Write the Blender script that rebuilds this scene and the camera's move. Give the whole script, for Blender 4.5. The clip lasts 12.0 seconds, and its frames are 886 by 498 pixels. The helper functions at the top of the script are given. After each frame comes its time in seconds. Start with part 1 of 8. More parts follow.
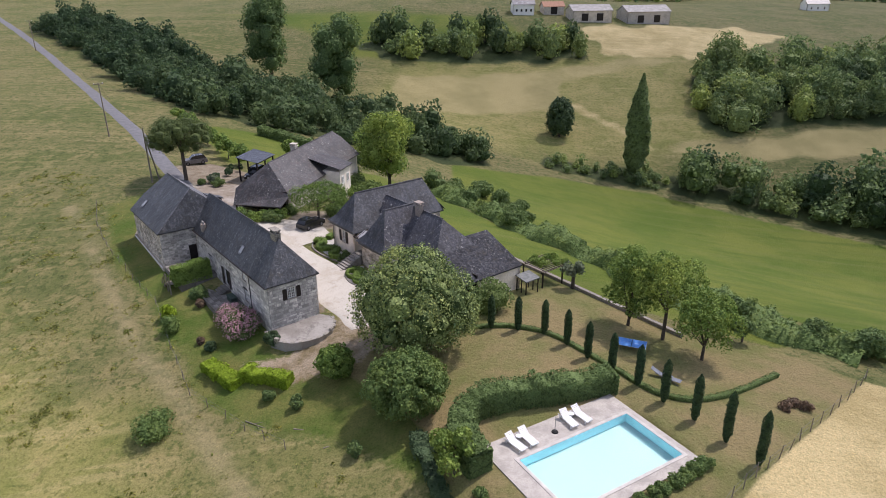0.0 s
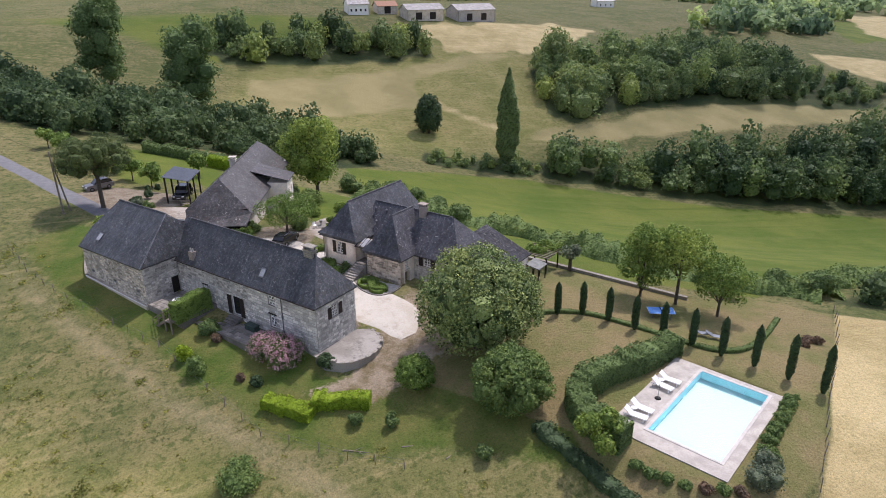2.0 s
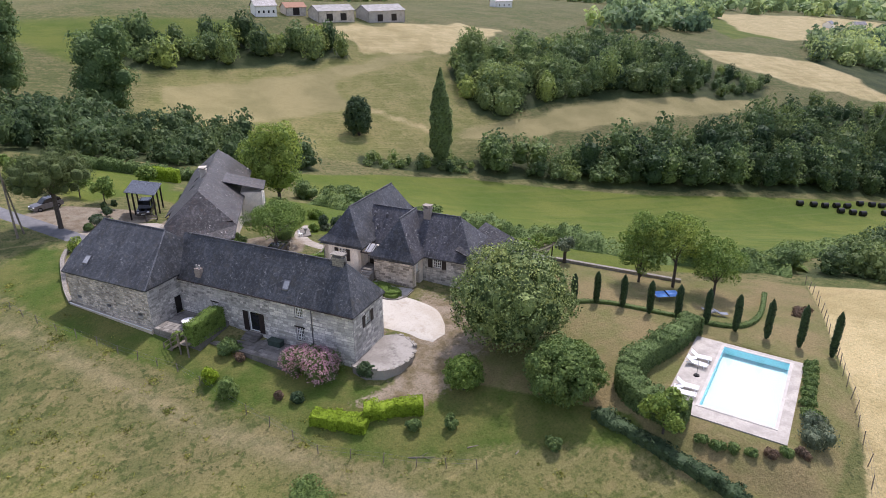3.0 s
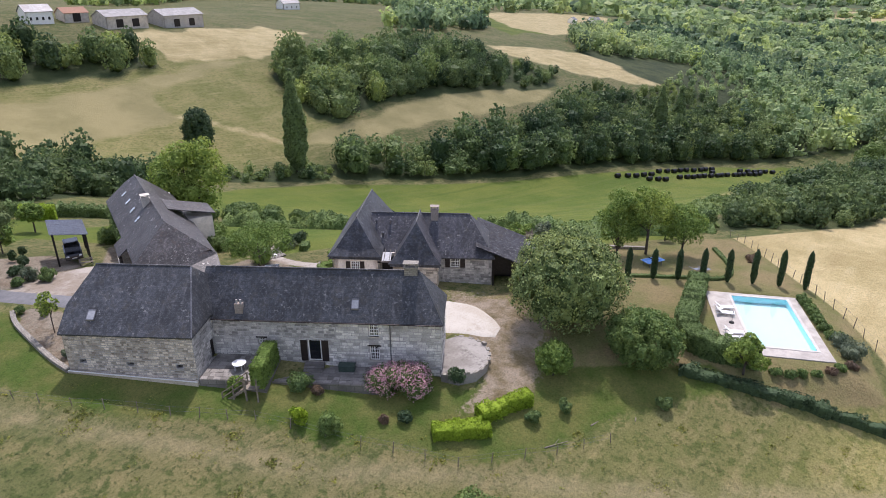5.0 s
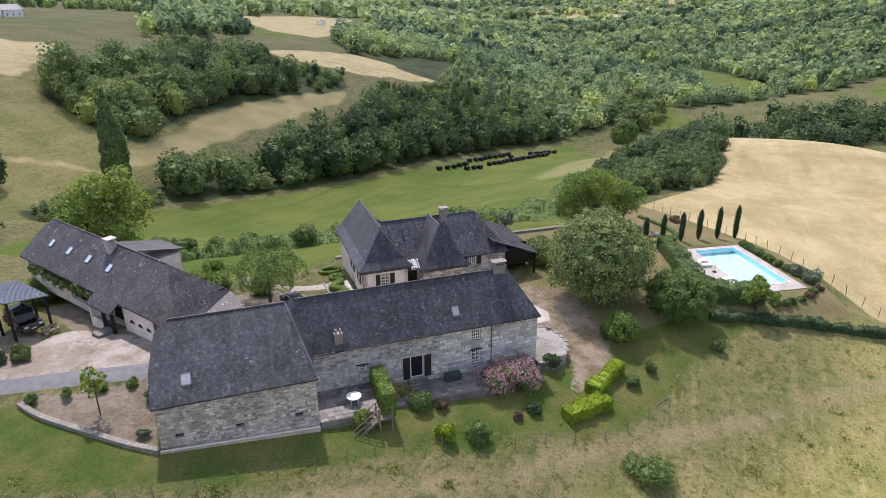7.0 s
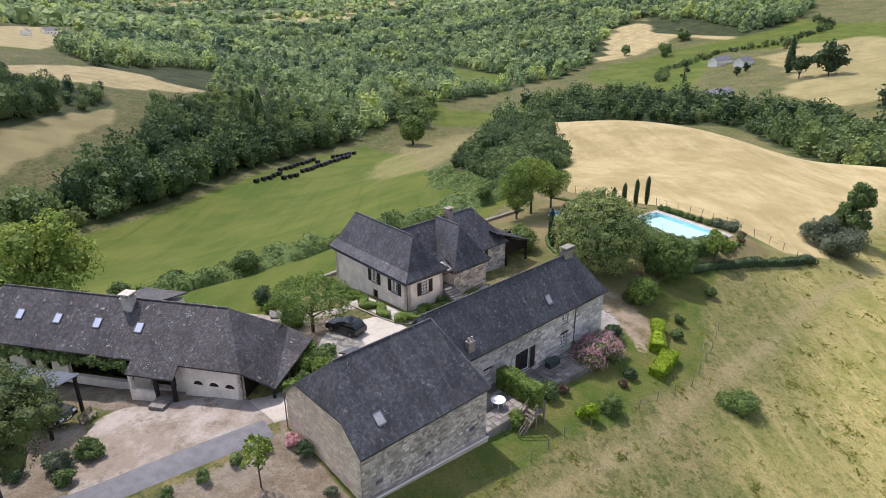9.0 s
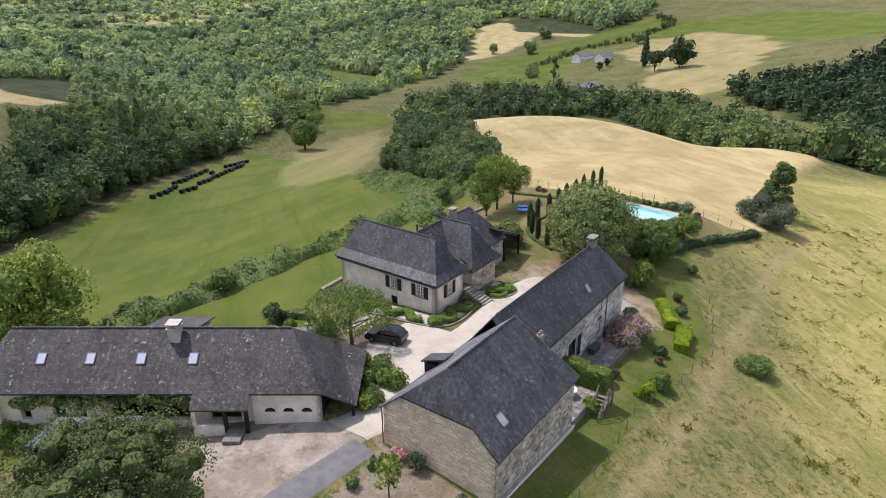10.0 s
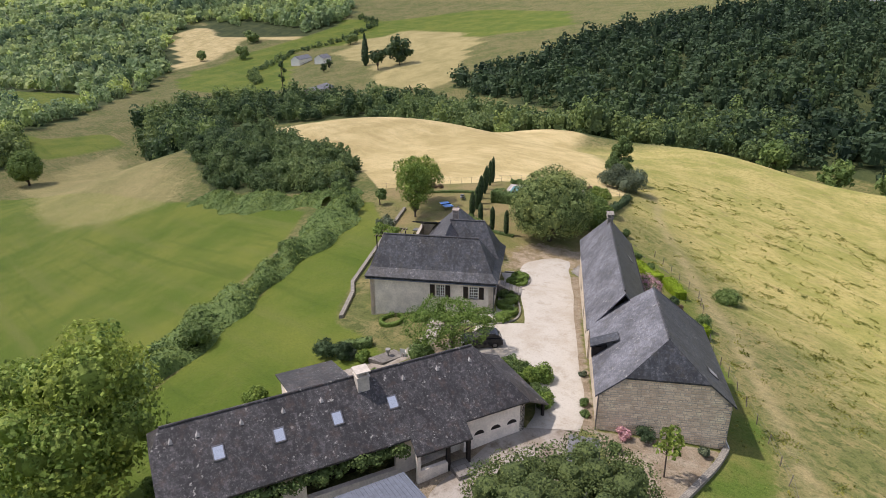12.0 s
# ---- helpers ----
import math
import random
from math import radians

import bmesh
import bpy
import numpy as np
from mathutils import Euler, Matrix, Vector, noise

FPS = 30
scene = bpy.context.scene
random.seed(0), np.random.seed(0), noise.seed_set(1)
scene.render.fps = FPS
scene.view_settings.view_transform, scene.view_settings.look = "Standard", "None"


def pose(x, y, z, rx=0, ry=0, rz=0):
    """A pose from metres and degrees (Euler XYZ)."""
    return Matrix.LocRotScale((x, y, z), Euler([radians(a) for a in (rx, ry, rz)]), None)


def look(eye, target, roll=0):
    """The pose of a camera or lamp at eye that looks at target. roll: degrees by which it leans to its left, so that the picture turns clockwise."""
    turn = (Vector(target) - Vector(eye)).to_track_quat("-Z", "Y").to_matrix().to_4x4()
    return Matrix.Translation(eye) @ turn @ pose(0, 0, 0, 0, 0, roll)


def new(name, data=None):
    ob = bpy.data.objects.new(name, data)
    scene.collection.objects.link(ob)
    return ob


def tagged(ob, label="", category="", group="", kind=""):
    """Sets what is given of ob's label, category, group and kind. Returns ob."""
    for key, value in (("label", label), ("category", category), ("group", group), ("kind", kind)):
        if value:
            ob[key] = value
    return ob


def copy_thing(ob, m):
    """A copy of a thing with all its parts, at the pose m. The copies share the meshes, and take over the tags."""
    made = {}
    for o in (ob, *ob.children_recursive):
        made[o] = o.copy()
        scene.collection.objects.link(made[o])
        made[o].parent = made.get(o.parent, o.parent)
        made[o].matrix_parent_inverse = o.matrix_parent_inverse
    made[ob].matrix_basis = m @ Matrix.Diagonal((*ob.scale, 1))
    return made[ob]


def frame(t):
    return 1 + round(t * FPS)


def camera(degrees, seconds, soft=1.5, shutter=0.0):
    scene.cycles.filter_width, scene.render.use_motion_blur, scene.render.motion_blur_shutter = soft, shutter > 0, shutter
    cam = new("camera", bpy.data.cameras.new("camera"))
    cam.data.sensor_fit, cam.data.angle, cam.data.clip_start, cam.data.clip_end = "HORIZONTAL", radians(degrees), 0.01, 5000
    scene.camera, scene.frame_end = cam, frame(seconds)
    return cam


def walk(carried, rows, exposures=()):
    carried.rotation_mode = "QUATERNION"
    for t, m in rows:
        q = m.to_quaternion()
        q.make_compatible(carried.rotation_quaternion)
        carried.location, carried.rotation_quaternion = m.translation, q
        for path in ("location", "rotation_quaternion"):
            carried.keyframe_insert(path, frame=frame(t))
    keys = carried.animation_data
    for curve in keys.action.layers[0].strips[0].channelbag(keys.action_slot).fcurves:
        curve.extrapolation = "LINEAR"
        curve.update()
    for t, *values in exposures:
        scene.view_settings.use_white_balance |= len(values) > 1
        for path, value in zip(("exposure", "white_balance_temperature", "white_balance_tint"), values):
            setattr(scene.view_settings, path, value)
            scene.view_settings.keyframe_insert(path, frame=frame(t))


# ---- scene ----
cam = camera(68.9, 12.0, 0.92)
METRES, EYE, TILT, LEAN, TURN = 170.0, 33.0, -22.65, 0.39, 0.0
ROWS = [
    (0.0, 0.0, 0.0, 0.0, 0.0, 0.0, -0.0),
    (0.5, -0.0324, 0.0008, 0.0007, -3.99, -0.07, 1.6),
    (1.0, -0.0663, 0.0041, 0.0022, -8.05, -0.25, 3.31),
    (1.5, -0.0992, 0.0096, 0.0043, -12.18, -0.55, 5.0),
    (2.0, -0.1326, 0.0179, 0.0076, -16.45, -0.99, 6.7),
    (2.5, -0.1679, 0.0293, 0.0126, -20.95, -1.56, 8.46),
    (3.0, -0.2011, 0.0433, 0.0183, -25.52, -2.27, 10.12),
    (5.0, -0.3232, 0.1295, 0.0529, -45.42, -6.78, 16.61),
    (5.5, -0.3494, 0.1581, 0.065, -50.73, -8.32, 17.94),
    (6.0, -0.3755, 0.1924, 0.0796, -56.93, -10.26, 19.35),
    (6.5, -0.395, 0.2244, 0.0929, -62.38, -12.07, 20.38),
    (7.0, -0.4137, 0.2638, 0.1094, -68.99, -14.38, 21.4),
    (9.0, -0.4389, 0.4225, 0.1752, -94.06, -23.71, 22.8),
    (9.5, -0.4336, 0.464, 0.1926, -100.46, -26.13, 22.55),
    (10.0, -0.4237, 0.5056, 0.2104, -107.04, -28.6, 22.03),
    (10.5, -0.4077, 0.5491, 0.2292, -114.18, -31.17, 21.17),
    (11.0, -0.3868, 0.5896, 0.2468, -120.92, -33.5, 20.11),
    (11.5, -0.3611, 0.6279, 0.2635, -127.73, -35.74, 18.74),
    (12.0, -0.3297, 0.6651, 0.2799, -134.73, -37.84, 17.05),
]
walk(cam, [(t, pose(0, 0, EYE, TILT, LEAN, TURN) @ pose(METRES * x, METRES * y, METRES * z, 90 + pitch, roll, yaw)) for t, x, y, z, yaw, pitch, roll in ROWS], [(0.0, 0.12, 6200, 22), (4.0, 0.40, 6050, 23), (8.0, 0.38, 6100, 21), (12.0, 0.11, 6480, 19)])

# ---- light ----
SUN_UP, SUN_AZ = 59.0, 53.0      # degrees above the horizon, and from +y towards +x
world = bpy.data.worlds.new("world")
scene.world = world
world.use_nodes = True
wn = world.node_tree.nodes
sky = wn.new("ShaderNodeTexSky")
sky.sky_type, sky.sun_disc = "NISHITA", False
sky.sun_elevation, sky.sun_rotation = radians(SUN_UP), radians(SUN_AZ)
sky.air_density, sky.dust_density = 1.0, 2.0
haze = wn.new("ShaderNodeMix")            # thin bright cloud all over the sky
haze.data_type = "RGBA"
haze.inputs[0].default_value = 0.42
haze.inputs[7].default_value = (4.7, 4.95, 5.4, 1)
world.node_tree.links.new(sky.outputs[0], haze.inputs[6])
world.node_tree.links.new(haze.outputs[2], wn["Background"].inputs[0])
wn["Background"].inputs[1].default_value = 0.15
sun = new("sun", bpy.data.lights.new("sun", "SUN"))
sun.data.energy, sun.data.angle, sun.data.color = 4.0, radians(1.8), (1.0, 0.93, 0.83)
sun_way = Vector((math.sin(radians(SUN_AZ)) * math.cos(radians(SUN_UP)), math.cos(radians(SUN_AZ)) * math.cos(radians(SUN_UP)), math.sin(radians(SUN_UP))))
sun.matrix_world = look(sun_way * 300, (0, 0, 0))


# ---- materials ----
class Nodes:
    """A short hand for node materials."""

    def __init__(self, name, rough=0.85, metal=0.0, spec=0.3):
        self.m = bpy.data.materials.new(name)
        self.m.use_nodes = True
        self.t = self.m.node_tree
        self.b = self.t.nodes["Principled BSDF"]
        self.b.inputs["Roughness"].default_value = rough
        self.b.inputs["Metallic"].default_value = metal
        self.b.inputs["Specular IOR Level"].default_value = spec
        self.pos = self.add("ShaderNodeNewGeometry").outputs["Position"]

    def add(self, kind, **ins):
        n = self.t.nodes.new(kind)
        for k, v in ins.items():
            self.put(n.inputs[k.replace("_", " ")], v)
        return n

    def put(self, socket, v):
        if isinstance(v, bpy.types.NodeSocket):
            self.t.links.new(v, socket)
        else:
            socket.default_value = v if not isinstance(v, tuple) or len(v) != 3 or socket.type != "RGBA" else (*v, 1)

    def noise(self, scale, detail=3.0, rough=0.6, at=None):
        n = self.add("ShaderNodeTexNoise", Vector=at or self.pos, Scale=scale, Detail=detail, Roughness=rough)
        return n.outputs["Fac"]

    def ramp(self, v, lo, hi, out=(0.0, 1.0)):
        n = self.add("ShaderNodeMapRange", Value=v)
        for k, x in zip(("From Min", "From Max", "To Min", "To Max"), (lo, hi, *out)):
            n.inputs[k].default_value = x
        n.interpolation_type = "SMOOTHSTEP"
        return n.outputs[0]

    def mix(self, f, a, b, blend="MIX"):
        n = self.t.nodes.new("ShaderNodeMix")
        n.data_type, n.blend_type = "RGBA", blend
        self.put(n.inputs[0], f)
        self.put(n.inputs[6], a)
        self.put(n.inputs[7], b)
        return n.outputs[2]

    def math(self, op, a, b=0.0):
        n = self.t.nodes.new("ShaderNodeMath")
        n.operation = op
        self.put(n.inputs[0], a)
        self.put(n.inputs[1], b)
        return n.outputs[0]

    def attr(self, name):
        n = self.t.nodes.new("ShaderNodeAttribute")
        n.attribute_name = name
        return n.outputs["Fac"]

    def uv(self):
        return self.t.nodes.new("ShaderNodeTexCoord").outputs["UV"]

    def island(self):
        return self.t.nodes.new("ShaderNodeNewGeometry").outputs["Random Per Island"]

    def thing(self):
        return self.t.nodes.new("ShaderNodeObjectInfo").outputs["Random"]

    def bump(self, height, strength=0.4, distance=0.05):
        n = self.add("ShaderNodeBump", Height=height, Strength=strength, Distance=distance)
        self.t.links.new(n.outputs[0], self.b.inputs["Normal"])

    def done(self, colour):
        self.put(self.b.inputs["Base Color"], colour)
        return self.m


def plain(name, c, rough=0.7, metal=0.0, vary=0.25, scale=3.0, bump=0.0, spec=0.3):
    n = Nodes(name, rough, metal, spec)
    f = n.noise(scale, 4.0)
    g = n.noise(scale * 9.0, 2.0)
    c1 = tuple(v * (1 - vary) for v in c)
    c2 = tuple(min(1, v * (1 + vary)) for v in c)
    col = n.mix(n.ramp(f, 0.3, 0.7), c1, c2)
    col = n.mix(n.ramp(g, 0.35, 0.7, (0.0, 0.35)), col, tuple(v * 0.6 for v in c))
    if bump:
        n.bump(g, bump, 0.03)
    return n.done(col)


def slate_material(name, tone, lichen, warm=0.0, worn=0.25, gloss=0.4):
    """Old slates: each its own tone, rain streaks down the slope, dark moss and pale lichen blots."""
    n = Nodes(name, 0.5 if gloss > 0.3 else 0.8, 0.0, gloss)
    uv = n.uv()
    brick = n.add("ShaderNodeTexBrick", Vector=uv, Color1=(0.82,) * 3, Color2=(1.22,) * 3, Mortar=(0.72,) * 3, Scale=1.0)
    brick.inputs["Mortar Size"].default_value = 0.012
    brick.inputs["Brick Width"].default_value = 0.26
    brick.inputs["Row Height"].default_value = 0.17
    big = n.noise(0.45, 5.0, 0.6)
    streak = n.noise(1.0, 5.0, 0.65, at=n.add("ShaderNodeMapping", Vector=uv, Scale=(2.4, 0.35, 1.0)).outputs[0])
    grain = n.noise(3.2, 5.0, 0.75)
    col = n.mix(n.ramp(big, 0.32, 0.68), tuple(v * 0.62 for v in tone), tuple(v * 1.4 for v in tone))
    col = n.mix(n.ramp(streak, 0.52, 0.74, (0.0, worn)), col, (0.20 + warm, 0.20, 0.205))
    col = n.mix(n.ramp(streak, 0.50, 0.30, (0.0, 0.6)), col, tuple(v * 0.5 for v in tone))
    col = n.mix(n.ramp(grain, 0.50, 0.72, (0.0, 0.5)), col, (0.165 + warm, 0.165, 0.175))
    col = n.mix(1.0, col, brick.outputs["Color"], "MULTIPLY")
    col = n.mix(n.ramp(grain, 0.52, 0.40, (0.0, 0.55)), col, tuple(v * 0.45 for v in tone))
    spots = n.noise(3.4, 4.0, 0.6)
    blot = n.ramp(spots, 0.595, 0.66)
    some = n.ramp(n.noise(0.7, 3.0), 0.44, 0.60)
    fine = n.ramp(n.noise(7.0, 5.0, 0.8), 0.56, 0.68, (0.0, 0.8))
    pale = n.math("MULTIPLY", n.math("MAXIMUM", n.math("MULTIPLY", blot, some), n.math("MULTIPLY", fine, n.ramp(big, 0.35, 0.6, (0.35, 1.0)))), lichen)
    col = n.mix(pale, col, (0.31 + warm, 0.31 + warm * 0.6, 0.30))
    moss = n.ramp(n.noise(1.3, 5.0, 0.7, at=n.add("ShaderNodeMapping", Vector=n.pos, Location=(3.1, 8.2, 1.7)).outputs[0]), 0.50, 0.68, (0.0, 0.5))
    col = n.mix(moss, col, (0.060 + warm, 0.054, 0.044))
    n.bump(brick.outputs["Color"], 0.5, 0.025)
    return n.done(col)


def stone_material(name, c1, c2, mortar, width=0.55, row=0.27, stain=0.4):
    n = Nodes(name, 0.9, 0.0, 0.2)
    uv = n.uv()
    wob = n.add("ShaderNodeTexNoise", Vector=uv, Scale=1.1, Detail=2.0)
    at = n.mix(0.06, uv, wob.outputs["Color"])
    brick = n.add("ShaderNodeTexBrick", Vector=at, Color1=c1, Color2=c2, Mortar=mortar, Scale=1.0)
    brick.inputs["Mortar Size"].default_value = 0.025
    brick.inputs["Mortar Smooth"].default_value = 0.4
    brick.inputs["Brick Width"].default_value = width
    brick.inputs["Row Height"].default_value = row
    brick.offset_frequency, brick.squash_frequency, brick.squash = 2, 3, 1.4
    big = n.noise(0.5, 5.0)
    fine = n.noise(9.0, 4.0, 0.7)
    col = n.mix(n.ramp(big, 0.42, 0.72, (0.0, stain)), brick.outputs["Color"], tuple(v * 0.35 for v in c1))
    col = n.mix(n.ramp(fine, 0.3, 0.75, (0.0, 0.45)), col, tuple(v * 0.55 for v in c2))
    n.bump(n.math("ADD", n.math("MULTIPLY", brick.outputs["Fac"], -1.0), n.math("MULTIPLY", fine, 0.6)), 0.5, 0.03)
    return n.done(col)


def leaf_material(name, dark, light, see=0.28, grain=2.6, spread=(0.15, 0.75)):
    """Leaves: each one its own shade, each bough its own tint, each tree its own tone."""
    n = Nodes(name, 0.65, 0.0, 0.2)
    dark, light = tuple(v * f for v, f in zip(dark, (0.94, 1.03, 0.92))), tuple(v * f for v, f in zip(light, (0.96, 1.04, 0.92)))
    col = n.mix(n.ramp(n.island(), 0.0, 1.0, spread), dark, light)
    tint = n.attr("tint")
    col = n.mix(n.math("MULTIPLY", tint, 0.8), col, tuple(v * f for v, f in zip(light, (1.25, 1.05, 0.75))))
    leafy = n.noise(grain, 4.0, 0.75)
    # mottling imitates shaded gaps and lit leaves, also on the solid cores
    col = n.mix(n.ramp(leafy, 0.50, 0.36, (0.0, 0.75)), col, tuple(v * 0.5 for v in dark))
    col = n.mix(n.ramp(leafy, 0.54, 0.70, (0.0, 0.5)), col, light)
    tone = n.attr("tone")
    col = n.mix(n.ramp(tone, 0.0, -1.0), col, n.mix(1.0, col, (0.34, 0.42, 0.50), "MULTIPLY"))
    col = n.mix(n.ramp(tone, 0.0, 1.0), col, n.mix(1.0, col, (1.5, 1.4, 1.05), "MULTIPLY"))
    n.bump(leafy, 0.9, 0.25)
    n.put(n.b.inputs["Base Color"], col)
    tr = n.add("ShaderNodeBsdfTranslucent", Color=col)
    mixer = n.add("ShaderNodeMixShader", Fac=see)
    n.t.links.new(n.b.outputs[0], mixer.inputs[1])
    n.t.links.new(tr.outputs[0], mixer.inputs[2])
    n.t.links.new(mixer.outputs[0], n.t.nodes["Material Output"].inputs["Surface"])
    return n.m


SLATE = slate_material("slate", (0.044, 0.049, 0.058), 0.4)
SLATE_BLUE = slate_material("blue_slate", (0.045, 0.050, 0.058), 0.5, 0.0, 0.4)
SLATE_OLD = slate_material("old_slate", (0.048, 0.050, 0.055), 0.9, 0.01, 0.35)
SLATE_BROWN = slate_material("mossy_slate", (0.042, 0.041, 0.043), 0.9, 0.02, 0.2)
# darkened, duller copy of the slate, offsetting the sun on the lean-to
SLATE_DARK = slate_material("dark_slate", (0.033, 0.035, 0.042), 0.6, 0.0, 0.15, 0.12)
SLATE_LICHEN = slate_material("lichened_slate", (0.052, 0.053, 0.064), 1.0, 0.0, 0.42)
# paler slate; on the barn's courtyard pitches the sky sheen is in its colour
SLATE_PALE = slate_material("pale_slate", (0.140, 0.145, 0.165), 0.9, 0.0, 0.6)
STONE = stone_material("grey_stone", (0.48, 0.465, 0.44), (0.38, 0.367, 0.348), (0.46, 0.445, 0.415))
STONE_WARM = stone_material("warm_stone", (0.66, 0.58, 0.46), (0.50, 0.43, 0.34), (0.70, 0.62, 0.50), 0.4, 0.16)
RENDER_WALL = plain("cream_render", (0.82, 0.74, 0.64), 0.9, vary=0.14, scale=0.8, bump=0.2)
RENDER_GREY = plain("grey_render", (0.50, 0.46, 0.40), 0.9, vary=0.2, scale=0.7, bump=0.25)
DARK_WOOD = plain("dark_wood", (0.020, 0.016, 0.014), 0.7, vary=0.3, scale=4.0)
SHUTTER = plain("shutter_paint", (0.030, 0.022, 0.020), 0.5, vary=0.2)
WHITE_PAINT = plain("white_paint", (0.82, 0.81, 0.78), 0.5, vary=0.06)
WHITE_PLASTIC = plain("white_plastic", (0.80, 0.80, 0.80), 0.35, vary=0.04)
METAL = plain("grey_metal", (0.20, 0.20, 0.21), 0.4, 0.7, 0.15)
ZINC = plain("ribbed_metal_sheet", (0.16, 0.18, 0.22), 0.45, 0.3, 0.15)
OLD_WOOD = plain("weathered_wood", (0.22, 0.19, 0.15), 0.85, vary=0.3, scale=5.0)
BRICKS = stone_material("chimney_brick", (0.38, 0.31, 0.27), (0.27, 0.21, 0.18), (0.38, 0.35, 0.31), 0.24, 0.08)
PAVING = stone_material("terrace_stone", (0.27, 0.25, 0.225), (0.17, 0.16, 0.145), (0.12, 0.11, 0.095), 0.7, 0.5, 0.6)
BED_GRAVEL = plain("bed_gravel", (0.44, 0.42, 0.38), 0.95, vary=0.2, scale=2.5, bump=0.3)
DECK = plain("pool_deck_stone", (0.385, 0.36, 0.325), 0.8, vary=0.2, scale=0.9, bump=0.1)
COPING = plain("coping_stone", (0.47, 0.45, 0.42), 0.8, vary=0.14, scale=1.5)
ASPHALT = plain("asphalt", (0.145, 0.147, 0.155), 0.85, vary=0.16, scale=1.2, bump=0.2)
def gravel_material(name, pale, earth, wet):
    """Driven gravel: swept pale stone, bare earth and darker damp patches."""
    n = Nodes(name, 0.95, 0.0, 0.15)
    col = n.mix(n.ramp(n.noise(0.22, 5.0, 0.7), 0.40, 0.62), pale, earth)
    col = n.mix(n.ramp(n.noise(0.6, 5.0, 0.75, at=n.add("ShaderNodeMapping", Vector=n.pos, Location=(5.0, 2.0, 0.0)).outputs[0]), 0.52, 0.68, (0.0, 0.75)), col, wet)
    grit = n.noise(7.0, 5.0, 0.8)
    col = n.mix(n.ramp(grit, 0.45, 0.70, (0.0, 0.5)), col, n.mix(1.0, col, (0.55, 0.53, 0.50), "MULTIPLY"))
    n.bump(grit, 0.4, 0.03)
    return n.done(col)


COBBLES = gravel_material("cobbled_terrace", (0.31, 0.295, 0.27), (0.21, 0.195, 0.175), (0.12, 0.11, 0.10))
GRAVEL = gravel_material("pale_gravel", (0.47, 0.447, 0.395), (0.41, 0.375, 0.315), (0.34, 0.305, 0.25))
DUSTY = gravel_material("dusty_gravel", (0.34, 0.315, 0.28), (0.23, 0.195, 0.155), (0.14, 0.115, 0.085))
BARK = plain("bark", (0.09, 0.075, 0.06), 0.95, vary=0.35, scale=5.0, bump=0.5)
LINER = plain("pool_liner", (0.46, 0.86, 0.92), 0.5, vary=0.04)
LINER_FLOOR = plain("pool_floor", (0.33, 0.53, 0.55), 0.5, vary=0.03)
BLUE_TOP = plain("blue_table_top", (0.10, 0.28, 0.70), 0.4, vary=0.06)
BLACK_CAR = plain("black_car_paint", (0.012, 0.013, 0.016), 0.2, vary=0.1, spec=0.6)
RUBBER = plain("rubber", (0.015, 0.015, 0.015), 0.8, vary=0.1)
WRAP = plain("bale_wrap", (0.010, 0.010, 0.012), 0.35, vary=0.2)
PALE_SHEET = plain("pale_roof_sheet", (0.30, 0.295, 0.285), 0.8, vary=0.2, scale=0.6)
TILE_RED = plain("red_tile", (0.32, 0.18, 0.12), 0.85, vary=0.2)


def glass_material(name, tint=(0.9, 0.95, 0.97), rough=0.03):
    n = Nodes(name, rough, 0.0, 0.5)
    n.b.inputs["Transmission Weight"].default_value = 1.0
    n.b.inputs["IOR"].default_value = 1.33
    return n.done(tint)


# near-black opaque panes; the unlit rooms behind are put into the colour
GLASS = plain("dark_pane", (0.014, 0.016, 0.020), 0.06, 0.0, 0.1, spec=0.6)
SKY_GLASS = plain("skylight_glass", (0.95, 0.96, 0.97), 0.2, 1.0, 0.02)
# flat grey copy of the glass: a weaker sky reflection, put in as colour
SKY_DULL = plain("dull_skylight", (0.34, 0.35, 0.37), 0.35, 0.0, 0.2, spec=0.5)
WATER = glass_material("pool_water", (0.93, 0.98, 0.99), 0.02)

LEAF_OAK = leaf_material("leaf_oak", (0.085, 0.140, 0.046), (0.225, 0.305, 0.110))
# wide contrast: dark gaps and sunlit clumps are put into the leaf colours
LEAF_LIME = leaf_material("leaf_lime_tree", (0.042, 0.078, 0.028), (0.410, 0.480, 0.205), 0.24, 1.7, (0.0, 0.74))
LEAF_DARK = leaf_material("leaf_dark", (0.036, 0.064, 0.036), (0.098, 0.146, 0.080), 0.28, 1.2, (0.2, 0.65))
LEAF_CYPRESS = leaf_material("leaf_cypress", (0.026, 0.050, 0.024), (0.075, 0.118, 0.052), 0.1)
LEAF_PINE = leaf_material("leaf_pine", (0.055, 0.082, 0.036), (0.155, 0.195, 0.075), 0.2)
LEAF_SUNNY = leaf_material("leaf_sunny", (0.085, 0.140, 0.030), (0.380, 0.470, 0.130), 0.36, 1.8, (0.05, 0.8))
LEAF_BOX = leaf_material("leaf_box", (0.095, 0.150, 0.036), (0.190, 0.275, 0.070), 0.2)
LEAF_BRIGHT = leaf_material("leaf_bright", (0.085, 0.150, 0.034), (0.275, 0.370, 0.105), 0.3, 2.2, (0.08, 0.78))
LEAF_HEDGE = leaf_material("leaf_hedge", (0.072, 0.120, 0.048), (0.210, 0.285, 0.115))
LEAF_GOLD = leaf_material("leaf_gold_hedge", (0.145, 0.235, 0.016), (0.370, 0.480, 0.045), 0.3)
LEAF_GREY = leaf_material("leaf_grey", (0.085, 0.110, 0.080), (0.205, 0.240, 0.180))
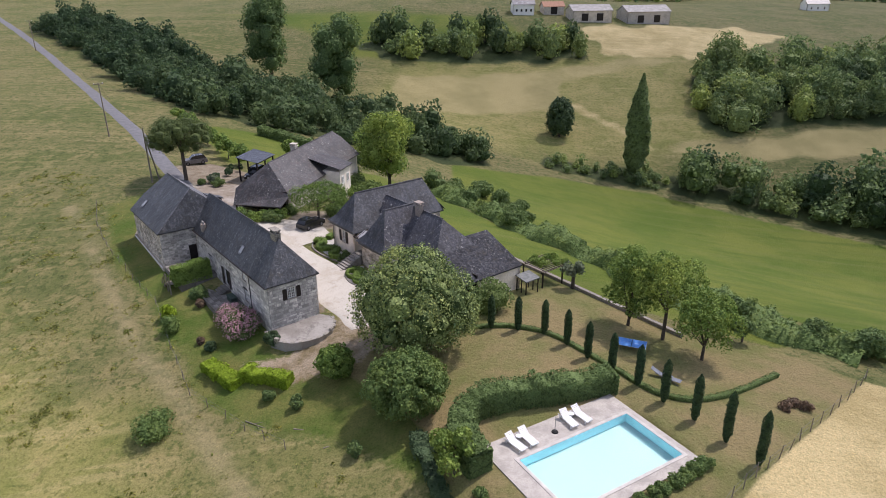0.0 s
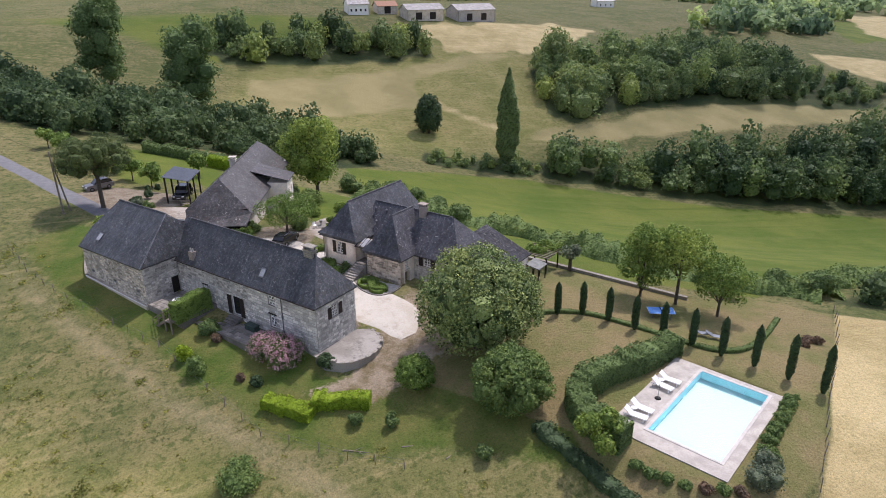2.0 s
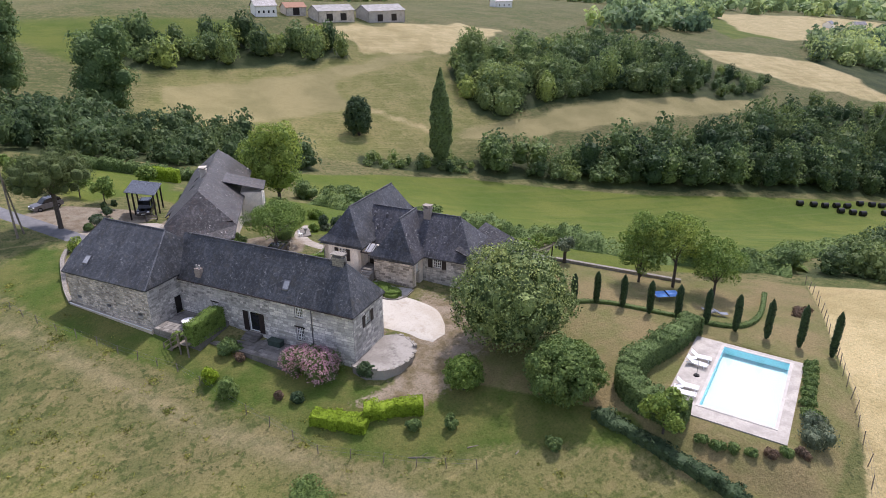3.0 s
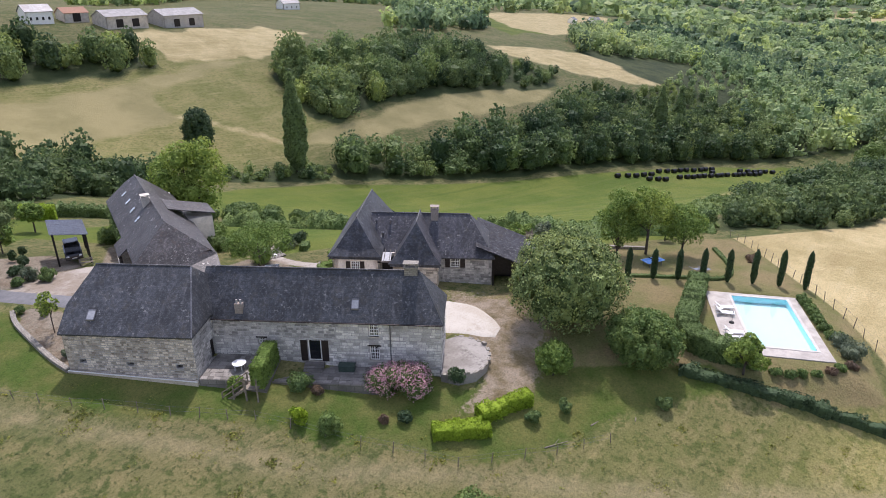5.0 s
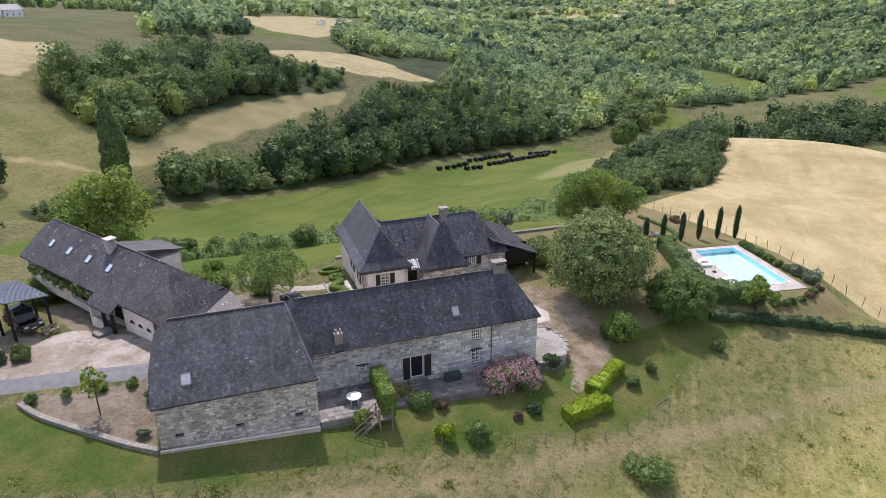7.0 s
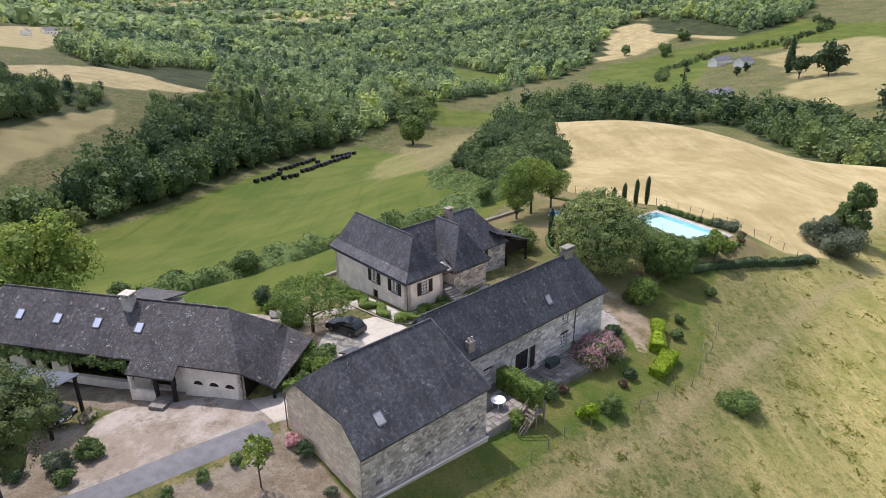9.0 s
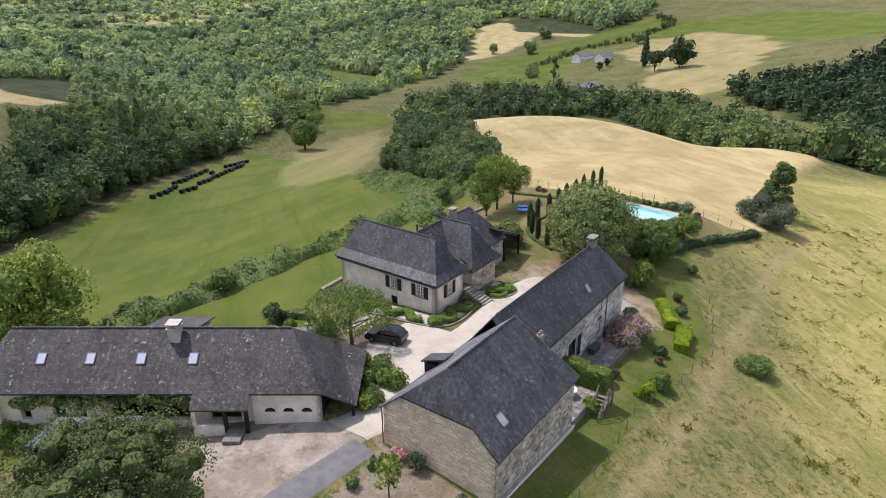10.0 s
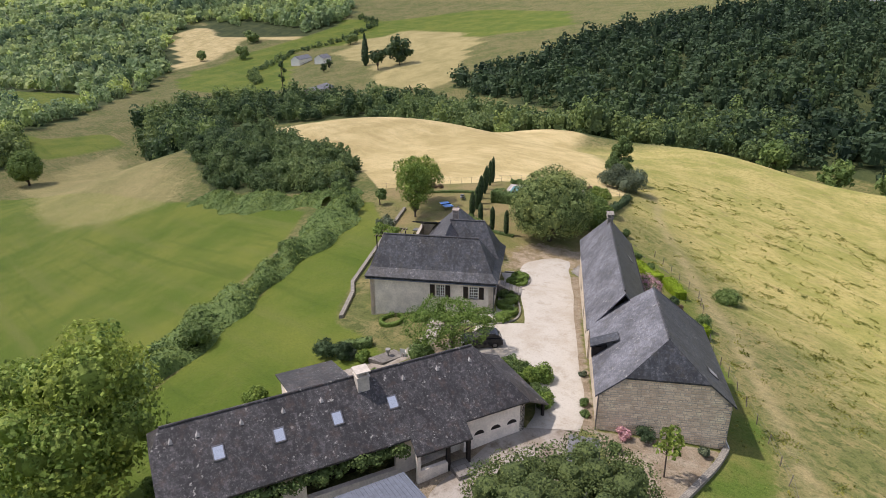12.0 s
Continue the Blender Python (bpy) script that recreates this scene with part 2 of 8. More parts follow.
LEAF_FOREST = leaf_material("leaf_forest", (0.070, 0.115, 0.052), (0.300, 0.375, 0.165), 0.4, 1.4, (0.2, 0.65))
LEAF_BRAMBLE = leaf_material("leaf_bramble", (0.078, 0.128, 0.046), (0.215, 0.295, 0.108))
# paler, greyer greens: the haze of distance is put into the leaf colour
LEAF_VALLEY_HAZE = leaf_material("leaf_valley_haze", (0.160, 0.225, 0.120), (0.440, 0.530, 0.295), 0.42, 0.45, (0.35, 0.6))


def block_material(name, dark, light):
    """Dressed blocks, each with its own tone."""
    n = Nodes(name, 0.9, 0.0, 0.2)
    r = n.math("FRACT", n.math("ADD", n.thing(), n.island()))
    col = n.mix(r, dark, light)
    fine = n.noise(11.0, 4.0, 0.7)
    col = n.mix(n.ramp(fine, 0.35, 0.75, (0.0, 0.5)), col, tuple(v * 0.6 for v in dark))
    col = n.mix(n.ramp(n.noise(0.5, 5.0, 0.65), 0.48, 0.68, (0.0, 0.55)), col, tuple(v * 0.6 for v in dark))
    col = n.mix(n.ramp(n.noise(0.8, 4.0, 0.6, at=n.add("ShaderNodeMapping", Vector=n.pos, Location=(7.3, 1.9, 4.4)).outputs[0]), 0.54, 0.70, (0.0, 0.55)), col, tuple(min(1, v * 1.15) for v in light))
    n.bump(fine, 0.5, 0.02)
    return n.done(col)


BLOCKS = block_material("dressed_blocks", (0.36, 0.345, 0.32), (0.86, 0.825, 0.76))
# warm rubble, its colour raised for the sun grazing the gable
BLOCKS_WARM = block_material("rubble_blocks", (0.70, 0.55, 0.39), (0.95, 0.81, 0.61))
BLOCKS_DARK = block_material("weathered_blocks", (0.23, 0.22, 0.205), (0.70, 0.665, 0.61))
BLOCKS_MIXED = block_material("field_stone_blocks", (0.26, 0.225, 0.185), (0.82, 0.735, 0.63))
LEAF_RUST = leaf_material("leaf_rust", (0.10, 0.075, 0.055), (0.26, 0.17, 0.14))
FLAGS = block_material("flagstones", (0.15, 0.14, 0.125), (0.34, 0.32, 0.29))
PETALS = leaf_material("hydrangea_petals", (0.52, 0.21, 0.32), (0.88, 0.58, 0.67), 0.3)
PORCH_GLASS = plain("old_porch_roof", (0.13, 0.14, 0.135), 0.55, 0.0, 0.3)
GRASS_BLADES = leaf_material("meadow_tufts", (0.180, 0.205, 0.055), (0.330, 0.335, 0.105), 0.4)
WEEDS = leaf_material("weed_leaves", (0.095, 0.125, 0.034), (0.215, 0.235, 0.075), 0.3)
WALL_STONE = stone_material("dry_wall_stone", (0.36, 0.335, 0.29), (0.25, 0.235, 0.205), (0.16, 0.15, 0.13), 0.4, 0.18)


# ---- mesh helpers ----
class Shape:
    """Vertices and faces of one mesh."""

    def __init__(self):
        self.v, self.f = [], []

    def face(self, pts):
        k = len(self.v)
        self.v += [tuple(p) for p in pts]
        self.f.append(tuple(range(k, k + len(pts))))
        return self

    def box(self, x0, y0, z0, x1, y1, z1, m=None):
        k = len(self.v)
        pts = [Vector((x, y, z)) for x in (x0, x1) for y in (y0, y1) for z in (z0, z1)]
        self.v += [tuple(m @ p if m else p) for p in pts]
        self.f += [tuple(k + i for i in q) for q in ((0, 1, 3, 2), (4, 6, 7, 5), (0, 4, 5, 1), (2, 3, 7, 6), (0, 2, 6, 4), (1, 5, 7, 3))]
        return self

    def prism(self, poly, way):
        """A flat outline pushed along a way."""
        k, n = len(self.v), len(poly)
        w = Vector(way)
        a = [Vector(p) for p in poly]
        normal = sum(((a[i] - a[0]).cross(a[i + 1] - a[0]) for i in range(1, n - 1)), Vector())
        if normal.dot(w) > 0:
            a = a[::-1]
        self.v += [tuple(p) for p in a] + [tuple(p + w) for p in a]
        self.f.append(tuple(range(k, k + n)))
        self.f.append(tuple(range(k + 2 * n - 1, k + n - 1, -1)))
        for i in range(n):
            j = (i + 1) % n
            self.f.append((k + j, k + i, k + n + i, k + n + j))
        return self

    def tube(self, a, b, r0, r1=None, n=8, cap=True):
        a, b = Vector(a), Vector(b)
        r1 = r0 if r1 is None else r1
        q = (b - a).to_track_quat("Z", "Y")
        k = len(self.v)
        for p, r in ((a, r0), (b, r1)):
            for i in range(n):
                c = 2 * math.pi * i / n
                self.v.append(tuple(p + q @ Vector((r * math.cos(c), r * math.sin(c), 0))))
        for i in range(n):
            j = (i + 1) % n
            self.f.append((k + i, k + j, k + n + j, k + n + i))
        if cap:
            self.f.append(tuple(range(k + n - 1, k - 1, -1)))
            self.f.append(tuple(range(k + n, k + 2 * n)))
        return self

    def mesh(self, name):
        return make_mesh(name, self.v, self.f)


def make_mesh(name, verts, faces, smooth=False, uv=True):
    me = bpy.data.meshes.new(name)
    me.from_pydata(verts, [], faces)
    me.update()
    if uv:
        layer = me.uv_layers.new(name="UVMap")
        for p in me.polygons:
            nrm = Vector(p.normal)
            t = Vector((0, 0, 1)).cross(nrm)
            t = t.normalized() if t.length > 0.02 else Vector((1, 0, 0))
            b = nrm.cross(t)
            for li in p.loop_indices:
                co = me.vertices[me.loops[li].vertex_index].co
                layer.data[li].uv = (co.dot(t), co.dot(b))
    if smooth:
        me.polygons.foreach_set("use_smooth", [True] * len(me.polygons))
    return me


def part(name, shape, material, parent, label="", smooth=False):
    me = shape.mesh(name) if isinstance(shape, Shape) else shape
    if material and not me.materials:
        me.materials.append(material)
    ob = new(name, me)
    ob.parent = parent
    return tagged(ob, label)


def thing(name, m, label, category, group="", kind=""):
    ob = new(name)
    ob.matrix_world = m
    ob.empty_display_size = 0.5
    return tagged(ob, label, category, group, kind)


def solid(name, shape, material, m, label, category="", group="", kind="", smooth=False):
    me = shape.mesh(name) if isinstance(shape, Shape) else shape
    if material and not me.materials:
        me.materials.append(material)
    ob = new(name, me)
    ob.matrix_world = m
    return tagged(ob, label, category, group, kind)
# rises and dips of the land: x, y, radius, height
HILLS_NEAR = [
    (0, 60, 45, 12.4), (-35, 90, 30, 4.3), (40, 40, 40, -6.9), (80, 15, 60, 26.3), (0, 0, 45, 2.6),
    (-40, 40, 40, -5.1), (7, 36, 11, 2.5), (-3, 27, 12, -0.6), (-20, 115, 25, -2.0), (30, 72, 20, 0.5),
    (-60, 150, 50, 7.5), (-40, 230, 60, -11.5), (60, 150, 60, -12.5), (150, 120, 60, -7.2), (240, 90, 80, -18.7),
    (60, 250, 70, -7.9), (30, 340, 90, 17.6), (180, 220, 70, 2.6), (110, 260, 40, 2.0),
]
HILLS_FAR = [
    (250, -150, 120, -15.2), (350, 30, 120, -8.1), (110, -60, 70, 5.3), (0, -150, 90, -16.3), (540, -250, 140, -10.6),
    (-120, 180, 120, 15.2), (200, 30, 50, 10.9), (250, -300, 100, 4.8), (300, 400, 160, 16.1), (-250, 450, 250, 13.7),
    (800, 0, 350, -65.7), (100, -600, 250, 31.0), (900, -600, 400, 67.3), (700, 600, 400, 27.8), (-350, -100, 300, -11.5),
    (1500, -600, 500, 18.6), (-700, 800, 500, 51.9), (0, 1300, 500, 45.2), (1800, 450, 480, -48), (1250, 250, 300, -12), (190, 48, 38, 5),
    (95, 0, 28, 4.3), (65, -45, 28, -8.8), (35, -75, 28, 10.3), (120, -30, 30, -5.5), (0, -60, 28, 6.6), (75, 20, 20, -6.2), (0, -110, 40, -7.8), (60, -100, 35, 4.3), (83, -56.6, 16.2, 6.8), (-25, -84.6, 18.5, 10.5), (150, 38, 18.8, 2.5),
]


# ---- the land ----
POOL_AT, POOL_TURN = (11.57, 38.39), 30.4


def ground_z(x, y):
    x, y = np.asarray(x, float), np.asarray(y, float)
    z = np.full(x.shape, -25.0)
    for a, b, r, h in HILLS_NEAR + HILLS_FAR:
        z = z + h * np.exp(-((x - a) ** 2 + (y - b) ** 2) / (2 * r * r))
    # a level platform round the pool
    c, s = math.cos(radians(POOL_TURN)), math.sin(radians(POOL_TURN))
    u, v = (x - POOL_AT[0]) * c + (y - POOL_AT[1]) * s, -(x - POOL_AT[0]) * s + (y - POOL_AT[1]) * c
    d = np.maximum(np.maximum(-7.5 - u, u - 6.4), np.maximum(-4.1 - v, v - 6.0))
    k = np.clip(1 - d / 4.0, 0, 1)
    return z + (0.0 - z) * k * k * (3 - 2 * k)


def gz(x, y):
    return float(ground_z(x, y))


BARN = pose(-17.8, 58.0, 0, 0, 0, -51.7)     # the barn's and the manor's frame: x along the barn, y towards the manor


def at_barn(s, d):
    p = BARN @ Vector((s, d, 0))
    return p.x, p.y


def outside(poly, x, y):
    """Signed distance to an outline: below 0 inside."""
    p = np.array(poly, float)
    best = np.full(x.shape, 1e12)
    inside = np.zeros(x.shape, bool)
    for (ax, ay), (bx, by) in zip(p, np.roll(p, -1, 0)):
        ex, ey = bx - ax, by - ay
        t = np.clip(((x - ax) * ex + (y - ay) * ey) / (ex * ex + ey * ey), 0, 1)
        best = np.minimum(best, (x - ax - t * ex) ** 2 + (y - ay - t * ey) ** 2)
        if ay != by:
            inside ^= ((ay > y) != (by > y)) & (x < (bx - ax) * (y - ay) / (by - ay) + ax)
    return np.sqrt(best) * np.where(inside, -1, 1)


def soft(poly, x, y, w=0.6):
    return np.clip(0.5 - outside(poly, x, y) / (2 * w), 0, 1)


STRAW = [[(40, 52), (28, 41.5), (15.5, 30.5), (7, 24), (8, 16), (30, -8), (60, -36), (78, -70), (122, -62), (160, 10), (125, 46), (84, 40), (56, 44)],
         [(63, 311), (65, 282), (78, 273), (104, 272), (128, 284), (162, 318), (138, 327), (96, 317)],
         [(348, 253), (454, 213), (356, 191), (305, 208), (293, 225)]]
TAN = [[(539, -262), (565, -306), (545, -364), (475, -367), (395, -337), (364, -286), (303, -215), (306, -189), (367, -187), (429, -235)],
       [(-18, 250), (21, 254), (48, 262), (91, 274), (100, 270), (67, 259), (46, 252), (42, 244), (46, 232), (34, 225), (3, 217), (-16, 211)],
       [(72, 206), (104, 209), (134, 215), (163, 216), (223, 213), (234, 207), (210, 200), (148, 197), (98, 198), (72, 200)]]
STRAW_FAR = [[(1004, 371), (1011, 296), (1222, 147), (1296, 173), (1113, 371)],
             [(660, -119), (769, -177), (871, -236), (892, -280), (803, -285), (717, -254), (673, -203)],
             [(831, -307), (685, -318), (656, -286), (731, -260)],
             [(272, 285), (317, 276), (349, 260), (457, 228), (376, 204), (323, 207), (284, 222), (262, 262)],
             [(1607, 557), (1932, 447), (1977, 209), (1662, 183), (1708, 357), (1403, 442)],
             [(578, 542), (700, 570), (818, 580), (960, 570), (724, 458), (413, 329), (400, 362)]]
GREEN_FAR = [[(598, -120), (639, -175), (650, -251), (654, -306), (686, -348), (664, -391), (599, -380), (575, -314), (595, -252), (500, -190), (430, -150), (450, -110), (529, -95)],
             [(404, 412), (622, 527), (707, 513), (556, 405), (337, 315)],
             [(535, -109), (598, -184), (598, -232), (515, -196), (456, -131)],
             [(637, -268), (634, -353), (583, -416), (515, -484), (408, -485), (328, -388), (407, -349), (512, -359), (543, -308)]]
GREEN = [(2, 163), (30, 173), (58, 172), (112, 149), (174, 135), (228, 120), (275, 98), (240, 78), (160, 72), (100, 72), (56, 66), (44, 66), (32, 78), (20, 97), (10, 118), (2, 142)]
LAWN_BACK = [(-14, 130), (0, 122), (8, 104), (16, 90), (26, 76), (40, 60), (34, 58), at_barn(16, 34), at_barn(0, 33.2), at_barn(-10, 33.2), at_barn(-14.5, 32), at_barn(-18, 28), at_barn(-23, 24), at_barn(-28, 27), (-22, 108), (-34, 124)]
LAWN_LANE = [(-52, 144), (-38, 143), (-27, 136), (-27, 126), (-38, 117), (-50, 129)]
LAWN_HILL = [(-60, 290), (-40, 262), (20, 262), (40, 290), (30, 318), (-30, 330), (-120, 330)]
LAWN_SOUTH = [at_barn(s, d) for s, d in ((-46, -5), (-33, -8), (-14, -8), (0, -8.5), (12, -7), (22, -2), (27, -1), (24, 6), (10, 3), (0, -1), (-36, 0), (-40, 3), (-48, 1))]
DRY = [(-12, 62), (-10, 52), (-4, 46), (0, 40), (-1, 34), (6, 26.5), (15.5, 30.5), (28, 41.5), (40, 52), (33, 58), (26, 58), (14, 70), (0, 62), (-8, 66)]
PALE = [(-58, 66), (-43, 52), (-30, 42), (-15, 35), (0, 27), (7, 22), (8, 16), (30, -8), (62, -32), (40, -95), (-60, -110), (-120, -20)]
HILLSIDE = [(-28, 195), (-22, 262), (40, 275), (60, 290), (112, 272), (97, 205), (60, 192), (10, 188)]
PATCH = [(90, 67), (95, 76), (102, 82), (111, 89), (136, 95), (182, 94), (241, 83), (275, 84), (293, 73), (321, 44), (337, 13), (280, 26), (190, 40), (109, 58)]
DUST = [at_barn(s, d) for s, d in ((2, 7), (8, 8), (10, 4), (8, -1.5), (2, -3.5), (4, 0))]
PINE_BED = [(-31.6, 103.0), (-37.6, 99.7), (-41.0, 100.4), (-48, 110), (-42, 114), (-33, 110)]
HUT_FOOT = [(-29.6, 90.4), (-32.2, 91.1), (-30.4, 101.0), (-26.3, 110.3), (-23.4, 109.6), (-26.0, 100)]
APRON = [at_barn(s, d) for s, d in ((0, 15.5), (6, 14.5), (10.5, 10.5), (10.5, 6), (7, 4), (4, 7), (0, 10))]
PLOT = [at_barn(s, d) for s, d in ((-33, 5.4), (-33, -3.6), (-37, -1.4), (-41.5, 2), (-43, 4.2), (-36, 4.9))]
BARN_FOOT = [at_barn(*p) for p in ((-33, 5.2), (0, 5.4), (0, 6.7), (-33, 6.5))]
MAPLE_BED = [(-22.4, 84.6), (-15.6, 83.4), (-13.6, 88.6), (-16.6, 92.0), (-21.4, 90.4)]
WOODS = {
    "hill": [(95, 254), (86, 216), (96, 212), (126, 219), (180, 215), (236, 210), (258, 224), (246, 254), (200, 276), (150, 264), (112, 260)],
    "brook": [(64, 174), (112, 153), (174, 140), (228, 125), (273, 108), (320, 110), (335, 185), (262, 203), (225, 190), (170, 173), (112, 172), (66, 187)],
    "valley": [(275, 104), (311, 98), (330, 82), (400, 67), (430, 20), (520, -40), (560, -80), (600, 60), (600, 400), (440, 330), (350, 270), (330, 190)],
    "vale": [(560, -80), (594, -97), (732, -179), (851, -206), (920, -297), (1000, -350), (1250, -300), (1500, -60), (1450, 420), (900, 430), (600, 400), (600, 60)],
    "east": [(920, -297), (842, -261), (764, -250), (714, -274), (664, -294), (667, -329), (677, -379), (731, -425), (868, -410), (1000, -350)],
    "bush": [(44, 56), (56, 46), (68, 38), (86, 36), (126, 34), (150, 36), (152, 46), (109, 58), (90, 66), (66, 62)],
    "belt": [(150, 34), (165, 30), (265, 2), (335, -60), (290, -120), (190, -95), (122, -62), (70, -62), (40, -95), (104, -118), (180, -150), (282, -175), (420, -110), (436, -60), (406, -16), (330, 6), (250, 26), (170, 44)],
    "south": [(290, -200), (306, -224), (293, -241), (269, -265), (266, -317), (256, -368), (200, -520), (0, -520), (-110, -240), (0, -165), (100, -154), (184, -172)],
    "west": [(-118, 224), (-80, 172), (-62, 156), (-46, 150), (-36, 152), (-22, 155), (-10, 163), (0, 160), (16, 174), (-4, 192), (-32, 204), (-66, 212), (-96, 244), (-150, 300), (-168, 276)],
    "row": [(-36, 276), (-19, 262), (62, 270), (55, 284), (-25, 292)],
    "shoot": [(28, 180), (58, 174), (66, 178), (60, 188), (44, 186), (30, 190)],
    "ridge": [(91, -136), (73, -140), (54, -147), (33, -156), (58, -212), (95, -202), (114, -180)],
    "horizon": [(1450, -600), (2600, -500), (3600, 200), (3400, 1600), (2000, 1800), (900, 1500), (500, 640), (900, 440), (1450, 420), (1500, -60)],
    "hedge": [(480, -150), (545, -182), (592, -250), (580, -312), (600, -374), (668, -398), (672, -386), (612, -364), (594, -312), (606, -250), (552, -172), (484, -138)],
    "spur": [(322, 78), (345, 84), (395, 84), (405, 66), (372, 52), (330, 60)],
    "north": [(120, 330), (210, 322), (330, 330), (560, 420), (500, 600), (250, 640), (100, 480)],
}
CLEARINGS = [[(447, 83), (433, 60), (377, 42), (346, 56), (360, 80)], [(863, 153), (866, 109), (739, 19), (596, -30), (518, -28), (507, 16), (635, 40), (771, 100)], [(444, 439), (662, 540), (785, 493), (624, 411), (405, 330), (366, 352)], [(388, 56), (381, 9), (340, 10), (335, 56)], [(272, 285), (317, 276), (349, 260), (457, 228), (376, 204), (323, 207), (284, 222), (262, 262)]]


def near(line, x, y, w):
    """1 on a line, falling to 0 at the distance w."""
    best = np.full(x.shape, 1e9)
    for (a, b), (c, d) in zip(line, line[1:]):
        q = (c - a) ** 2 + (d - b) ** 2
        t = np.clip(((x - a) * (c - a) + (y - b) * (d - b)) / q, 0, 1)
        best = np.minimum(best, np.hypot(x - a - t * (c - a), y - b - t * (d - b)))
    return np.clip(1.3 * (1 - best / w), 0, 1)


MEADOW_TRACK = [(-56, 92), (-48.9, 81.9), (-36, 63), (-26.6, 52), (-6.6, 28.6), (8, 8)]
TRACKS = [([(45, 232), (53, 222), (61, 212), (66, 204)], 5.0)]


def spread(lo, a, b, hi, step, grow):
    """Lines of a grid: even steps from a to b, then wider and wider."""
    mid = list(np.arange(a, b + step / 2, step))
    left, d = [a], step
    while left[-1] > lo:
        d *= grow
        left.append(left[-1] - d)
    right, d = [mid[-1]], step
    while right[-1] < hi:
        d *= grow
        right.append(right[-1] + d)
    return np.array(left[:0:-1] + mid + right[1:])


def np_mesh(name, verts, quads, tint=None):
    verts, quads = np.asarray(verts, np.float32), np.asarray(quads, np.int32)
    me = bpy.data.meshes.new(name)
    me.vertices.add(len(verts))
    me.vertices.foreach_set("co", verts.ravel())
    me.loops.add(quads.size)
    me.loops.foreach_set("vertex_index", quads.ravel())
    me.polygons.add(len(quads))
    me.polygons.foreach_set("loop_start", np.arange(0, quads.size, quads.shape[1], dtype=np.int32))
    me.update(calc_edges=True)
    if tint is not None:
        me.attributes.new("tint", "FLOAT", "POINT").data.foreach_set("value", np.asarray(tint, np.float32))
    return me


def build_ground():
    xs, ys = spread(-1500, -62, 46, 4300, 0.75, 1.05), spread(-1600, 22, 112, 3000, 0.75, 1.05)
    X, Y = np.meshgrid(xs, ys)
    Z = ground_z(X, Y)
    # the basin's room under the pool deck
    c, s = math.cos(radians(POOL_TURN)), math.sin(radians(POOL_TURN))
    u, v = (X - POOL_AT[0]) * c + (Y - POOL_AT[1]) * s, -(X - POOL_AT[0]) * s + (Y - POOL_AT[1]) * c
    Z = np.where((u > -6.0) & (u < 5.8) & (v > -3.3) & (v < 3.4), -2.6, Z)
    nx, ny = len(xs), len(ys)
    i = (np.arange(ny - 1)[:, None] * nx + np.arange(nx - 1)[None]).ravel()
    me = np_mesh("ground", np.stack([X, Y, Z], -1).reshape(-1, 3), np.stack([i, i + 1, i + nx + 1, i + nx], -1))
    me.polygons.foreach_set("use_smooth", [True] * len(me.polygons))
    x, y = X.ravel(), Y.ravel()
    wob = np.sin(x * 0.31 + 2 * np.sin(y * 0.17)) * 0.8 + np.sin(y * 0.43 + x * 0.11) * 0.6
    straw = np.zeros(x.shape)
    for k, p in enumerate(STRAW):
        straw = np.maximum(straw, soft(p, x + wob * 3 * (k > 0), y + wob * 3 * (k > 0), 0.8 + 9.0 * np.clip((16 - y) / 14, 0, 1) if k == 0 else 3.0) * 1.0)
    for line, width in TRACKS:
        straw = np.maximum(straw, 0.62 * near(line, x + wob * 0.5, y + wob * 0.5, width))
    track = near(MEADOW_TRACK, x + wob * 0.2, y + wob * 0.2, 1.3)
    for p in STRAW_FAR:
        straw = np.maximum(straw, soft(p, x, y, 6.0))
    green = np.maximum(soft(GREEN, x, y, 2.0), soft(LAWN_BACK, x, y, 1.5))
    green = np.maximum(green, soft(LAWN_LANE, x + wob, y + wob, 3.0))
    green = np.maximum(green, soft(LAWN_HILL, x, y, 8.0) * 0.7)
    lawn = soft(LAWN_SOUTH, x + wob * 0.9, y + wob * 0.9, 3.0)
    dry = soft(DRY, x + wob * 0.3, y, 0.8)
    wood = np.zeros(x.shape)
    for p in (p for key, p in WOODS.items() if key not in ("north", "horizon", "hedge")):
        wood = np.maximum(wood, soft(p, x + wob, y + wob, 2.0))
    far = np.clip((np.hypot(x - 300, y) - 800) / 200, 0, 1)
    patch = np.sin(x * 0.006 + 1.5 * np.sin(y * 0.004)) + np.sin(y * 0.008 + 1.2 * np.sin(x * 0.005 + 1))
    straw = np.maximum(straw, far * (patch > 1.25))
    for p in GREEN_FAR:
        green = np.maximum(green, soft(p, x, y, 5.0))
    for p in CLEARINGS[:4]:
        k = soft(p, x, y, 4.0)
        wood = wood * (1 - k)
        green = np.maximum(green, k)
    dust = np.maximum(soft(DUST, x + wob * 0.3, y + wob * 0.3, 1.2), soft(APRON, x + wob * 0.6, y + wob * 0.6, 2.2))
    plot = np.maximum.reduce([soft(p, x + wob * 0.3, y + wob * 0.3, w) for p, w in ((PLOT, 0.3), (PINE_BED, 1.2), (HUT_FOOT, 0.8), (BARN_FOOT, 0.5), (MAPLE_BED, 1.0))])
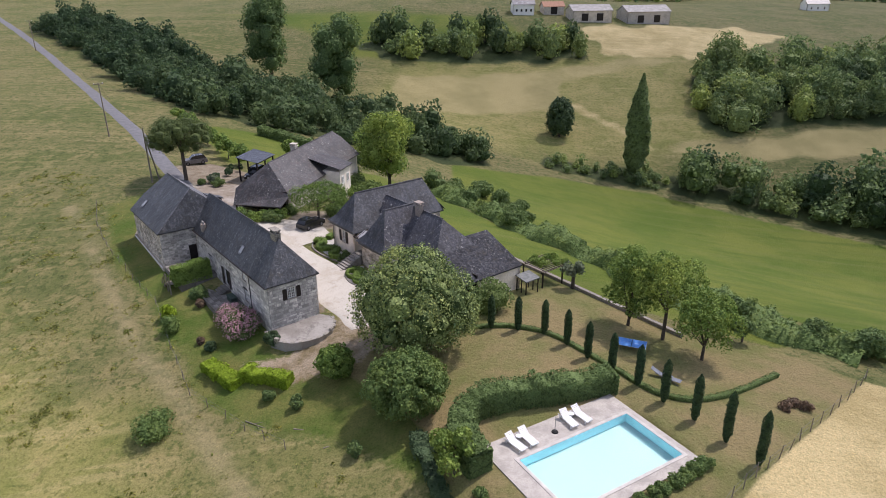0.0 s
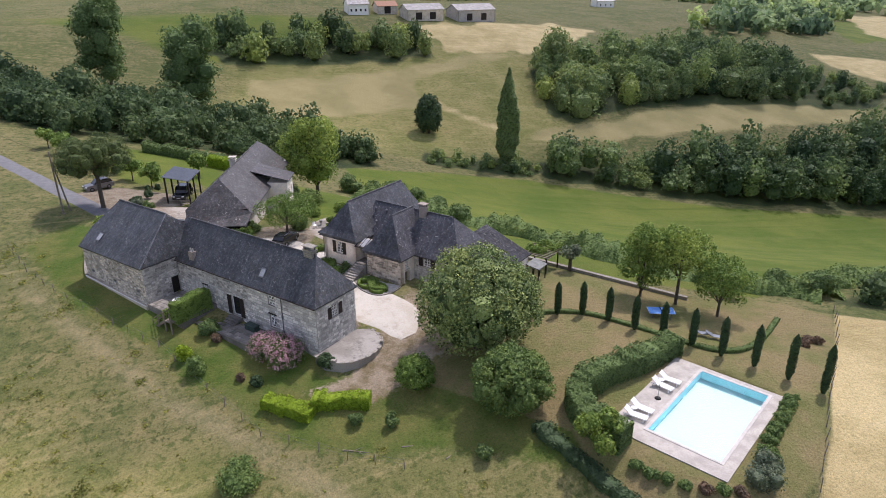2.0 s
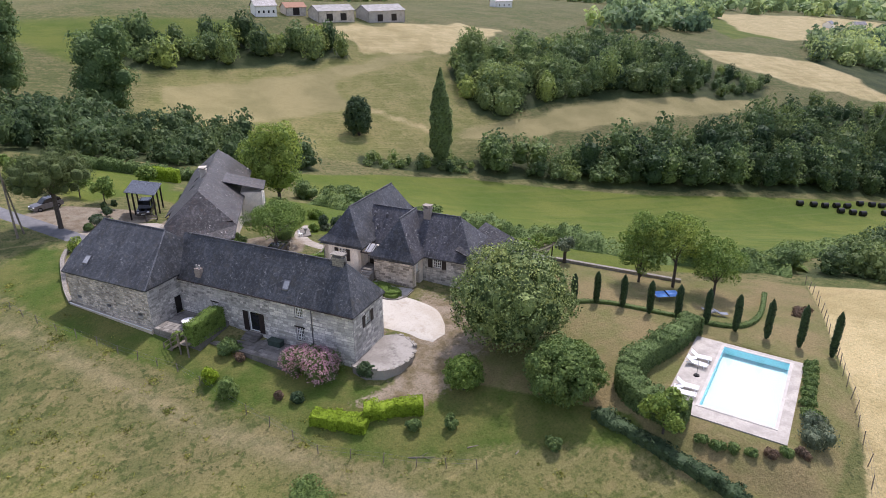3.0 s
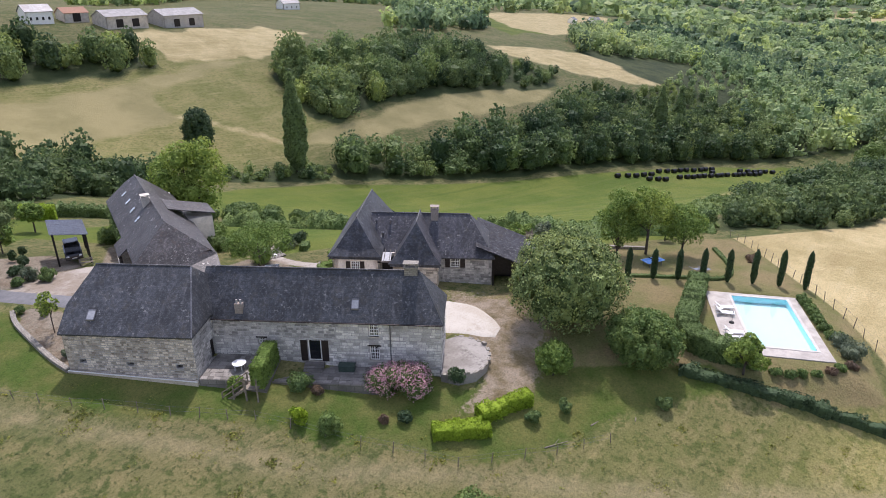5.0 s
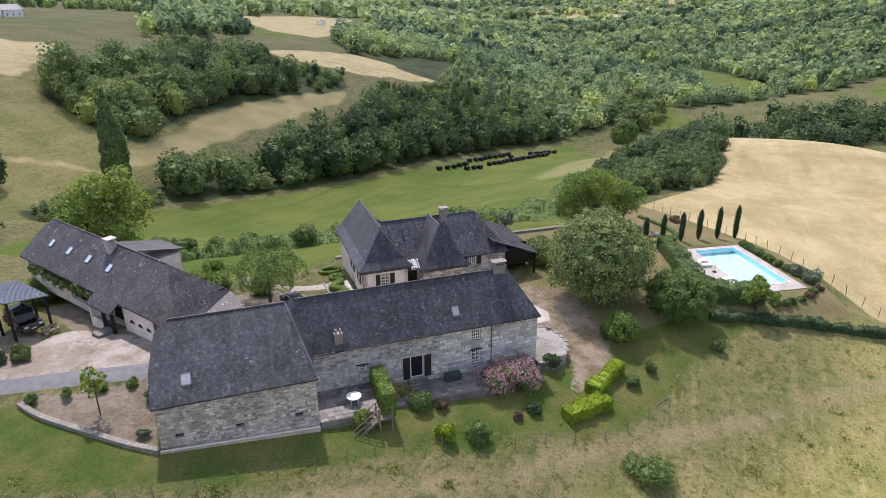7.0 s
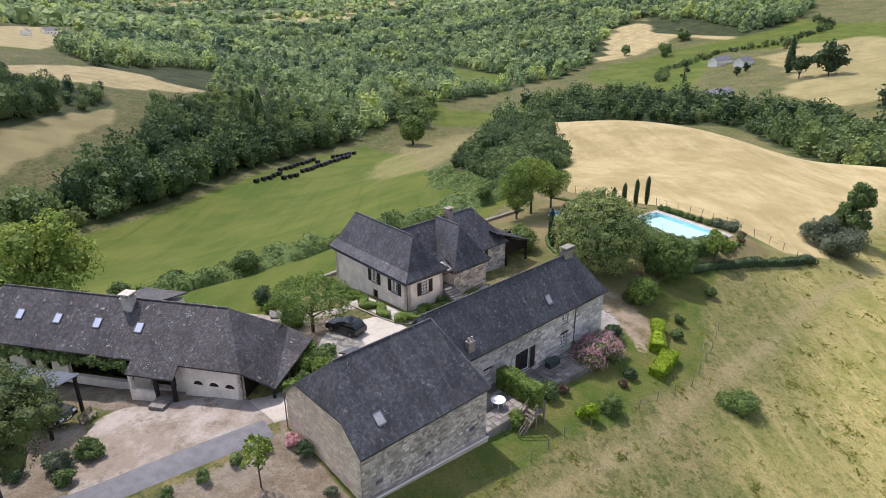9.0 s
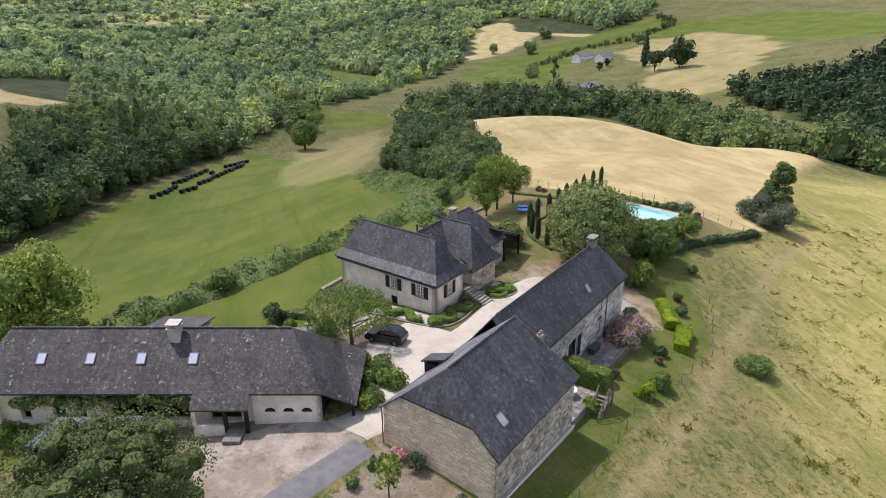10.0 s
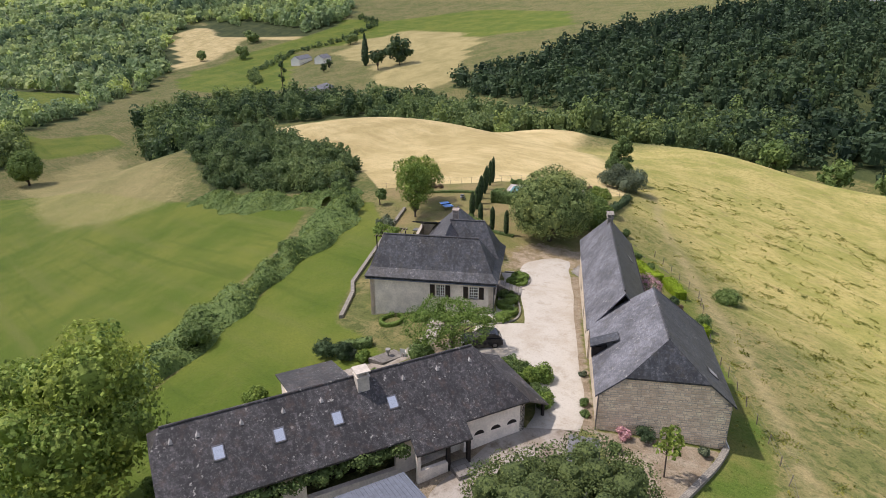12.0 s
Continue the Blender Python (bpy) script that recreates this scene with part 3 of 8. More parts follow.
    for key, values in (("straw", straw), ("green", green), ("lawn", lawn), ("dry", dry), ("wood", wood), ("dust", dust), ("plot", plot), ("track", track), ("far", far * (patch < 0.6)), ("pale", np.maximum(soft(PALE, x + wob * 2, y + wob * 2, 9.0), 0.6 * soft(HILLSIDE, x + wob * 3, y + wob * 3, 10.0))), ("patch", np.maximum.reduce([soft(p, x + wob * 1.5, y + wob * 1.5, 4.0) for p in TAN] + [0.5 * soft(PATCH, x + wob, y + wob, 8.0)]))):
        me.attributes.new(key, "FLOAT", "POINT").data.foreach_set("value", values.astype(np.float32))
    n = Nodes("land", 0.95, 0.0, 0.15)
    n.b.inputs["Diffuse Roughness"].default_value = 1.0       # standing grass throws light back
    big, mid, small, fine = n.noise(0.05, 4.0), n.noise(0.35, 4.0), n.noise(2.2, 4.0, 0.65), n.noise(14.0, 3.0, 0.7)
    clump = n.noise(0.9, 5.0, 0.7)

    def drawn(turn, along, across):
        """Grain drawn out along one direction of the plan, as mowing leaves it."""
        m = n.add("ShaderNodeMapping", Vector=n.pos, Rotation=(0.0, 0.0, radians(-turn)), Scale=(along, across, 0.0))
        return n.noise(1.0, 4.0, 0.65, at=m.outputs[0])

    mow_meadow, mow_straw, mow_green = drawn(-53.0, 0.05, 0.75), drawn(41.0, 0.05, 0.4), drawn(-25.0, 0.012, 0.22)
    col = n.mix(n.ramp(big, 0.35, 0.65), (0.132, 0.155, 0.048), (0.235, 0.210, 0.092))
    col = n.mix(n.ramp(mid, 0.45, 0.70, (0.0, 0.8)), col, (0.300, 0.252, 0.112))
    col = n.mix(n.ramp(mow_meadow, 0.52, 0.68, (0.0, 0.6)), col, (0.335, 0.280, 0.128))
    col = n.mix(n.ramp(mow_meadow, 0.46, 0.34, (0.0, 0.5)), col, (0.110, 0.135, 0.040))
    col = n.mix(n.ramp(clump, 0.50, 0.62, (0.0, 0.9)), col, (0.092, 0.120, 0.034))
    col = n.mix(n.ramp(small, 0.54, 0.66, (0.0, 0.8)), col, (0.072, 0.090, 0.030))

    yellow = n.mix(n.ramp(n.noise(0.11, 4.0), 0.35, 0.65), (0.480, 0.405, 0.158), (0.300, 0.298, 0.084))
    yellow = n.mix(n.ramp(mow_meadow, 0.50, 0.66, (0.0, 0.55)), yellow, (0.530, 0.445, 0.205))
    yellow = n.mix(n.ramp(clump, 0.48, 0.64, (0.0, 0.65)), yellow, (0.225, 0.240, 0.062))
    yellow = n.mix(n.ramp(small, 0.54, 0.68, (0.0, 0.55)), yellow, (0.170, 0.185, 0.050))
    yellow = n.mix(n.ramp(mid, 0.57, 0.72, (0.0, 0.5)), yellow, (0.290, 0.225, 0.105))
    col = n.mix(n.attr("pale"), col, yellow)
    col = n.mix(n.math("MULTIPLY", n.attr("track"), n.ramp(mid, 0.3, 0.6, (0.15, 0.6))), col, (0.40, 0.33, 0.185))

    def cover(col, key, c1, c2, scale, edge=0.25):
        f = n.noise(scale, 4.0, 0.65)
        m = n.ramp(n.math("ADD", n.attr(key), n.math("MULTIPLY", n.math("SUBTRACT", small, 0.5), edge * 2)), 0.35, 0.65)
        return n.mix(m, col, n.mix(n.ramp(f, 0.35, 0.68), c1, c2))

    col = cover(col, "green", (0.106, 0.160, 0.021), (0.182, 0.212, 0.038), 0.05)
    mown = n.noise(0.5, 5.0, 0.7)
    col = n.mix(n.math("MULTIPLY", n.attr("green"), n.ramp(mow_green, 0.50, 0.68, (0.0, 0.6))), col, (0.170, 0.195, 0.048))
    col = n.mix(n.math("MULTIPLY", n.attr("green"), n.ramp(mow_green, 0.46, 0.32, (0.0, 0.5))), col, (0.078, 0.128, 0.018))
    col = n.mix(n.math("MULTIPLY", n.attr("green"), n.ramp(mown, 0.50, 0.75, (0.0, 0.3))), col, (0.175, 0.185, 0.052))
    col = cover(col, "patch", (0.460, 0.385, 0.182), (0.345, 0.300, 0.132), 0.06, 0.5)
    straw = n.mix(n.ramp(n.noise(0.09, 5.0, 0.7), 0.35, 0.66), (0.660, 0.540, 0.285), (0.480, 0.385, 0.180))
    straw = n.mix(n.ramp(mow_straw, 0.50, 0.70, (0.0, 0.4)), straw, (0.420, 0.320, 0.150))
    straw = n.mix(n.ramp(mow_straw, 0.46, 0.30, (0.0, 0.35)), straw, (0.720, 0.610, 0.360))
    stubble = n.ramp(n.math("ADD", n.attr("straw"), n.math("MULTIPLY", n.math("SUBTRACT", small, 0.5), 0.5)), 0.35, 0.65)
    col = n.mix(stubble, col, straw)
    col = cover(col, "lawn", (0.090, 0.142, 0.024), (0.185, 0.185, 0.055), 0.22)
    col = cover(col, "dry", (0.310, 0.245, 0.120), (0.190, 0.200, 0.066), 0.13)
    col = cover(col, "plot", (0.26, 0.205, 0.145), (0.36, 0.31, 0.24), 0.7, 0.1)
    col = cover(col, "dust", (0.43, 0.35, 0.26), (0.235, 0.185, 0.10), 0.45, 0.6)
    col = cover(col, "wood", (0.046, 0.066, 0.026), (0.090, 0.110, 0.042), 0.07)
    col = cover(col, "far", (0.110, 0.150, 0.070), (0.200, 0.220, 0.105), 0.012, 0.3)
    tuft = n.noise(5.0, 5.0, 0.75)
    col = n.mix(n.ramp(tuft, 0.50, 0.66, (0.0, 0.65)), col, n.mix(1.0, col, (0.46, 0.54, 0.42), "MULTIPLY"))
    col = n.mix(n.ramp(tuft, 0.46, 0.32, (0.0, 0.55)), col, n.mix(1.0, col, (1.5, 1.42, 1.28), "MULTIPLY"))
    col = n.mix(n.ramp(fine, 0.42, 0.72, (0.0, 0.5)), col, n.mix(1.0, col, (0.42, 0.46, 0.40), "MULTIPLY"))
    n.bump(n.math("ADD", small, n.math("MULTIPLY", fine, 0.35)), 0.7, 0.25)
    me.materials.append(n.done(col))
    tagged(new("ground", me), "rolling ground of dry meadow, straw fields and mown grass", "ground", kind="structure")


build_ground()


def drape(name, left, right, lift, material, label, category, across=8):
    """A sheet laid on the ground between two lines of equal length."""
    verts, quads = [], []
    fine_l, fine_r = [], []
    for (a, b), (c, d) in zip(zip(left, left[1:]), zip(right, right[1:])):
        n = max(2, int(max(math.hypot(b[0] - a[0], b[1] - a[1]), math.hypot(d[0] - c[0], d[1] - c[1])) / 1.2))
        for k in range(n):
            t = k / n
            fine_l.append((a[0] + (b[0] - a[0]) * t, a[1] + (b[1] - a[1]) * t))
            fine_r.append((c[0] + (d[0] - c[0]) * t, c[1] + (d[1] - c[1]) * t))
    fine_l.append(left[-1]), fine_r.append(right[-1])
    for k, (l, r) in enumerate(zip(fine_l, fine_r)):
        for j in range(across + 1):
            t = j / across
            x, y = l[0] + (r[0] - l[0]) * t, l[1] + (r[1] - l[1]) * t
            rag = 0.07 * math.sin(k * 0.55) + 0.12 * math.sin(k * 0.23 + 1)
            if j in (0, across):
                x, y = x + rag, y + rag * 0.7
            verts.append((x, y, gz(x, y) + (lift if 0 < j < across else -0.05)))
    for k in range(len(fine_l) - 1):
        for j in range(across):
            a = k * (across + 1) + j
            quads.append((a, a + 1, a + across + 2, a + across + 1))
    me = np_mesh(name, verts, quads)
    me.materials.append(material)
    return tagged(new(name, me), label, category, kind="structure")


def smooth_line(pts, times=2):
    for _ in range(times):
        out = [pts[0]]
        for a, b in zip(pts, pts[1:]):
            out += [(a[0] * 0.75 + b[0] * 0.25, a[1] * 0.75 + b[1] * 0.25), (a[0] * 0.25 + b[0] * 0.75, a[1] * 0.25 + b[1] * 0.75)]
        pts = out + [pts[-1]]
    return pts


def sides(line, width):
    left, right = [], []
    for k, p in enumerate(line):
        a, b = line[max(0, k - 1)], line[min(len(line) - 1, k + 1)]
        w = width(k / (len(line) - 1)) if callable(width) else width
        dx, dy = b[0] - a[0], b[1] - a[1]
        q = math.hypot(dx, dy) or 1
        left.append((p[0] - dy / q * w / 2, p[1] + dx / q * w / 2))
        right.append((p[0] + dy / q * w / 2, p[1] - dx / q * w / 2))
    return left, right


ROAD = smooth_line([(-33.9, 88.4), (-36.5, 92.5), (-40.5, 98), (-48, 108.8), (-60, 127.5), (-76, 148), (-117, 205), (-151, 248), (-190, 298), (-260, 390)])
drape("road", *sides(ROAD, 3.4), 0.06, ASPHALT, "narrow grey asphalt lane", "road", 4)
DRIVE_L = smooth_line([at_barn(s, d) for s, d in ((-33.4, 10.6), (-31, 10.0), (-27.5, 10.4), (-23, 12.6), (-15, 11.3), (-7.3, 12.9), (-1, 13.2), (2.6, 12.5), (4.8, 10.3), (5.6, 8.2))])
DRIVE_R = smooth_line([at_barn(s, d) for s, d in ((-33.2, 6.2), (-31, 6.0), (-27.5, 5.9), (-24, 5.9), (-12.6, 6.2), (-6, 6.2), (-2, 6.2), (2.0, 6.4), (3.8, 6.4), (5.0, 6.5))])
drape("driveway", DRIVE_L, DRIVE_R, 0.07, GRAVEL, "pale gravel driveway between the barn and the manor", "driveway", 12)
YARD_A = smooth_line([at_barn(s, d) for s, d in ((-33, 6.2), (-37, 5.9), (-41, 6.0), (-44, 6.4), (-47.6, 7.4))])
YARD_B = smooth_line([at_barn(s, d) for s, d in ((-33.5, 12.5), (-37.5, 14.8), (-41.5, 18.0), (-44.2, 16.0), (-46.8, 8.6))])
drape("forecourt", YARD_A, YARD_B, 0.03, DUSTY, "pale dusty gravel forecourt beside the longhouse", "forecourt", 12)
PARK_A = smooth_line([at_barn(s, d) for s, d in ((-26, 9.6), (-20, 9.4), (-15.2, 9.4))])
PARK_B = smooth_line([at_barn(s, d) for s, d in ((-25.5, 13.5), (-22, 18.0), (-16.2, 17.0))])
PATH_LINE = smooth_line([(-11.4, 82.6), (-13.6, 86.0), (-14.1, 89.4), (-13.0, 93.0), (-10.8, 96.4)])
drape("garden_path", *sides(PATH_LINE, 2.3), 0.045, DUSTY, "pale gravel path between the courtyard and the garden", "path", 4)
drape("parking_place", PARK_A, PARK_B, 0.062, GRAVEL, "gravel parking place in front of the manor", "driveway", 6)


# ---- plants ----


def ball_quads(n=2):
    """A sphere of quads, made from a cube."""
    vs, qs = [], []
    for axis in range(3):
        for sign in (-1, 1):
            k = len(vs)
            for i in range(n + 1):
                for j in range(n + 1):
                    p = [0, 0, 0]
                    p[axis], p[(axis + 1) % 3], p[(axis + 2) % 3] = sign, 2 * i / n - 1, 2 * j / n - 1
                    vs.append(np.array(p) / np.linalg.norm(p))
            for i in range(n):
                for j in range(n):
                    a = k + i * (n + 1) + j
                    q = (a, a + n + 1, a + n + 2, a + 1)
                    qs.append(q if sign > 0 else q[::-1])
    return np.array(vs), np.array(qs)


BALL_V, BALL_Q = ball_quads(2)
ROUGH_V, ROUGH_Q = ball_quads(1)


def leaf_quads(rng, p, nrm, size, tilt=0.6):
    """One small bent leaf cluster at each point."""
    m = len(p)
    d = nrm + rng.normal(0, tilt, (m, 3))
    d /= np.linalg.norm(d, axis=1)[:, None]
    a = np.cross(d, rng.normal(0, 1, (m, 3)))
    a /= np.linalg.norm(a, axis=1)[:, None] + 1e-9
    b = np.cross(d, a)
    s = size * rng.uniform(0.6, 1.35, (m, 1))
    w = s * rng.uniform(0.55, 0.9, (m, 1))
    v = np.stack([p - a * s, p - b * w, p + a * s + d * s * 0.3, p + b * w], 1).reshape(-1, 3)
    return v, np.arange(4 * m).reshape(-1, 4)


def crown(rng, lumps, leaves, size, core=0.74, tilt=0.5, low=-0.65, twigs=6, twig=0.46, hue=0.3, cores=None):
    """Leaves in bunches over a heap of lumps (x, y, z, r), with a core; each bunch has a tint."""
    lumps = np.asarray(lumps, float)
    k = np.repeat(np.arange(len(lumps)), twigs)
    d = rng.normal(0, 1, (len(k), 3)) + (0, 0, 0.35)
    d /= np.linalg.norm(d, axis=1)[:, None]
    r = lumps[k, 3:]
    subs = np.concatenate([lumps[k, :3] + d * r * rng.uniform(0.6, 0.92, r.shape), r * twig * rng.uniform(0.7, 1.3, r.shape)], 1)
    subs = np.concatenate([subs, lumps * (1, 1, 1, 1.0)])
    tone = rng.uniform(-hue, hue, len(subs))
    w = subs[:, 3] ** 2
    pick = rng.choice(len(subs), int(leaves * 2.4), p=w / w.sum())
    d = rng.normal(0, 1, (len(pick), 3))
    d /= np.linalg.norm(d, axis=1)[:, None]
    L = subs[pick]
    p = L[:, :3] + d * L[:, 3:] * rng.uniform(0.72, 1.22, (len(pick), 1))

    def depth(balls):
        q = (p ** 2).sum(1)[:, None] - 2 * p @ balls[:, :3].T + (balls[:, :3] ** 2).sum(1)[None]
        return (np.sqrt(np.maximum(q, 0)) / balls[None, :, 3]).min(1)
    keep = (depth(lumps) > 0.80) & (depth(subs) > 0.66) & (d[:, 2] > low)
    p, d, tint = p[keep][:leaves], d[keep][:leaves], tone[pick[keep][:leaves]]
    v, q = leaf_quads(rng, p, d, size, tilt)
    tint = np.repeat(tint, 4)
    if core:
        bv, bq = (BALL_V, BALL_Q) if leaves > 250 else (ROUGH_V, ROUGH_Q)
        inner = lumps[:cores]
        cv = np.concatenate([bv * l[3] * core + l[:3] for l in inner])
        cq = np.concatenate([bq + len(bv) * k for k in range(len(inner))])
        v, q, tint = np.concatenate([cv, v]), np.concatenate([cq, q + len(cv)]), np.concatenate([np.zeros(len(cv)), tint])
    return v, q, tint


def heap(rng, n, rx, rz, zc, r0, r1, shape=2.2):
    """Lumps that fill an egg of half widths rx and rz."""
    out = []
    while len(out) < n:
        p = rng.uniform(-1, 1, 3)
        q = np.linalg.norm(p)
        if 0.35 < q < 0.86:
            k = rng.uniform(r0, r1)
            squeeze = 1.0 - 0.25 * max(0.0, p[2]) * (shape - 1.2)
            out.append((p[0] * rx * squeeze, p[1] * rx * squeeze, zc + p[2] * rz, k))
    return out


def dome(rng, n, rx, rz, zc, r):
    """Lumps spread evenly over an egg, with large ones inside it."""
    out = [(0, 0, zc + f * rz, min(rx, rz) * 0.62) for f in (-0.25, 0.2)]
    for k in range(n):
        u = 1 - 1.85 * (k + 0.5) / n
        a = k * 2.39996 + rng.uniform(-0.25, 0.25)
        q = math.sqrt(max(0, 1 - u * u)) * (1 - 0.16 * max(0, u)) * rng.uniform(0.86, 1.06)
        g = rng.uniform(0.6, 1.4) * r
        out.append((q * math.cos(a) * (rx - g * 0.8), q * math.sin(a) * (rx - g * 0.8), zc + u * (rz - g * 0.8), g))
    return out


def plant_mesh(name, v, q, material, tint):
    me = np_mesh(name, v, q, np.clip(np.zeros(len(v)) + tint, 0, 1))
    me.materials.append(material)
    return me


def tree(name, x, y, height, radius, material, seed, label, category="tree", n=16, leaves=2600, size=0.24, fine=1.0, bole=0.22, stem=0.2, lump=0.42, tint=0.2, group="", flat=1.0, z=None, core=0.74, hue=0.3, dense=False):
    rng = np.random.default_rng(seed)
    z = gz(x, y) - 0.1 if z is None else z
    ob = thing(name, pose(x, y, z), label, category, group)
    zc, rz = height * (1 + bole) / 2, height * (1 - bole) / 2
    lumps = heap(rng, n, radius * 0.92, rz * 0.95 * flat, zc, radius * lump * 0.75, radius * lump * 1.15)
    if dense:
        lumps = dome(rng, n, radius, rz, zc, radius * lump)
    top = max(l[2] + l[3] for l in lumps)
    lumps = [(a, b, c - (top - height) * (c / top), r) for a, b, c, r in lumps]
    v, q, t = crown(rng, lumps, int(leaves * fine * fine), size / fine, core, hue=hue)
    part("crown", plant_mesh("crown", v, q, material, tint + t), None, ob)
    s = Shape()
    s.tube((0, 0, -0.3), (0.05, 0.03, height * bole), stem * 1.25, stem, 10)
    s.tube((0.05, 0.03, height * bole * 0.97), (0.1, -0.05, zc), stem, stem * 0.55, 8)
    for l in lumps[:: max(1, len(lumps) // 7)]:
        s.tube((0.06, 0.0, height * bole * rng.uniform(0.85, 1.3)), (l[0] * 0.85, l[1] * 0.85, l[2] - l[3] * 0.3), stem * 0.5, stem * 0.15, 6)
    part("trunk", s, BARK, ob)
    return ob


def shrub(name, x, y, radius, height, material, seed, label, category="shrub", leaves=700, size=0.13, n=9, group="", flowers=None, tint=0.2, z=None, rx=1.0, turn=0.0):
    rng = np.random.default_rng(seed)
    z = gz(x, y) - 0.05 if z is None else z
    lumps = heap(rng, n, radius * 0.75, height * 0.42, height * 0.5, radius * 0.36, radius * 0.52)
    lumps = [(a * rx, b, max(c, r * 0.6), r) for a, b, c, r in lumps]
    leaves, size = int(leaves * 2.2), size * 0.7
    v, q, t = crown(rng, lumps, leaves, size, low=-0.4)
    tint = tint + t
    if not flowers:
        me = plant_mesh(name, v, q, material, tint)
        ob = new(name, me)
        ob.matrix_world = pose(x, y, z, 0, 0, turn)
        return tagged(ob, label, category, group)
    ob = thing(name, pose(x, y, z, 0, 0, turn), label, category, group)
    part("foliage", plant_mesh("foliage", v, q, material, tint), None, ob)
    v, q, t = crown(rng, [(a, b, c + 0.04, r * 1.05) for a, b, c, r in lumps], int(leaves * 1.7), size * 0.95, core=0.3, low=-0.2)
    part("blossom", plant_mesh("blossom", v, q, flowers, 0.0), None, ob, "rounded pink flower heads")
    return ob


def spindle(name, x, y, height, radius, material, seed, label, group, leaves=900, size=0.11, lean=0.0, full=0.3, power=1.7):
    """A columnar tree: cypress or poplar."""
    rng = np.random.default_rng(seed)
    ob = thing(name, pose(x, y, gz(x, y) - 0.05, lean, lean * 0.6, rng.uniform(0, 360)), label, "tree", group)
    t = rng.uniform(0.03, 1, leaves)

    def prof(t):
        return radius * np.clip(np.minimum((t / 0.22) ** 0.55, 1) * (1 - np.clip((t - full) / (1 - full), 0, 1) ** power), 0.02, 1)
    a = rng.uniform(0, 2 * np.pi, leaves)
    wob = 1 + 0.10 * np.sin(3 * a + 9 * t) + 0.08 * np.sin(7 * t * 6 + a)
    r = prof(t) * wob * rng.uniform(0.88, 1.1, leaves)
    p = np.stack([r * np.cos(a), r * np.sin(a), t * height * 0.99], 1)
    d = np.stack([np.cos(a), np.sin(a), np.full(leaves, 0.55)], 1)
    v, q = leaf_quads(rng, p, d, size, 0.45)
    rings, k = 12, 10
    cv = np.array([(prof(np.array(i / rings)) * 0.88 * math.cos(2 * math.pi * j / k), prof(np.array(i / rings)) * 0.88 * math.sin(2 * math.pi * j / k), height * (0.02 + 0.95 * i / rings)) for i in range(rings + 1) for j in range(k)], float)
    cq = np.array([(i * k + j, i * k + (j + 1) % k, (i + 1) * k + (j + 1) % k, (i + 1) * k + j) for i in range(rings) for j in range(k)])
    part("crown", plant_mesh("crown", np.concatenate([cv, v]), np.concatenate([cq, q + len(cv)]), material, rng.uniform(0, 0.3)), None, ob)
    part("trunk", Shape().tube((0, 0, -0.2), (0, 0, height * 0.2), radius * 0.22, radius * 0.16, 8), BARK, ob)
    return ob


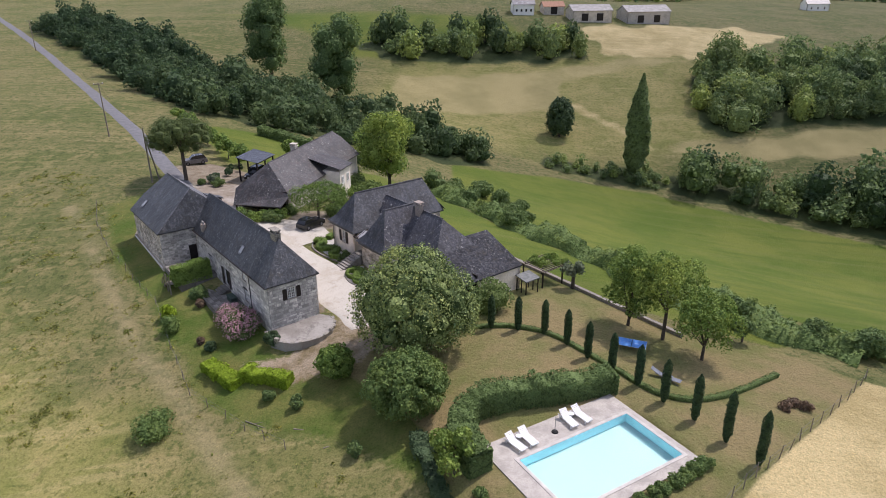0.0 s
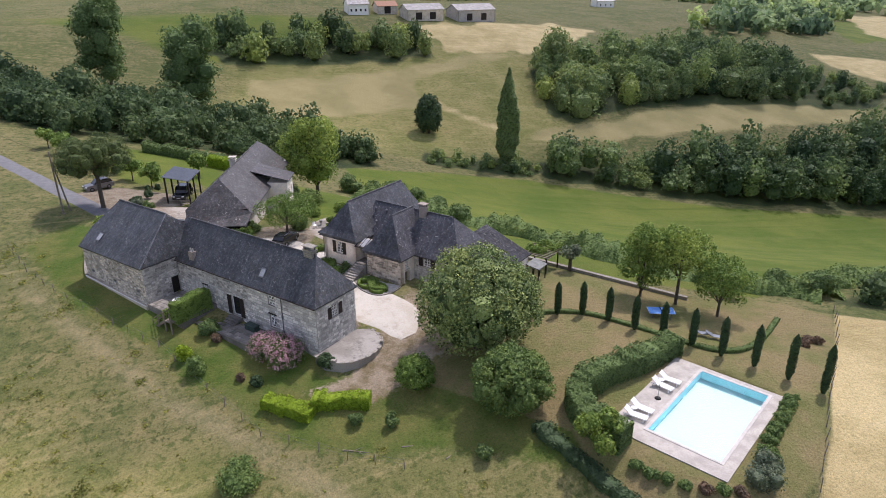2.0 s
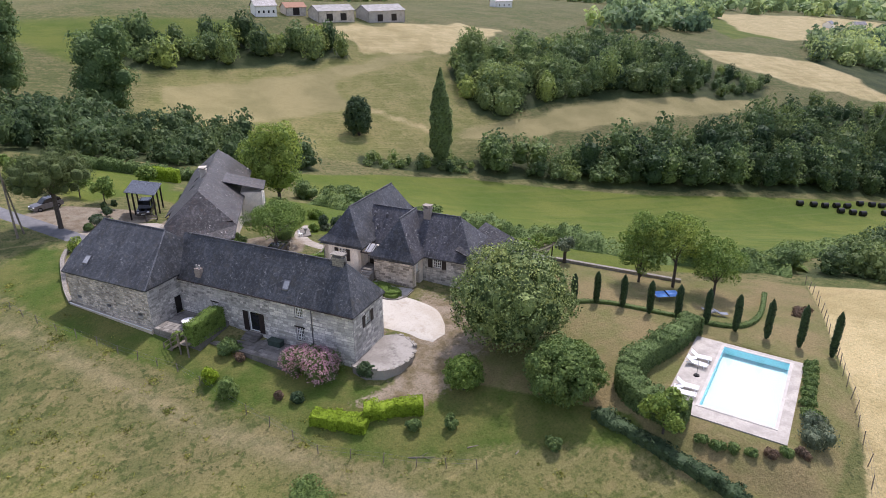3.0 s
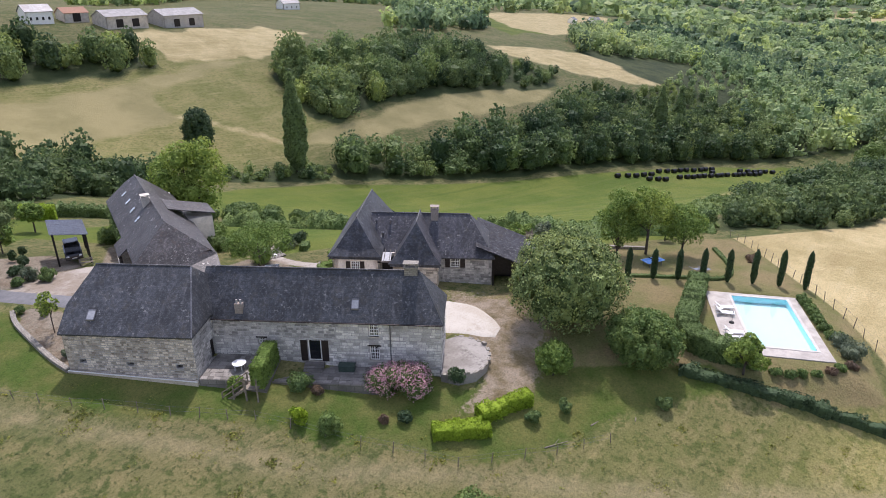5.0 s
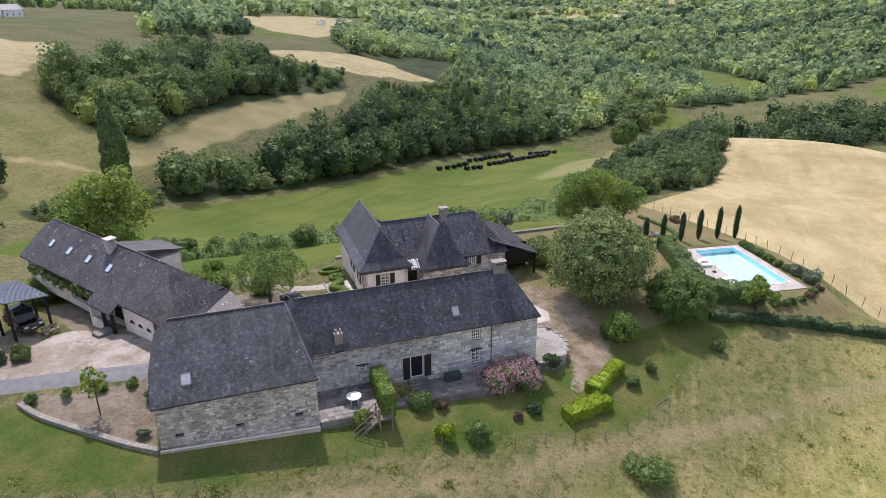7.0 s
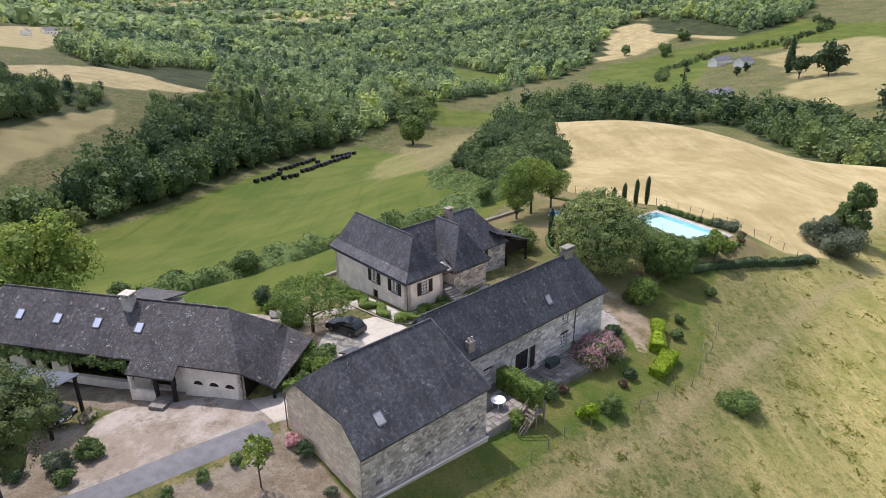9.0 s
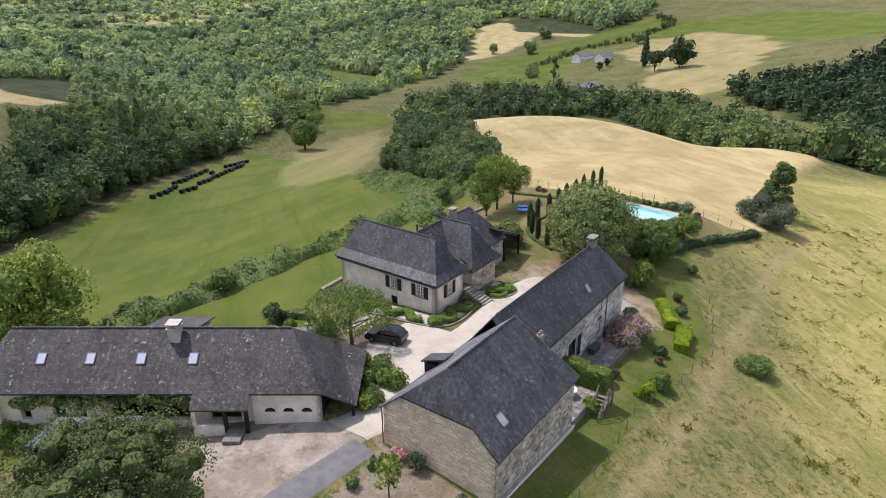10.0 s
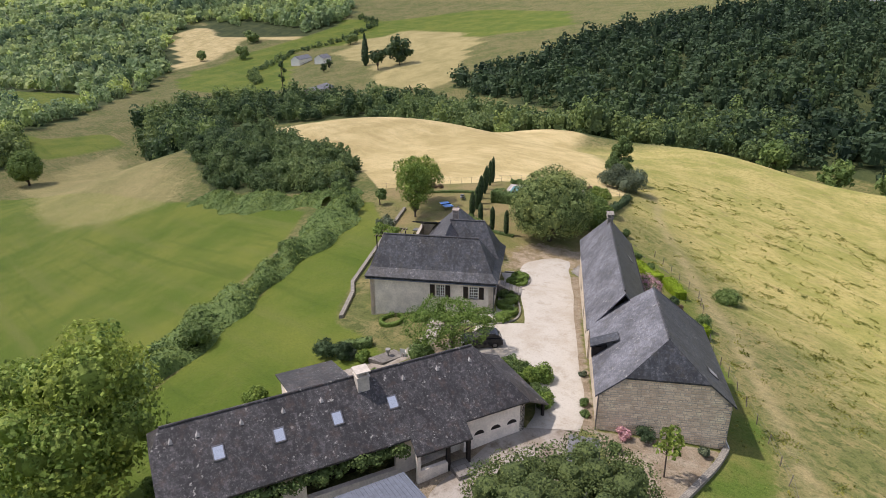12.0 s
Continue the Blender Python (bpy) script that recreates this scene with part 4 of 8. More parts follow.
def hedge(name, line, width, height, material, seed, label, density=60.0, size=0.11, rough=0.09, tint=0.2, base=None, group="", category="hedge", kind=""):
    """A clipped hedge along a line on the ground."""
    density, size = density * 2.0, size * 0.72
    rng = np.random.default_rng(seed)
    pts = [line[0]]
    for a, b in zip(line, line[1:]):
        n = max(1, int(math.hypot(b[0] - a[0], b[1] - a[1]) / 0.6))
        pts += [(a[0] + (b[0] - a[0]) * k / n, a[1] + (b[1] - a[1]) * k / n) for k in range(1, n + 1)]
    left, right = sides(pts, 1.0)
    P = np.array(pts)
    N = np.array(left) - np.array(right)
    N /= np.linalg.norm(N, axis=1)[:, None]
    Z = np.array([gz(*p) if base is None else base for p in pts]) - 0.08
    H = height * (1 + rough * rng.normal(0, 0.5, len(pts)))
    W = width * (1 + rough * rng.normal(0, 0.6, len(pts)))
    sect = [(-0.46, 0.0), (-0.5, 0.5), (-0.46, 0.9), (-0.3, 1.0), (0.3, 1.0), (0.46, 0.9), (0.5, 0.5), (0.46, 0.0)]
    m = len(sect)
    cv = np.array([(P[i, 0] + N[i, 0] * a * W[i] * 0.93, P[i, 1] + N[i, 1] * a * W[i] * 0.93, Z[i] + b * H[i] * 0.95) for i in range(len(pts)) for a, b in sect])
    cq = [(i * m + j, i * m + j + 1, (i + 1) * m + j + 1, (i + 1) * m + j) for i in range(len(pts) - 1) for j in range(m - 1)]
    cq += [(0, 1, 6, 7), (1, 2, 5, 6), (2, 3, 4, 5)]
    e = (len(pts) - 1) * m
    cq += [(e + 7, e + 6, e + 1, e), (e + 6, e + 5, e + 2, e + 1), (e + 5, e + 4, e + 3, e + 2)]
    length = sum(math.hypot(b[0] - a[0], b[1] - a[1]) for a, b in zip(pts, pts[1:]))
    cnt = int(length * (2 * height + width) * density)
    f = rng.uniform(0, len(pts) - 1.001, cnt)
    i = f.astype(int)
    t = (f - i)[:, None]
    c = P[i] * (1 - t) + P[i + 1] * t
    nn, hh, ww, zz = N[i], H[i], W[i], Z[i]
    g = rng.uniform(0, 2 * height + width, cnt)
    side_l, top = g < height, (g >= height) & (g < height + width)
    off = np.where(side_l, -0.5, np.where(top, (g - height) / width - 0.5, 0.5)) * ww
    up = np.where(top, 1.0, np.where(side_l, g / height, (2 * height + width - g) / height)) * hh
    p = np.stack([c[:, 0] + nn[:, 0] * off, c[:, 1] + nn[:, 1] * off, zz + up], 1) + rng.normal(0, 0.35 * size, (cnt, 3))
    sgn = np.where(side_l, -1.0, np.where(top, 0.0, 1.0))
    d = np.stack([nn[:, 0] * sgn, nn[:, 1] * sgn, np.where(top, 1.0, 0.25)], 1)
    ends = int(width * height * density)
    for k, s in ((0, -1), (len(pts) - 1, 1)):
        along = np.array((N[k, 1], -N[k, 0])) * s * (1 if k else 1)
        o, h = rng.uniform(-0.5, 0.5, ends) * W[k], rng.uniform(0, 1, ends) * H[k]
        dd = P[k] - P[k + 1 if k == 0 else k - 1]
        dd = dd / np.linalg.norm(dd)
        p = np.concatenate([p, np.stack([P[k, 0] + N[k, 0] * o, P[k, 1] + N[k, 1] * o, Z[k] + h], 1)])
        d = np.concatenate([d, np.tile([dd[0], dd[1], 0.2], (ends, 1))])
    v, q = leaf_quads(rng, p, d, size, 0.5)
    v = np.concatenate([cv, v])
    org = np.array([P[0, 0], P[0, 1], Z[0]])
    me = plant_mesh(name, v - org, np.concatenate([np.array(cq), q + len(cv)]), material, tint)
    ob = new(name, me)
    ob.location = org
    return tagged(ob, label, category, group, kind)


def bramble(name, line, width, height, material, seed, label, size=0.15, density=16.0, category="hedgerow"):
    """A wild bank of brambles along a line: an uneven rounded body covered with leaves."""
    rng = np.random.default_rng(seed)
    pts = [line[0]]
    for a, b in zip(line, line[1:]):
        n = max(1, int(math.hypot(b[0] - a[0], b[1] - a[1]) / 0.5))
        pts += [(a[0] + (b[0] - a[0]) * k / n, a[1] + (b[1] - a[1]) * k / n) for k in range(1, n + 1)]
    left, right = sides(pts, 1.0)
    P, N = np.array(pts), np.array(left) - np.array(right)
    m = len(pts)
    ph = rng.uniform(0, 6.28, 8)

    def body(f, u):
        """Place on the bank at the way f along it and u across, -1 to 1."""
        i = np.clip(f.astype(int), 0, m - 2)
        t = (f - i)[:, None]
        c, nn = P[i] * (1 - t) + P[i + 1] * t, N[i] * (1 - t) + N[i + 1] * t
        wide = width * (1 + 0.28 * np.sin(f * 0.11 + ph[0]) + 0.18 * np.sin(f * 0.37 + ph[1]))
        rise = 0.62 + 0.3 * np.sin(f * 0.21 + ph[2] + 1.5 * u) + 0.22 * np.sin(f * 0.53 + ph[3] - 3 * u) + 0.14 * np.sin(f * 1.3 + ph[4] + 5 * u)
        rise = height * np.maximum(rise, 0.18) * np.clip(1 - np.abs(u) ** 2.2, 0, 1) ** 0.6
        xy = c + nn * (u * wide / 2)[:, None]
        return np.concatenate([xy, (ground_z(xy[:, 0], xy[:, 1]) + rise)[:, None]], 1)
    us = np.linspace(-1, 1, 9)
    F, U = np.meshgrid(np.arange(m) * 0.9999, us, indexing="ij")
    cv = body(F.ravel(), U.ravel()) - (0, 0, 0.1)
    i = (np.arange(m - 1)[:, None] * 9 + np.arange(8)[None]).ravel()
    cq = np.stack([i, i + 1, i + 10, i + 9], -1)
    cnt = int(m * 0.5 * width * density * 1.6)
    f, u = rng.uniform(0, m - 1.01, cnt), rng.uniform(-1, 1, cnt)
    p = body(f, u) + rng.normal(0, 0.09, (cnt, 3))
    d = np.stack([rng.normal(0, 0.3, cnt), rng.normal(0, 0.3, cnt), np.ones(cnt)], 1)
    v, q = leaf_quads(rng, p, d, size, 0.55)
    tint = np.clip(0.35 + 0.3 * np.sin(f * 0.31 + ph[5] + 2 * u) + 0.2 * np.sin(f * 0.9 + ph[6]) + rng.normal(0, 0.1, cnt), 0, 1)
    me = np_mesh(name, np.concatenate([cv, v]), np.concatenate([cq, q + len(cv)]), np.concatenate([np.full(len(cv), 0.2), np.repeat(tint, 4)]))
    me.materials.append(material)
    return tagged(new(name, me), label, category, kind="stuff")


def templates(rng, kinds, n, leaves, size, tilt, rise):
    """Crowns of several growths: round, tall, many-headed and pointed, about two across."""
    out = []
    for k in range(kinds):
        form = k % 4
        tall = (1.55, 1.9, 1.5, 1.8)[form] * rng.uniform(0.88, 1.15) * rise
        wide = (1.0, 0.86, 1.0, 0.88)[form]
        heads = [(0.0, 0.0, wide, tall)]
        if form == 2:
            heads = [(0.46 * math.cos(g), 0.46 * math.sin(g), rng.uniform(0.5, 0.68), tall * rng.uniform(0.7, 1.05)) for g in rng.uniform(0, 6.28) + np.array([0, 2.0, 4.1])]
        lumps = [(hx, hy, h * f, w * 0.62) for hx, hy, w, h in heads for f in ((0.32, 0.58) if form != 2 else (0.45,))]
        inside = len(lumps)
        for hx, hy, w, h in heads:
            m = max(5, n * 3 // (2 * len(heads)))
            for i in range(m):
                u = 1 - 1.7 * (i + 0.4) / m
                g = i * 2.39996 + rng.uniform(-0.6, 0.6)
                q = math.sqrt(max(0.0, 1 - u * u)) * rng.uniform(0.7, 1.1)
                if form == 3:
                    q *= 0.45 + 0.55 * min(1.0, (1 - u) / 1.1)
                r = w * rng.uniform(0.28, 0.46)
                lumps.append((hx + q * math.cos(g) * w * 0.68, hy + q * math.sin(g) * w * 0.68, h * (0.52 + 0.40 * u) - r * 0.2, r))
        out.append(crown(rng, lumps, leaves, size, 0.9, tilt, -0.5, twigs=3, twig=0.42, cores=inside))
    return out


def moved(poly, way):
    """An outline pushed towards the farm."""
    return [(x - way * (x + 70) / math.hypot(x + 70, y - 80), y - way * (y - 80) / math.hypot(x + 70, y - 80)) for x, y in poly]


def woodland(name, outline, gap, radii, seed, label, material, leaves=170, size=0.17, n=9, squash=1.0, tint=(0.0, 0.7), category="woodland", avoid=(), jitter=0.5, kinds=8, tone=(-0.15, 0.45), bare=9.0, low=(), tilt=0.4, rise=1.0):
    """Many trees in one mesh, scattered over an outline; low: outlines in which they stay scrub."""
    rng = np.random.default_rng(seed)
    temp = templates(rng, kinds, n, leaves, size, tilt, rise)
    p = np.array(outline, float)
    xs, ys = np.meshgrid(np.arange(p[:, 0].min(), p[:, 0].max(), gap), np.arange(p[:, 1].min(), p[:, 1].max(), gap * 0.87))
    xs = xs + (np.arange(len(xs)) % 2)[:, None] * gap / 2
    x = (xs + rng.uniform(-jitter, jitter, xs.shape) * gap).ravel()
    y = (ys + rng.uniform(-jitter, jitter, xs.shape) * gap).ravel()
    keep = outside(outline, x, y) < -0.8
    for a in avoid:
        keep &= outside(a, x, y) > 2
    keep &= np.sin(x * 0.013 + 1.7 * np.sin(y * 0.009)) + np.sin(y * 0.017 + 1.3 * np.sin(x * 0.011)) < bare
    x, y = x[keep], y[keep]
    z = ground_z(x, y)
    scrub = np.zeros(x.shape, bool)
    for a in low:
        scrub |= outside(a, x, y) < 0
    V, Q, T, C, k = [], [], [], [], 0
    for a, b, c, small in zip(x, y, z, scrub):
        v, q, t = temp[rng.integers(kinds)]
        r = radii[0] + (radii[1] - radii[0]) * rng.uniform() ** 1.2
        r *= 0.45 if small else 1.0
        g = rng.uniform(0, 2 * np.pi)
        m = np.array([[math.cos(g), -math.sin(g), 0], [math.sin(g), math.cos(g), 0], [0, 0, 1]]) * r
        m[2] *= squash * rng.uniform(0.8, 1.2)
        V.append(v @ m.T + (a, b, c - 0.12 * r))
        Q.append(q + k)
        T.append(np.clip(tint[0] + (tint[1] - tint[0]) * np.clip(0.3 + 0.25 * math.sin(a * 0.021 + 2 * math.sin(b * 0.013)) + 0.2 * math.sin(b * 0.03 - a * 0.017) + rng.normal(0, 0.22), 0, 1) + t * 0.8, 0, 1))
        # slow sine: sunlit and cloud-dark patches painted into the tree tones
        C.append(np.full(len(v), np.clip(tone[0] + 0.3 * math.sin(a * 0.017 + 1.6 * math.sin(b * 0.011)) + rng.normal(0, tone[1]), -1, 1)))
        k += len(v)
    me = np_mesh(name, np.concatenate(V), np.concatenate(Q), np.concatenate(T))
    me.attributes.new("tone", "FLOAT", "POINT").data.foreach_set("value", np.concatenate(C).astype(np.float32))
    me.materials.append(material)
    return tagged(new(name, me), label, category, kind="stuff")


OPEN = [moved(p, w) for p in CLEARINGS for w in (0.0, 20.0)] + STRAW_FAR + GREEN_FAR
SCRUB = [[(215, 196), (245, 165), (300, 148), (365, 150), (440, 185), (450, 225), (330, 262), (262, 235)]]
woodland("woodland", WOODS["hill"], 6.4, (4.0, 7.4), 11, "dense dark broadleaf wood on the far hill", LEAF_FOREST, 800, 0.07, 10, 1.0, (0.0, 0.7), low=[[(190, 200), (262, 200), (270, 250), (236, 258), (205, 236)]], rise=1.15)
# low tone: the shade over the brook trees is painted into their leaves
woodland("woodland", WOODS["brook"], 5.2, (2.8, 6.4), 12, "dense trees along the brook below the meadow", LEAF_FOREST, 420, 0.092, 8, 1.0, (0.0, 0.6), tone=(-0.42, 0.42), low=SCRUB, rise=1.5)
woodland("woodland", WOODS["valley"], 9.4, (4.2, 8.2), 13, "wide green forest filling the valley", LEAF_VALLEY_HAZE, 120, 0.155, 7, 1.0, (0.0, 0.7), avoid=OPEN, low=SCRUB, tone=(-0.25, 0.45), tilt=0.14, rise=1.1)
woodland("woodland", WOODS["vale"], 16.5, (6.5, 11.5), 22, "far green forest along the valley", LEAF_VALLEY_HAZE, 48, 0.28, 5, 0.95, (0.0, 0.6), avoid=OPEN, tone=(-0.25, 0.45), tilt=0.14, rise=1.0)
woodland("woodland", WOODS["east"], 10.0, (5.0, 9.5), 23, "far wood above the pale fields", LEAF_VALLEY_HAZE, 60, 0.25, 5, 1.05, (0.0, 0.5), avoid=STRAW_FAR, tilt=0.14)
woodland("woodland", WOODS["horizon"], 46.0, (14.0, 24.0), 27, "far woods and hedges down the wide valley", LEAF_VALLEY_HAZE, 24, 0.36, 4, 0.7, (0.0, 0.6), avoid=STRAW_FAR, tone=(-0.1, 0.4), bare=0.75, tilt=0.14)
woodland("woodland", WOODS["bush"], 3.6, (1.9, 3.6), 14, "thicket of dark bushes and young trees on the slope", LEAF_FOREST, 430, 0.085, 8, 1.0, tint=(0.0, 0.4), tone=(-0.7, 0.15), rise=0.95)
woodland("woodland", WOODS["belt"], 8.0, (3.6, 7.0), 15, "belt of dark trees below the straw field", LEAF_FOREST, 170, 0.125, 8, 1.0, (0.0, 0.5), tone=(-0.35, 0.4), rise=1.05)
# a dark wood by nature; its cloud shadow is also put into leaf and tone
woodland("woodland", WOODS["south"], 10.4, (5.0, 8.2), 16, "dark oak forest on the opposite hillside, cloud shadow in its colour", LEAF_DARK, 84, 0.16, 7, 0.95, (0.0, 0.3), tone=(-0.15, 0.3), tilt=0.14, rise=1.0)
woodland("woodland", WOODS["spur"], 8.0, (4.0, 7.0), 28, "clump of dark trees at the end of the meadow", LEAF_FOREST, 260, 0.11, 8, 1.0, (0.0, 0.5), tone=(-0.3, 0.4), rise=1.2)
woodland("field_hedge", WOODS["hedge"], 6.0, (2.2, 3.8), 29, "dark field hedge between the far pastures", LEAF_FOREST, 90, 0.17, 6, 0.9, (0.0, 0.5), "hedge", tone=(-0.4, 0.3))
woodland("thicket", WOODS["shoot"], 3.4, (1.4, 2.6), 25, "low bushes at the foot of the poplar", LEAF_FOREST, 200, 0.12, 8, 0.9, (0.0, 0.5), "thicket")
woodland("woodland", WOODS["ridge"], 6.6, (3.6, 6.2), 24, "dark trees on the slope behind the dry meadow", LEAF_FOREST, 200, 0.13, 8, 1.0, (0.0, 0.4), tone=(-0.1, 0.35), rise=1.1)
woodland("woodland", WOODS["west"], 5.0, (2.2, 5.2), 17, "bushy trees along the lane and the brook", LEAF_FOREST, 380, 0.092, 9, 1.0, (0.0, 0.5), tone=(-0.85, 0.1), rise=1.1)
LANE_HEDGE = smooth_line([(0, 126), (7.5, 114), (10.5, 106.5), (14.5, 100.5), (18.5, 93.0), (22.0, 84.0), (27.0, 74.0), (34, 65), (43, 57)])
bramble("hedgerow", LANE_HEDGE, 7.4, 2.7, LEAF_BRAMBLE, 20, "loose hedgerow of brambles above the valley meadow")
bramble("hedgerow", [(44, 60), (52, 64), (62, 66), (74, 68), (86, 68)], 8.0, 1.8, LEAF_BRAMBLE, 26, "low brambles on the slope before the thicket")
woodland("tree_row", WOODS["row"], 9.0, (4.4, 6.4), 18, "row of round trees between two fields", LEAF_FOREST, 460, 0.1, 10, 1.15, (0.0, 0.5))
woodland("woodland", WOODS["north"], 11.0, (4.0, 8.0), 19, "scattered woods and hedges behind the hill farm", LEAF_VALLEY_HAZE, 60, 0.26, 6, 1.1, (0.0, 0.7), bare=0.1, avoid=OPEN, tone=(-0.1, 0.5))


# ---- buildings ----
def wall(name, parent, a, b, z0, z1, thick, material, holes=(), inward=1, label=""):
    """An upright wall from a to b; the thickness goes to its left (inward=1). holes: (from, to, bottom, top) along it."""
    a, b = Vector((*a, 0)), Vector((*b, 0))
    u = (b - a).normalized()
    nrm = Vector((-u.y, u.x, 0)) * inward
    length = (b - a).length
    xs = sorted({0.0, length, *[h[0] for h in holes], *[h[1] for h in holes]})
    zs = sorted({z0, z1, *[h[2] for h in holes], *[h[3] for h in holes]})

    def full(i, j):
        if i < 0 or j < 0 or i >= len(xs) - 1 or j >= len(zs) - 1:
            return False
        x, z = (xs[i] + xs[i + 1]) / 2, (zs[j] + zs[j + 1]) / 2
        return not any(h[0] < x < h[1] and h[2] < z < h[3] for h in holes)

    s = Shape()

    def pt(x, z, k):
        p = a + u * x + nrm * (thick * k)
        return (p.x, p.y, z)
    for i in range(len(xs) - 1):
        for j in range(len(zs) - 1):
            if not full(i, j):
                continue
            x0, x1, y0, y1 = xs[i], xs[i + 1], zs[j], zs[j + 1]
            quads = [[pt(x0, y0, 0), pt(x1, y0, 0), pt(x1, y1, 0), pt(x0, y1, 0)], [pt(x1, y0, 1), pt(x0, y0, 1), pt(x0, y1, 1), pt(x1, y1, 1)]]
            if not full(i - 1, j):
                quads.append([pt(x0, y0, 1), pt(x0, y0, 0), pt(x0, y1, 0), pt(x0, y1, 1)])
            if not full(i + 1, j):
                quads.append([pt(x1, y0, 0), pt(x1, y0, 1), pt(x1, y1, 1), pt(x1, y1, 0)])
            if not full(i, j - 1):
                quads.append([pt(x0, y0, 1), pt(x1, y0, 1), pt(x1, y0, 0), pt(x0, y0, 0)])
            if not full(i, j + 1):
                quads.append([pt(x0, y1, 0), pt(x1, y1, 0), pt(x1, y1, 1), pt(x0, y1, 1)])
            for q in quads:
                s.face(q if inward > 0 else q[::-1])
    return part(name, s, material, parent, label)


def slope(parent, pts, material, thick=0.14, name="roof_slope", label=""):
    """One pitch of a roof, as a slab."""
    return part(name, Shape().prism([(*p[:2], p[2] - thick) for p in pts], (0, 0, thick)), material, parent, label)


def ridge(parent, a, b, material, r=0.09):
    return part("ridge", Shape().tube(a, b, r, r, 6), material, parent)


def window(parent, a, b, z0, z1, depth=0.12, bars=(1, 3), shutters=True, open_in=1, door=False, pane=True):
    """A window or a glazed door from a to b (in the wall's face, seen from outside left to right): frame, pane, shutters."""
    a, b = Vector((*a, 0)), Vector((*b, 0))
    u = (b - a).normalized()
    w, h = (b - a).length, z1 - z0
    m = Matrix.Translation((a.x, a.y, z0)) @ Matrix.Rotation(math.atan2(u.y, u.x), 4, "Z")
    f = 0.11
    s = Shape()
    s.box(0, depth, 0, f, depth + 0.06, h, m).box(w - f, depth, 0, w, depth + 0.06, h, m)
    s.box(f, depth, 0, w - f, depth + 0.06, f, m).box(f, depth, h - f, w - f, depth + 0.06, h, m)
    if bars[0]:
        s.box(w / 2 - 0.045, depth - 0.01, f, w / 2 + 0.045, depth + 0.05, h - f, m)
    for k in range(1, bars[1] + 1):
        zz = h * k / (bars[1] + 1)
        s.box(f, depth + 0.005, zz - 0.034, w - f, depth + 0.045, zz + 0.034, m)
    if bars[0]:
        for k in (0.27, 0.73):
            s.box(w * k - 0.025, depth + 0.008, f, w * k + 0.025, depth + 0.042, h - f, m)
    ob = part("door" if door else "window", s, WHITE_PAINT, parent, "white painted glazed frame")
    if pane:
        g = part("pane", Shape().box(f, depth + 0.025, f, w - f, depth + 0.035, h - f, m), GLASS, ob)
        g.visible_shadow = False
    s = Shape().box(-0.08, -0.07, -0.10, w + 0.08, depth, 0.0, m)
    part("sill", s, RENDER_GREY, ob)
    if not shutters and depth > 0:
        part("lintel", Shape().box(-0.18, -0.05, h, w + 0.18, depth, h + 0.13, m), DARK_WOOD, ob, "dark timber lintel")
    if shutters:
        for x0, x1 in ((-w / 2 - 0.05, -0.05), (w + 0.05, w * 1.5 + 0.05)):
            s = Shape().box(x0, -0.055, 0, x1, -0.012, h, m)
            for zz in (0.18, 0.5, 0.82):
                s.box(x0 + 0.03, -0.075, h * zz - 0.04, x1 - 0.03, -0.052, h * zz + 0.04, m)
            part("shutter", s, SHUTTER, ob, "dark brown wooden shutter")
    return ob


def plane_z(p, q, r):
    """Height over (x, y) of the plane through three points."""
    p, q, r = Vector(p), Vector(q), Vector(r)
    n = (q - p).cross(r - p)
    return lambda x, y: p.z - (n.x * (x - p.x) + n.y * (y - p.y)) / n.z


def skylight(parent, zf, x, y, w, l, lift=0.05, axis="x", glass=None):
    """A roof window lying on the pitch zf; w along the eave (axis), l up the pitch in plan."""
    def q(a, b, c):
        px, py = (x + a, y + b) if axis == "x" else (x + b, y + a)
        return (px, py, zf(px, py) + c)
    s = Shape()
    for a0, a1, b0, b1 in ((-w / 2, -w / 2 + 0.07, -l / 2, l / 2), (w / 2 - 0.07, w / 2, -l / 2, l / 2), (-w / 2, w / 2, -l / 2, -l / 2 + 0.06), (-w / 2, w / 2, l / 2 - 0.06, l / 2)):
        s.prism([q(a0, b0, -0.02), q(a1, b0, -0.02), q(a1, b1, -0.02), q(a0, b1, -0.02)], (0, 0, lift + 0.06))
    ob = part("skylight", s, METAL, parent, "roof window with a grey metal frame")
    part("pane", Shape().prism([q(-w / 2 + 0.06, -l / 2 + 0.05, lift), q(w / 2 - 0.06, -l / 2 + 0.05, lift), q(w / 2 - 0.06, l / 2 - 0.05, lift), q(-w / 2 + 0.06, l / 2 - 0.05, lift)], (0, 0, 0.015)), glass or SKY_GLASS, ob)
    return ob


def chimney(parent, x, y, w, d, z0, z1, material, capped=True):
    s = Shape().box(x - w / 2, y - d / 2, z0, x + w / 2, y + d / 2, z1)
    s.box(x - w / 2 - 0.07, y - d / 2 - 0.07, z1, x + w / 2 + 0.07, y + d / 2 + 0.07, z1 + 0.12)
    ob = part("chimney", s, material, parent, "square masonry chimney stack")
    if capped:
        c = Shape()
        for i in (-1, 1):
            for j in (-1, 1):
                c.box(x + i * w * 0.4 - 0.07, y + j * d * 0.38 - 0.07, z1 + 0.12, x + i * w * 0.4 + 0.07, y + j * d * 0.38 + 0.07, z1 + 0.42)
        c.box(x - w / 2 - 0.1, y - d / 2 - 0.1, z1 + 0.42, x + w / 2 + 0.1, y + d / 2 + 0.1, z1 + 0.50)
        part("chimney_cap", c, material, ob)
    return ob


